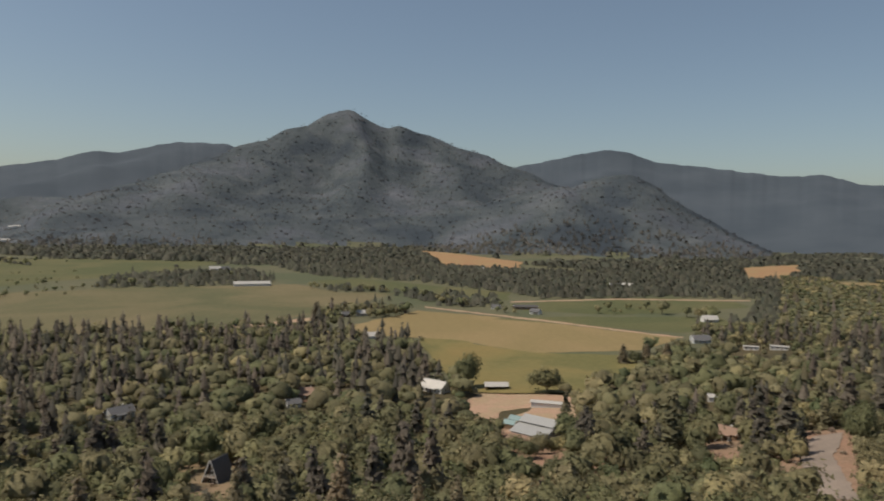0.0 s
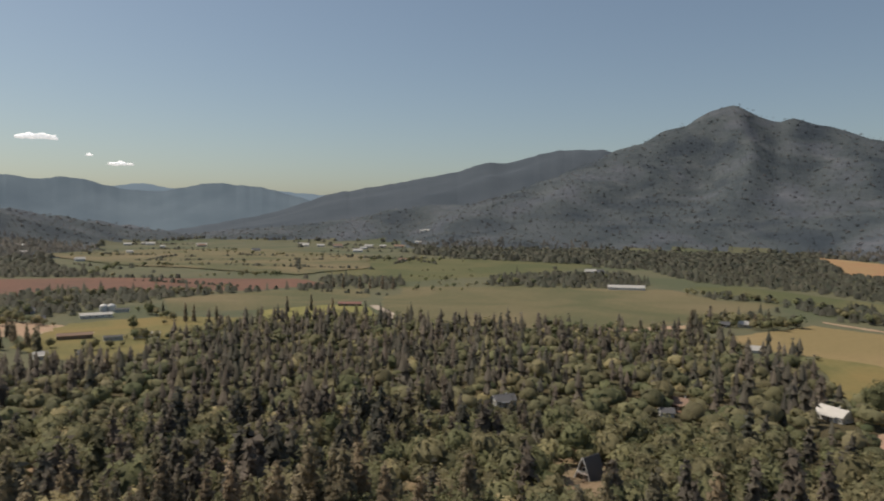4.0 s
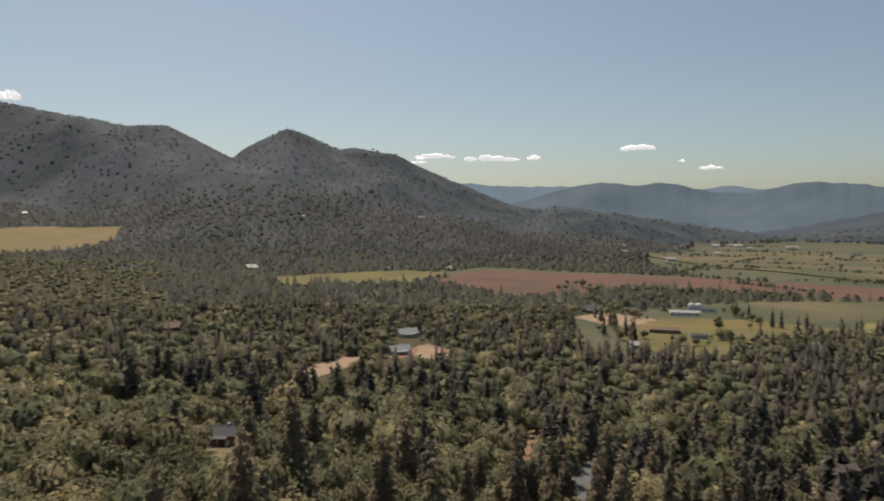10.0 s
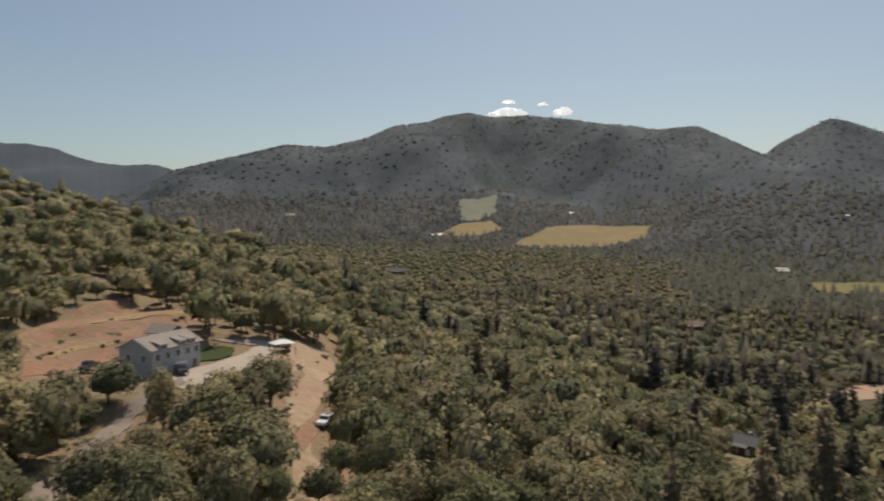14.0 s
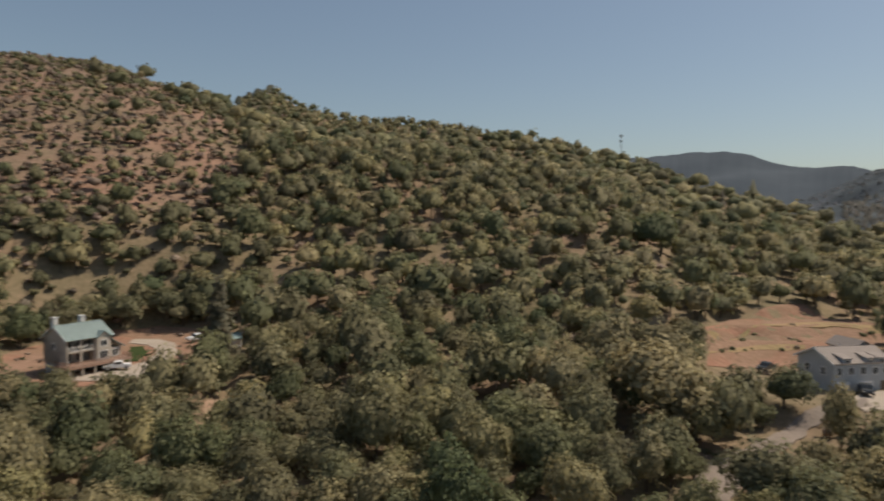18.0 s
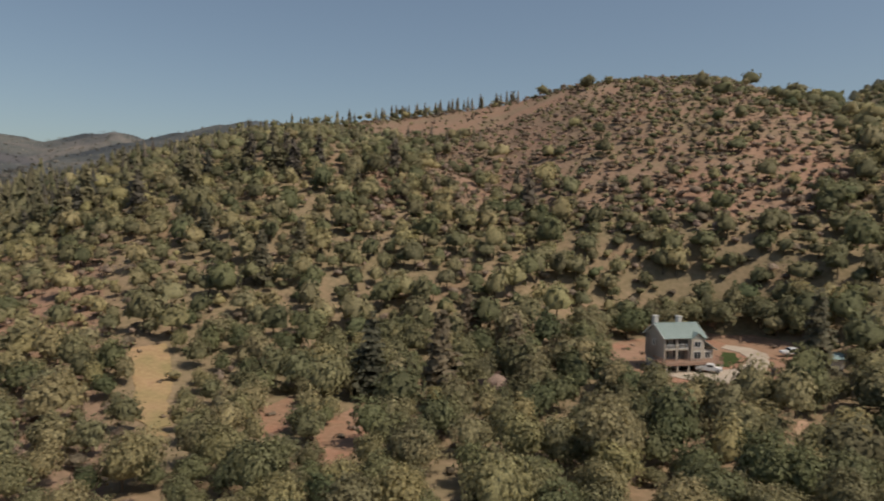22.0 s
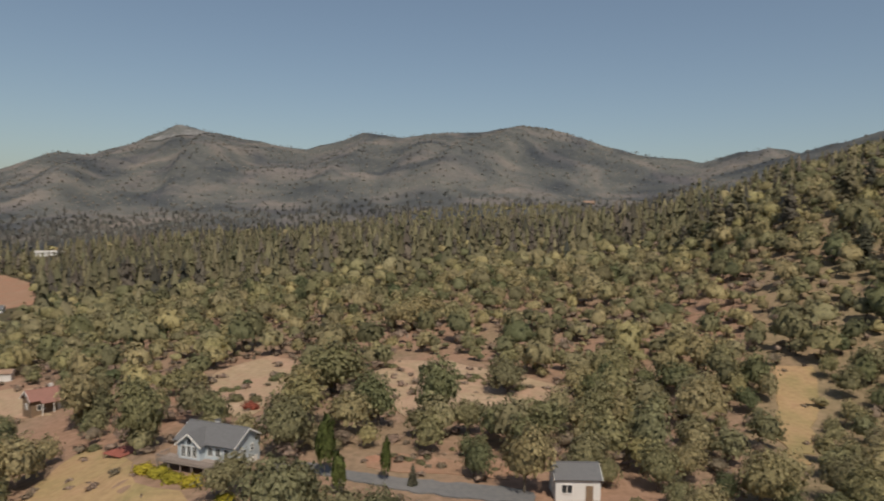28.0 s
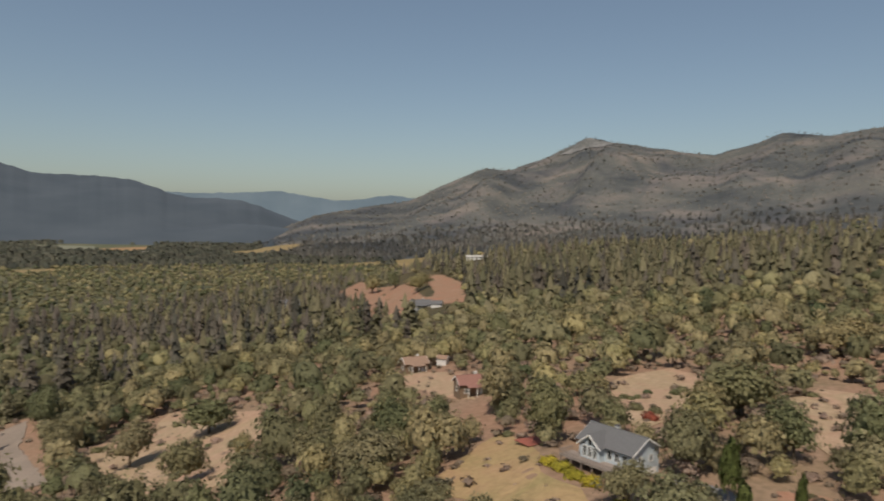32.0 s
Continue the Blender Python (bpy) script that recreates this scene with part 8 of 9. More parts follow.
def species(x, y, rng):
    """0 nothing, 1 oak, 2 conifer, 3 brush, by place."""
    r, b = np.hypot(x, y), np.degrees(np.arctan2(-x, y)) % 360
    z = terrain(x, y)
    n1, n2 = wave_noise(x / 60, y / 60, 71, 3), wave_noise(x / 25, y / 25, 72, 2)
    u = rng.uniform(0, 1, x.shape)
    # share of conifers by bearing, at near and at middle distance
    con_near = np.interp(b, [0, 20, 60, 80, 100, 125, 150, 210, 240, 260, 300, 330, 360], [0.05, 0.06, 0.22, 0.16, 0.04, 0.0, 0.0, 0.0, 0.0, 0.0, 0.03, 0.0, 0.02])
    con_far = np.interp(b, [0, 30, 60, 90, 115, 130, 150, 205, 218, 230, 245, 290, 320, 340, 360], [0.3, 0.58, 0.42, 0.28, 0.1, 0.02, 0.0, 0.0, 0.4, 0.75, 0.85, 0.75, 0.45, 0.1, 0.1])
    w = np.where((b > 248) & (b < 300), np.clip((r - 340) / 110, 0, 1), np.clip((r - 240) / 220, 0, 1))
    con = np.clip(con_near * (1 - w) + con_far * w + np.where(con_near * (1 - w) + con_far * w < 0.12, 0.2, 0.42) * n1 * ((b < 98) | (b > 295) | (r > 380) | (b < 125) & (r > 200)), 0, 1)
    con = np.where((b > 205) & (b < 250) & (z > 92), con * np.where(z > 135, 0.3, 0.7), con)
    con = np.where((b > 188) & (b < 214) & (r < 175) | (b > 150) & (b < 206) & (z > 95) | (b > 240) & (b < 330) & (r < 300), con * 0.02, con)
    kind = np.where(u < con, 2, 1)
    # grey shrubs among the oaks of the dry side
    kind = np.where((kind == 1) & (b > 240) & (b < 335) & (r < 240) & (rng.uniform(0, 1, x.shape) < 0.3), 3, kind)
    # cover
    dens = np.interp(b, [0, 130, 175, 190, 205, 225, 250, 280, 300, 330, 360], [0.98, 0.98, 0.98, 0.97, 0.97, 0.95, 0.92, 0.88, 0.91, 0.95, 0.98])
    bare_top = (b > 188 + 7 * n1 + 4 * n2) & (b < 216 + 5 * n2) & (z > 102 + 16 * n1)
    dens = np.where(bare_top, np.interp(z + 14 * n1, [104, 134], [0.9, 0.3]), dens)
    kind = np.where(bare_top & (kind == 1) & (rng.uniform(0, 1, x.shape) < 0.75), 3, kind)
    kind = np.where(rng.uniform(0, 1, x.shape) < dens + 0.25 * n2 * (dens < 0.955), kind, 0)
    kind = np.where(cleared_ground(x, y), 0, kind)
    for c in SPARSE:
        kind = np.where(inside(x, y, c) & (rng.uniform(0, 1, x.shape) < (0.6 if min(abs(p[0]) for p in c) < 300 else 0.93)), 0, kind)
    # the open valley floor carries trees only where the forest's edge or a wood reaches
    side = (b + 180) % 360 - 180
    edge = np.interp(side, [-60, -30, -24, -18, -14, -10, -2, 1, 4, 8.5, 35, 52, 55, 64, 67, 80, 100], [3000, 2000, 850, 560, 440, 400, 420, 500, 600, 660, 680, 690, 500, 500, 900, 1300, 3000])
    woods = np.zeros(x.shape, bool)
    for c in WOODS:
        woods |= inside(x, y, c)
    lone = rng.uniform(0, 1, x.shape) < 0.006
    kind = np.where((z < 5) & (r > 690) & (kind == 2) & (rng.uniform(0, 1, x.shape) < 0.75), 1, kind)
    kind = np.where((z < 5.0) & (r > edge + 25 * n2) & ~woods, np.where(lone, np.minimum(kind, 1), 0), kind)
    return kind, z, r, b


def forest():
    rng = np.random.RandomState(11)
    oak_hi = [oak_crown(rng, 1350, 0.062, rng.randint(16, 28), rng.uniform(0.6, 0.86), BALL, rng.uniform(1.0, 1.6), 0.72) for _ in range(8)]
    con_hi = [conifer_crown(rng, 1000, 0.022, rng.uniform(-0.03, 0.03), 5) for _ in range(5)]
    oak_near = [oak_crown(rng, 330, 0.094, rng.randint(14, 24), rng.uniform(0.6, 0.86), BALL_HALF, rng.uniform(1.0, 1.6), 0.74) for _ in range(8)]
    con_near_t = [conifer_crown(rng, 420, 0.032, 0, 5) for _ in range(5)]
    oak_mid = [oak_crown(rng, 72, 0.15, rng.randint(10, 16), rng.uniform(0.58, 0.82), BALL_HALF, rng.uniform(1.0, 1.5), 0.8) for _ in range(8)]
    con_mid = [conifer_crown(rng, 150, 0.05, 0, 4) for _ in range(6)]
    oak_far = [oak_crown(rng, 8, 0.3, 5, core=BALL_LOW) for _ in range(6)]
    oak_low = [oak_crown(rng, 14, 0.22, rng.randint(6, 10), rng.uniform(0.56, 0.8), BALL_HALF, rng.uniform(0.9, 1.4), 0.88) for _ in range(8)]
    con_low = [conifer_crown(rng, 16, 0.06, 0.0, 2) for _ in range(6)]
    shrub_low = [oak_crown(rng, 12, 0.34, 5, 0.6, BALL_LOW) for _ in range(4)]
    shrub_near = [oak_crown(rng, 80, 0.15, 8, 0.6, BALL) for _ in range(4)]
    hill_bush = [oak_crown(rng, 6, 0.32, 5, 0.6, BALL_LOW) for _ in range(5)]
    far_round = [low_crown(rng, 5) for _ in range(5)]
    far_point = [low_crown(rng, 5, False) for _ in range(5)]

    def trunks(x, y, z, h, w):
        t = np.array([[math.cos(a), math.sin(a), 0] for a in (0.3, 2.4, 4.5)] + [[math.cos(a) * 0.5, math.sin(a) * 0.5, 1] for a in (0.3, 2.4, 4.5)])
        f = np.array([(0, 1, 4), (0, 4, 3), (1, 2, 5), (1, 5, 4), (2, 0, 3), (2, 3, 5)])
        return stamp(rng, [(t, f, t)], x, y, z - 0.5, w, h, np.zeros(len(x)))

    def put(name, label, templates, x, y, z, w, h, tone, mat, category, slope=0.0):
        if mat in ("oak", "conifer") and len(x):
            bear = np.degrees(np.arctan2(-x, y)) % 360
            # olive and tan crowns on the dry side of the hill
            share = np.interp(bear, [0, 100, 130, 150, 190, 225, 245, 295, 315, 335, 360], [0.06, 0.2, 0.48, 0.46, 0.3, 0.38, 0.72, 0.72, 0.4, 0.15, 0.06])
            dry = rng.uniform(0, 1, len(x)) < share
            if dry.any() and not dry.all():
                for sel, m in ((dry, MAT[mat + "_dry"]), (~dry, MAT[mat])):
                    put(name, label, templates, x[sel], y[sel], z[sel], w[sel], h[sel], tone[sel], m, category)
                return
        mat = MAT[mat] if isinstance(mat, str) else mat
        if len(x):
            tilt = None
            if slope:
                # crowns of a closed wood catch the light as the slope under them does
                east, north = terrain(x + 25, y) - terrain(x - 25, y), terrain(x, y + 25) - terrain(x, y - 25)
                tilt = slope * np.stack([-east / 50, -north / 50, np.ones(len(x))], -1)
            v, f, t, nn = stamp(rng, templates, x, y, z, w, h, tone, tilt)
            tagged(new(name, mesh_from(name, v, f, [mat], tone=t, normals=nn)), label, category, kind="stuff")

    # near trees, each a thing of its own
    x, y = scatter(rng, 72, 165, 5.2)
    k = np.hypot(x, y) > nearest_seen(np.degrees(np.arctan2(-x, y)) % 360)
    x, y = x[k], y[k]
    kind, z, r, b = species(x, y, rng)
    order = np.argsort(r)
    made = {1: 0, 2: 0}
    single = np.zeros(len(x), bool)
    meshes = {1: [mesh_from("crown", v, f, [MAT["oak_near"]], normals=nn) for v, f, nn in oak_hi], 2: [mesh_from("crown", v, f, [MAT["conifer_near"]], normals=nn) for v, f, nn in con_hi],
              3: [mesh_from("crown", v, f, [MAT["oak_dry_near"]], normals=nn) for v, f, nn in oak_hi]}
    stems = {1: [oak_stem(np.random.RandomState(s)) for s in range(3)], 2: [conifer_stem()]}
    for i in order:
        s = int(kind[i])
        if s in made and made[s] < (250 if s == 1 else 230):
            made[s] += 1
            single[i] = True
            if s == 1:
                w = float(oak_width(rng, x[i:i + 1], y[i:i + 1])[0])
                h = w * rng.uniform(1.05, 1.6)
                name, label, group = "oak_tree", "round-crowned green oak on the dry slope", "hillside oaks"
            else:
                h = float(conifer_height(rng, 1)[0])
                w = h * rng.uniform(0.95, 1.3)
                name, label, group = "conifer_tree", "tall dark green conifer with drooping boughs", "hillside conifers"
            tree = tagged(new(name), label, "tree", group)
            tree.matrix_basis = pose(x[i], y[i], z[i] - 0.25, 0, 0, rng.uniform(0, 360))
            stem = new("trunk", stems[s][made[s] % len(stems[s])])
            dry = s == 1 and rng.uniform() < np.interp(b[i], [0, 100, 130, 150, 190, 225, 245, 295, 315, 335, 360], [0.06, 0.2, 0.48, 0.46, 0.3, 0.38, 0.72, 0.72, 0.4, 0.15, 0.06])
            if dry:
                tagged(tree, "round grey-green oak with tan tints on dry ground", "tree", group)
            crown = new("crown", meshes[3 if dry else s][rng.randint(len(meshes[s]))])
            for o in (stem, crown):
                o.parent = tree
                o.scale = (w, w, h)
    # the rest of the near wood
    for s, name, label, tp, mat in ((1, "oak_wood", "dense oak wood on the hillside", oak_mid, "oak"), (2, "conifer_wood", "dark conifers among the oaks", con_mid, "conifer"), (3, "brush", "dry brush between the trees", shrub_low, "shrub")):
        x2, y2 = scatter(rng, 165, 330, 6.5)
        k = slice(None)
        kd, z2, r2, b2 = species(x2[k], y2[k], rng)
        q = kd == s
        xs, ys, zs = x2[k][q], y2[k][q], z2[q]
        if s == 3:
            p = kind == 3
            wide = rng.triangular(0.9, 1.7, 3.2, int(p.sum()))
            put("brush", "grey-tan dry shrubs between the oaks", shrub_near, x[p], y[p], z[p] - 0.5, wide, wide * rng.uniform(0.75, 1.1, len(wide)), rng.uniform(0, 1, len(wide)), "shrub", "brush")
        if s != 3:
            p = (kind == s) & ~single
            n = int(p.sum())
            h = conifer_height(rng, n) if s == 2 else oak_width(rng, x[p], y[p])
            w = h * rng.uniform(0.95, 1.35, n) if s == 2 else h
            put(name, label, oak_near if s == 1 else con_near_t, x[p], y[p], z[p] - 0.3, w, h * (1 if s == 2 else rng.uniform(1.05, 1.6, n)), rng.uniform(0, 1, n), mat, "trees")
        n = len(xs)
        if s == 2:
            h = conifer_height(rng, n)
            w = h * rng.uniform(0.95, 1.35, n)
        else:
            w = oak_width(rng, xs, ys) * 1.1 if s == 1 else rng.triangular(1.0, 1.9, 3.2, n)
            h = w * rng.uniform(1.05, 1.6, n) * (1 if s == 1 else 0.8)
        put(name, label, tp, xs, ys, zs - 0.3, w, h, rng.uniform(0, 1, n), mat, "trees")
        if s != 3:
            v, f, t, _ = trunks(xs, ys, zs, h * (0.75 if s == 1 else 0.9), 0.05 * w + 0.12 if s == 1 else 0.012 * h + 0.05)
            tagged(new(name + "_trunks", mesh_from("trunks", v, f, [MAT["bark"]])), "grey-brown trunks of the wood", "trunks", kind="stuff")
    # cheap scrub on the knoll under the camera, below its view
    x, y = scatter(rng, 10, 132, 11.0)
    q = (np.hypot(x, y) < nearest_seen(np.degrees(np.arctan2(-x, y)) % 360)) & ~cleared_ground(x, y)
    x, y = x[q], y[q]
    w = rng.uniform(1.6, 3.4, len(x))
    put("knoll_scrub", "low oak scrub on the knoll", shrub_low, x, y, terrain(x, y) - 0.4, w, w, rng.uniform(0, 1, len(x)), "oak", "brush")
    # low dry brush in the gaps of the sunny slopes and on the bare banks
    x, y = scatter(rng, 76, 330, 4.2)
    r, b = np.hypot(x, y), np.degrees(np.arctan2(-x, y)) % 360
    share = np.interp(b, [0, 120, 150, 190, 225, 250, 300, 330, 345, 360], [0.05, 0.1, 0.15, 0.3, 0.55, 0.65, 0.65, 0.5, 0.12, 0.05])
    q = (rng.uniform(0, 1, x.shape) < share * (0.6 + 0.8 * wave_noise(x / 22, y / 22, 80, 2))) & ~np.isin(np.arange(len(x)), paved(x, y))
    q &= ~cleared_ground(x, y) | (rng.uniform(0, 1, x.shape) < 0.7)
    x, y = x[q], y[q]
    w = rng.uniform(0.5, 1.7, len(x))
    put("brush", "low grey-green dry brush on the slope", shrub_low, x, y, terrain(x, y) - 0.35, w, w * rng.uniform(0.6, 0.95, len(x)), rng.uniform(0, 1, len(x)), "shrub", "brush")
    # small bushy oaks in the gaps of the slopes
    x, y = scatter(rng, 130, 560, 6.4)
    kd, z, r, b = species(x, y, rng)
    q = (b > 150) & (b < 335) & (kd > 0) & ~((z > 118) & (b > 186) & (b < 216)) & (rng.uniform(0, 1, x.shape) < np.interp(b, [150, 190, 215, 250, 300, 335], [0.8, 0.8, 0.8, 0.75, 0.65, 0.3]))
    x, y, z = x[q], y[q], z[q]
    w = rng.triangular(0.9, 1.6, 3.0, len(x)) * np.interp(np.degrees(np.arctan2(-x, y)) % 360, [188, 196, 214, 224], [1, 1.4, 1.4, 1])
    grey = rng.uniform(0, 1, len(x)) < 0.4
    for g, mat in ((grey, "shrub"), (~grey, "oak")):
        put("brush", "small bushy oaks filling the gaps", hill_bush, x[g], y[g], z[g] - 0.4, w[g], w[g] * rng.uniform(0.85, 1.15, int(g.sum())), rng.uniform(0, 1, int(g.sum())), mat, "brush")
    # brush on the bare hilltop
    x, y = scatter(rng, 205, 640, 4.2)
    r, b, z = np.hypot(x, y), np.degrees(np.arctan2(-x, y)) % 360, terrain(x, y)
    q = (b > 180) & (b < 224) & (z > 98) & (terrain(x * 1.02, y * 1.02) > z - 2)
    q &= rng.uniform(0, 1, x.shape) < np.interp(b, [184, 196, 206, 212, 234], [0.95, 0.92, 0.86, 0.72, 0.7]) + 0.35 * wave_noise(x / 30, y / 30, 81, 2)
    q &= ~inside(x, y, BARE_CREST) | (rng.uniform(0, 1, x.shape) < 0.3 + 0.4 * wave_noise(x / 22, y / 22, 83, 2))
    x, y, z, b = x[q], y[q], z[q], b[q]
    w = rng.triangular(0.8, 1.6, 3.6, len(x))
    grey = rng.uniform(0, 1, len(x)) < np.interp(b, [196, 212], [0.3, 0.6])
    for g, mat in ((grey, "shrub"), (~grey, "oak")):
        put("brush", "low dark brush scattered over bare orange soil", hill_bush, x[g], y[g], z[g] - 0.4, w[g], w[g] * rng.uniform(0.75, 1.05, int(g.sum())), rng.uniform(0, 1, int(g.sum())), mat, "brush")
    # middle distance
    x, y = scatter(rng, 330, 760, 8.5)
    kind, z, r, b = species(x, y, rng)
    back = (b > 150) & (b < 236) & (r > np.interp(b, [150, 165, 190, 205, 236], [500, 640, 830, 600, 720]))
    for s, name, label, tp, mat in ((1, "oak_forest", "oak forest rolling over the slopes", oak_low, "oak"), (2, "conifer_forest", "dark conifer forest below the hill", con_low, "conifer"), (3, "hill_brush", "scattered dry brush on bare orange soil", shrub_low, "shrub")):
        if s == 1:
            q = (kind == s) & ~back & (r > 560)
            w = oak_width(rng, x[q], y[q]) * 1.35
            put(name, label, oak_far, x[q], y[q], z[q] - 0.4, w, w * rng.uniform(0.95, 1.3, len(w)), rng.uniform(0, 1, len(w)), mat, "trees")
        q = (kind == s) & ~back & ((r <= 560) | (s != 1))
        n = int(q.sum())
        if s == 2:
            h = conifer_height(rng, n) * np.where((b[q] > 212) & (b[q] < 246), np.interp(z[q], [95, 125], [0.9, 0.6]), 1)
            w = h * rng.uniform(1.0, 1.4, n)
        else:
            w = oak_width(rng, x[q], y[q]) * 1.3 if s == 1 else rng.uniform(1.3, 2.8, n)
            h = w * rng.uniform(0.95, 1.3, n) * (1 if s == 1 else 0.85)
        put(name, label, tp, x[q], y[q], z[q] - 0.4, w, h, rng.uniform(0, 1, n), mat, "trees")
    q = (kind > 0) & back
    put("back_wood", "oak wood behind the hill's crest", far_round, x[q], y[q], z[q] - 0.5, np.full(int(q.sum()), 3.8), np.full(int(q.sum()), 4.5), rng.uniform(0, 1, int(q.sum())), "oak", "trees")
    # far groves and the skirts of the mountains
    x, y = scatter(rng, 760, 1500, 13.2)
    kind, z, r, b = species(x, y, rng)
    olive = (b > 99 + 4 * wave_noise(x / 120, y / 120, 82, 2)) & (b < 140) & (r < 1350) | (b > 240) & (b < 334)
    for s, name, mat in ((1, "far_oaks", "oak"), (2, "far_pines", "conifer")):
        q = (kind == s) & olive
        n = int(q.sum())
        h = rng.uniform(4.5, 7.5, n) if s == 1 else rng.uniform(11, 18, n)
        w = h * rng.uniform(0.85, 1.2, n)
        put(name, "olive woods on the rising ground of the side valleys", hill_bush if s == 1 else far_point, x[q], y[q], z[q] - 0.5, w, h, rng.uniform(0, 1, n), mat, "trees")
    for s, name, tp in ((1, "far_groves", far_round), (2, "far_conifers", far_point)):
        q = (kind == s) & ~olive
        n = int(q.sum())
        h = rng.uniform(7, 12, n) if s == 1 else rng.uniform(12, 21, n)
        w = h * 0.55 if s == 1 else h * rng.uniform(0.9, 1.3, n)
        put(name, "far trees along the valley floor and lower slopes", tp, x[q], y[q], z[q] - 0.5, w, h * (0.8 if s == 1 else 1), rng.uniform(0, 0.8, n), "grove", "trees", 0.6)
    # dense lower woods round the valley
    x, y = scatter(rng, 1500, 2250, 16.5)
    kind, z, r, b = species(x, y, rng)
    q = (kind > 0) & (z > 5) & (z < 190) & ((b < 140) | (b > 236)) & (rng.uniform(0, 1, x.shape) < np.clip((2280 - r) / 420, 0.1, 1) * np.clip((215 - z) / 90, 0.15, 1))
    x, y, z = x[q], y[q], z[q]
    kind = np.where(rng.uniform(0, 1, x.shape) < 0.6, 2, 1)
    for s, tp in ((1, far_round), (2, far_point)):
        q = kind == s
        n = int(q.sum())
        h = rng.uniform(7, 12, n) if s == 1 else rng.uniform(12, 19, n)
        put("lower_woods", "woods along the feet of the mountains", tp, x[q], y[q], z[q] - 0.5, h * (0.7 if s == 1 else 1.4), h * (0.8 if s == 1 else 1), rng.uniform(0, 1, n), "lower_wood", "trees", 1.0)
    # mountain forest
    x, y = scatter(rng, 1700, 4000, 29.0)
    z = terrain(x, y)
    q = (z > 6) & ~cleared_ground(x, y)
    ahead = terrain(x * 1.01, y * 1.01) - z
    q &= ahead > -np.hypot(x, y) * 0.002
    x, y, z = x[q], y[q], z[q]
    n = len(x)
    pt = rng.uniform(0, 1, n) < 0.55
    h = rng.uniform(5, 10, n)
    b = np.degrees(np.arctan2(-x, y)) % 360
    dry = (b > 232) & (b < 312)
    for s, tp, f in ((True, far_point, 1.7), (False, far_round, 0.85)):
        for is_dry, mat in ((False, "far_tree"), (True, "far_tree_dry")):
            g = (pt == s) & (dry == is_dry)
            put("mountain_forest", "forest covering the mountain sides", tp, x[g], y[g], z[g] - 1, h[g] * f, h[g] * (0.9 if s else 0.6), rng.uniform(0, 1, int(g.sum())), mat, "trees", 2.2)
    # hedgerows between the fields of the far valley
    hx, hy = [], []
    for _ in range(26):
        b0, r0 = radians(rng.uniform(16, 66)), rng.uniform(1050, 2500)
        a = 0.5 + (0 if rng.uniform() < 0.7 else 1.57) + rng.normal(0, 0.22)
        step = np.arange(0, rng.uniform(120, 520), 6.5)
        step = step[rng.uniform(0, 1, len(step)) < 0.55 + 0.4 * np.sin(step / 60 + b0 * 40)]
        hx.append(-math.sin(b0) * r0 + np.cos(a) * step + rng.normal(0, 1.5, len(step)))
        hy.append(math.cos(b0) * r0 + np.sin(a) * step + rng.normal(0, 1.5, len(step)))
    x, y = np.concatenate(hx), np.concatenate(hy)
    z = terrain(x, y)
    b = np.degrees(np.arctan2(-x, y))
    q = (z < 5) & (b > 14) & (b < 66)
    x, y, z = x[q], y[q], z[q]
    h = rng.uniform(3, 9, len(x))
    put("hedgerows", "dark hedgerows between the far fields", far_round, x, y, z - 0.3, h * 0.6, h * 0.8, rng.uniform(0, 1, len(x)), "grove", "hedge")
    # groves on the flat beyond
    x, y = scatter(rng, 1500, 3000, 17.0)
    kind, z, r, b = species(x, y, rng)
    q = (z < 6) & (kind > 0)
    x, y, z = x[q], y[q], z[q]
    h = rng.uniform(8, 16, len(x))
    put("valley_groves", "groves and tree rows on the far valley floor", far_round, x, y, z, h * 0.75, h * 0.8, rng.uniform(0, 1, len(x)), "grove", "trees")


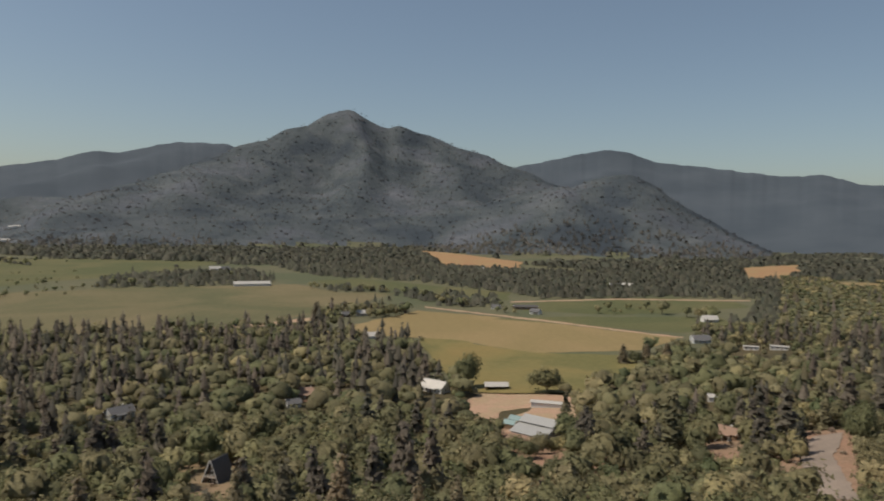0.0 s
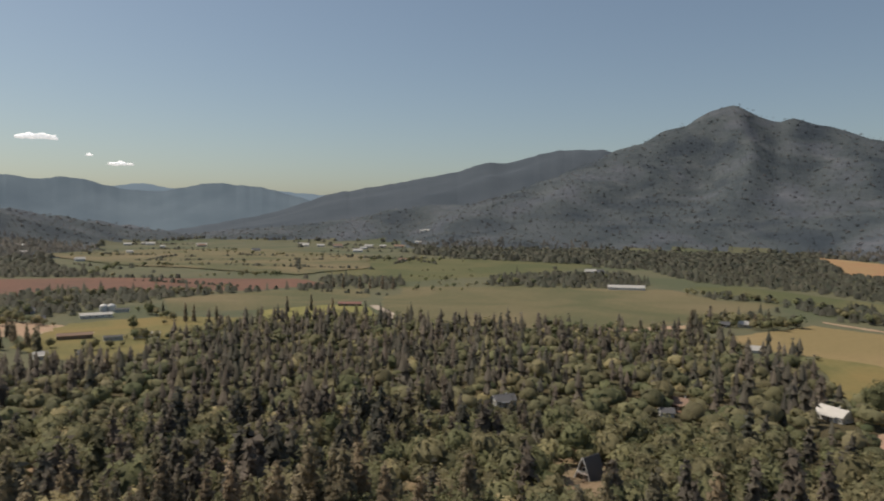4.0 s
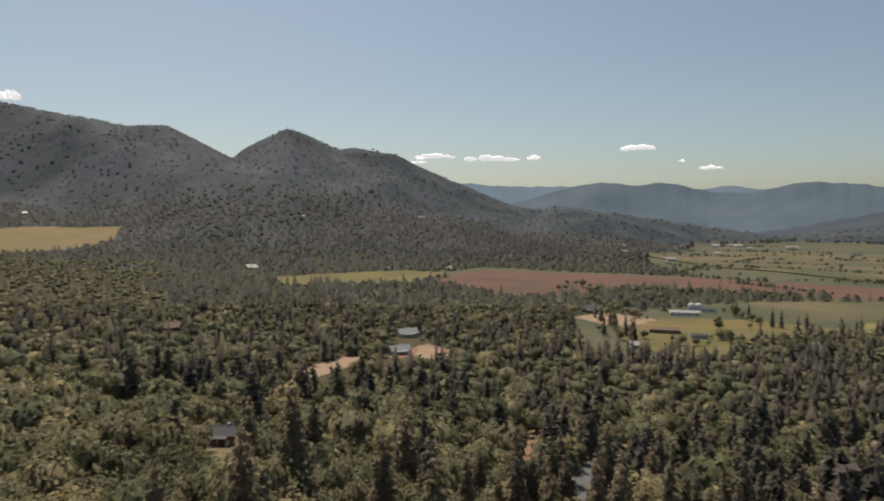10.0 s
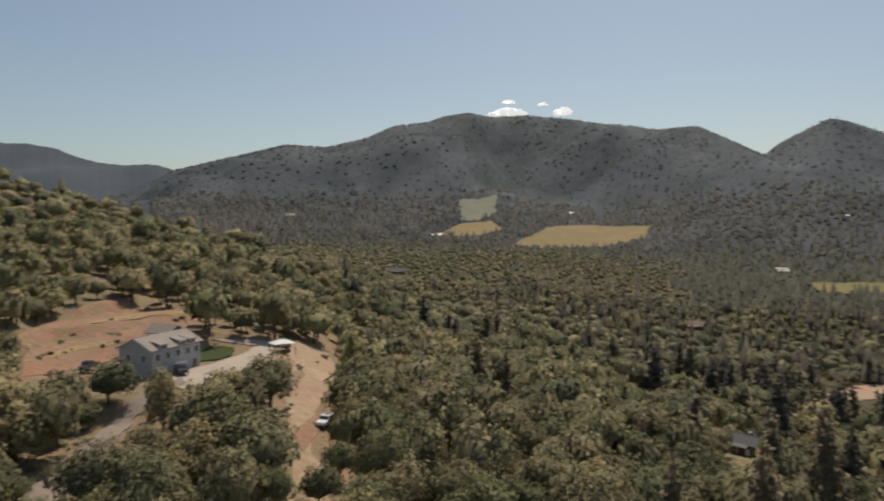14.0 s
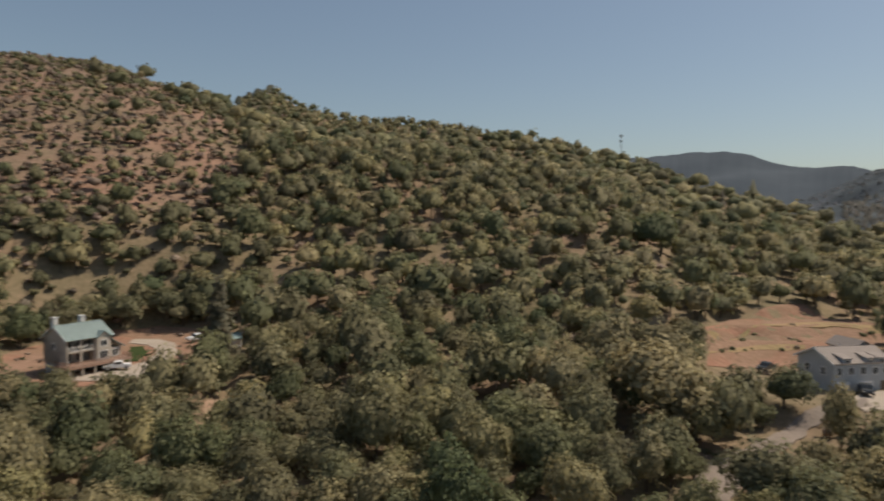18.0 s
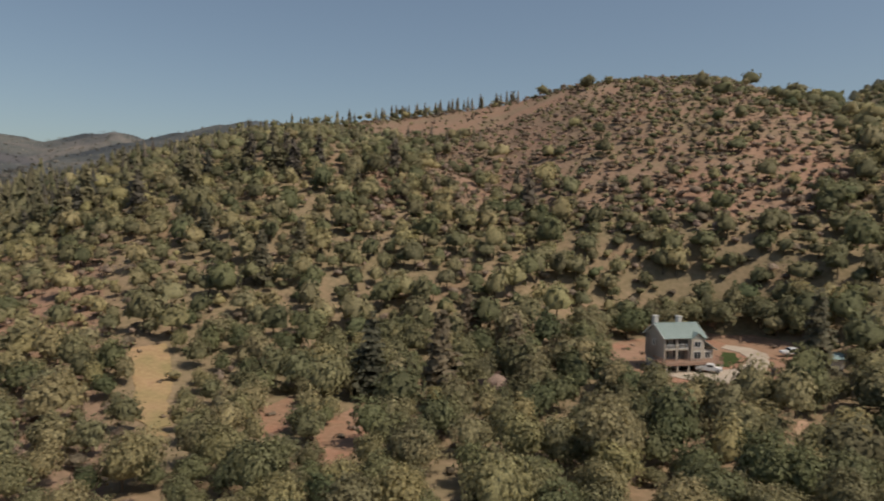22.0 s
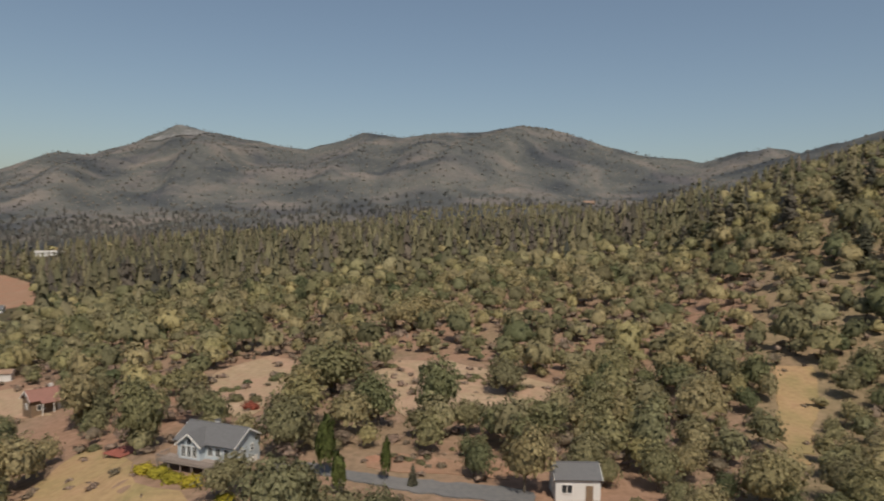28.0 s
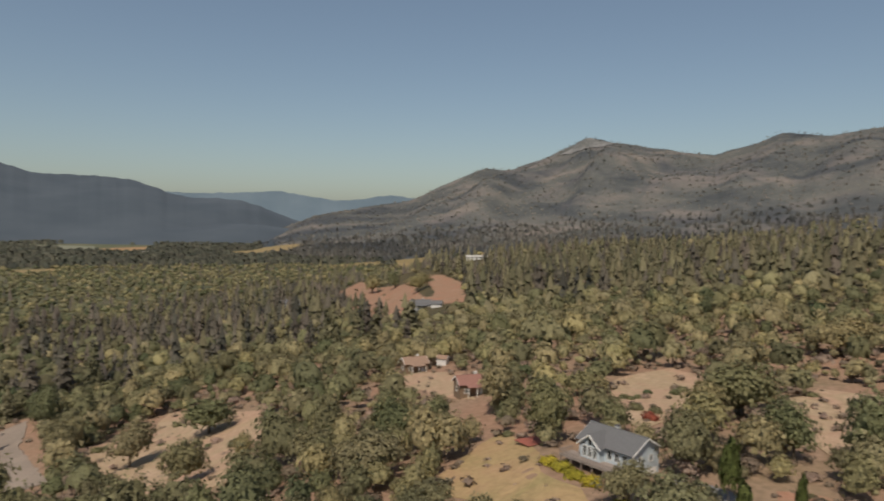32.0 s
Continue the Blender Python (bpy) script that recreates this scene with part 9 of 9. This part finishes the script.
def placed_trees():
    """Hedgerow trees and the trees that stand out, one by one."""
    rng = np.random.RandomState(5)
    kinds = {
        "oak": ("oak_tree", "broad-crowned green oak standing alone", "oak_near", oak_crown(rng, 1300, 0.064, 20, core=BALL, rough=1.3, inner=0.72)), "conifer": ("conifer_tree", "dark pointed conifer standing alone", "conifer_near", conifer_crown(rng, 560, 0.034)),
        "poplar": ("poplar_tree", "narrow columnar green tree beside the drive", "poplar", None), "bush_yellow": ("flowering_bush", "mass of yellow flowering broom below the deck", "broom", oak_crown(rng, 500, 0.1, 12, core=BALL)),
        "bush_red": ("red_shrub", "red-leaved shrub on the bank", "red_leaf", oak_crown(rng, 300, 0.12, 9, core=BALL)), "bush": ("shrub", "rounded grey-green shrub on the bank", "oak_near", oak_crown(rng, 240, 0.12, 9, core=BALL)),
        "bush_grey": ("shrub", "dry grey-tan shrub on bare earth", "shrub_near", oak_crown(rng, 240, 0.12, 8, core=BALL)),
        "bare": ("bare_tree", "leafless grey tree beside the house", "bark", None)}
    pv, pf, pn = oak_crown(rng, 520, 0.16, 9)
    kinds["poplar"] = (*kinds["poplar"][:3], (pv * np.array([1, 1, 0.82]) - np.array([0, 0, 0.1]), pf, pn))
    meshes = {}
    stem = {"oak": oak_stem(rng), "conifer": conifer_stem()}
    for k, (_, _, mat, tv) in kinds.items():
        if tv is not None:
            meshes[k] = mesh_from("crown", tv[0], tv[1], [MAT[mat]], normals=tv[2])
    oak_meshes = [meshes["oak"]] + [mesh_from("crown", v, f, [MAT[m]], normals=n) for m in ("oak_near", "oak_dry_near", "oak_near") for v, f, n in [oak_crown(rng, 1300, 0.064, rng.randint(14, 26), rng.uniform(0.6, 0.8), BALL, rng.uniform(1.1, 1.5), 0.72)]]
    row_meshes = {k: [mesh_from("crown", v, f, [MAT[m]], normals=n) for v, f, n in tv] for k, m, tv in (
        ("oak", "oak_near", [oak_crown(rng, 50, 0.17, 8, core=BALL_HALF) for _ in range(3)]), ("conifer", "conifer_near", [conifer_crown(rng, 120, 0.055) for _ in range(3)]))}
    todo = list(NAMED)
    for k, p, q, gap, high in ROWS:
        d = math.hypot(q[0] - p[0], q[1] - p[1])
        for i in range(max(2, int(d / gap) + 1)):
            j = 1.3 if k == "oak" else 0.4
            w = (i + rng.uniform(-j, j)) * gap / max(d, 1)
            h = high * (rng.uniform(0.5, 1.35) if k == "oak" else rng.uniform(0.8, 1.2))
            todo.append((k + "_row", p[0] + (q[0] - p[0]) * w + rng.uniform(-4, 4), p[1] + (q[1] - p[1]) * w + rng.uniform(-4, 4), h * (0.55 if k == "oak" else 0.17), h))
    for k, x, y, w, h in todo:
        in_row = k.endswith("_row")
        k = k.replace("_row", "")
        name, label, mat, _ = kinds[k]
        if in_row:
            name, label = "hedge_" + name, "green tree of a field hedgerow" if k == "oak" else "dark conifer of a tree row"
        elif math.hypot(x, y) > 400:
            label += " on the valley floor"
        tree = tagged(new(name), label, "tree" if k not in ("bush", "bush_grey", "bush_red", "bush_yellow") else "shrub", "standing " + name.split("_")[0] + "s")
        tree.matrix_basis = pose(x, y, ground_z(x, y) - 0.2, 0, 0, rng.uniform(0, 360))
        if k == "bare":
            bm = bmesh.new()
            tube(bm, [(0, 0, -0.3), (0.1, 0, h * 0.4), (0, 0.1, h)], [0.25, 0.16, 0.02])
            for i in range(26):
                a, z0 = i * 2.4, h * (0.25 + 0.026 * i)
                d = w * rng.uniform(0.5, 1.0)
                tube(bm, [(0, 0, z0), (math.cos(a) * d * 0.6, math.sin(a) * d * 0.6, z0 + h * 0.1), (math.cos(a) * d, math.sin(a) * d, z0 + h * 0.2)], [0.07, 0.04, 0.01], 4)
            part("branches", bm, MAT["bark"], tree)
            continue
        crown = new("crown", row_meshes[k][rng.randint(3)] if in_row else oak_meshes[rng.randint(4)] if k == "oak" else meshes[k])
        crown.parent = tree
        crown.scale = (w / 0.2, w / 0.2, h) if k == "conifer" else (w, w, h / 1.45)
        if k in ("bush", "bush_grey", "bush_red", "bush_yellow"):
            crown.location.z = -0.32 * h
        trunk = new("trunk", stem["conifer" if k == "conifer" else "oak"])
        trunk.parent = tree
        trunk.scale = (w / 0.2, w / 0.2, h) if k == "conifer" else (w, w, h / 1.45) if k != "poplar" else (w * 0.5, w * 0.5, h / 1.5)


def tube(bm, path, radii, sides=6):
    """A tapered limb along a path."""
    rings = []
    for (p, r) in zip(path, radii):
        rings.append([bm.verts.new((p[0] + math.cos(k * 6.2832 / sides) * r, p[1] + math.sin(k * 6.2832 / sides) * r, p[2])) for k in range(sides)])
    for a, b in zip(rings, rings[1:]):
        for k in range(sides):
            bm.faces.new((a[k], a[(k + 1) % sides], b[(k + 1) % sides], b[k]))
    bm.faces.new(rings[-1])


def oak_stem(rng):
    bm = bmesh.new()
    tube(bm, [(0, 0, -0.1), (0.02, 0, 0.2), (0.0, 0.03, 0.5), (0.02, 0, 0.9)], [0.075, 0.055, 0.045, 0.02])
    for k in range(5):
        a = k * 1.26 + rng.uniform(-0.3, 0.3)
        d = rng.uniform(0.35, 0.6)
        tube(bm, [(0, 0, 0.25 + 0.05 * k), (math.cos(a) * d * 0.5, math.sin(a) * d * 0.5, 0.5 + 0.04 * k), (math.cos(a) * d, math.sin(a) * d, 0.85)], [0.035, 0.025, 0.01], 5)
    me = bpy.data.meshes.new("trunk")
    bm.to_mesh(me)
    bm.free()
    me.materials.append(MAT["bark"])
    return me


def conifer_stem():
    bm = bmesh.new()
    tube(bm, [(0, 0, -0.03), (0, 0, 0.3), (0, 0, 0.96)], [0.016, 0.012, 0.002], 7)
    for k in range(14):
        a, h = k * 2.4, 0.12 + k * 0.055
        d = 0.19 * (1 - h)
        tube(bm, [(0, 0, h), (math.cos(a) * d, math.sin(a) * d, h - 0.02)], [0.004, 0.001], 4)
    me = bpy.data.meshes.new("trunk")
    bm.to_mesh(me)
    bm.free()
    me.materials.append(MAT["bark"])
    return me


placed_trees()
forest()
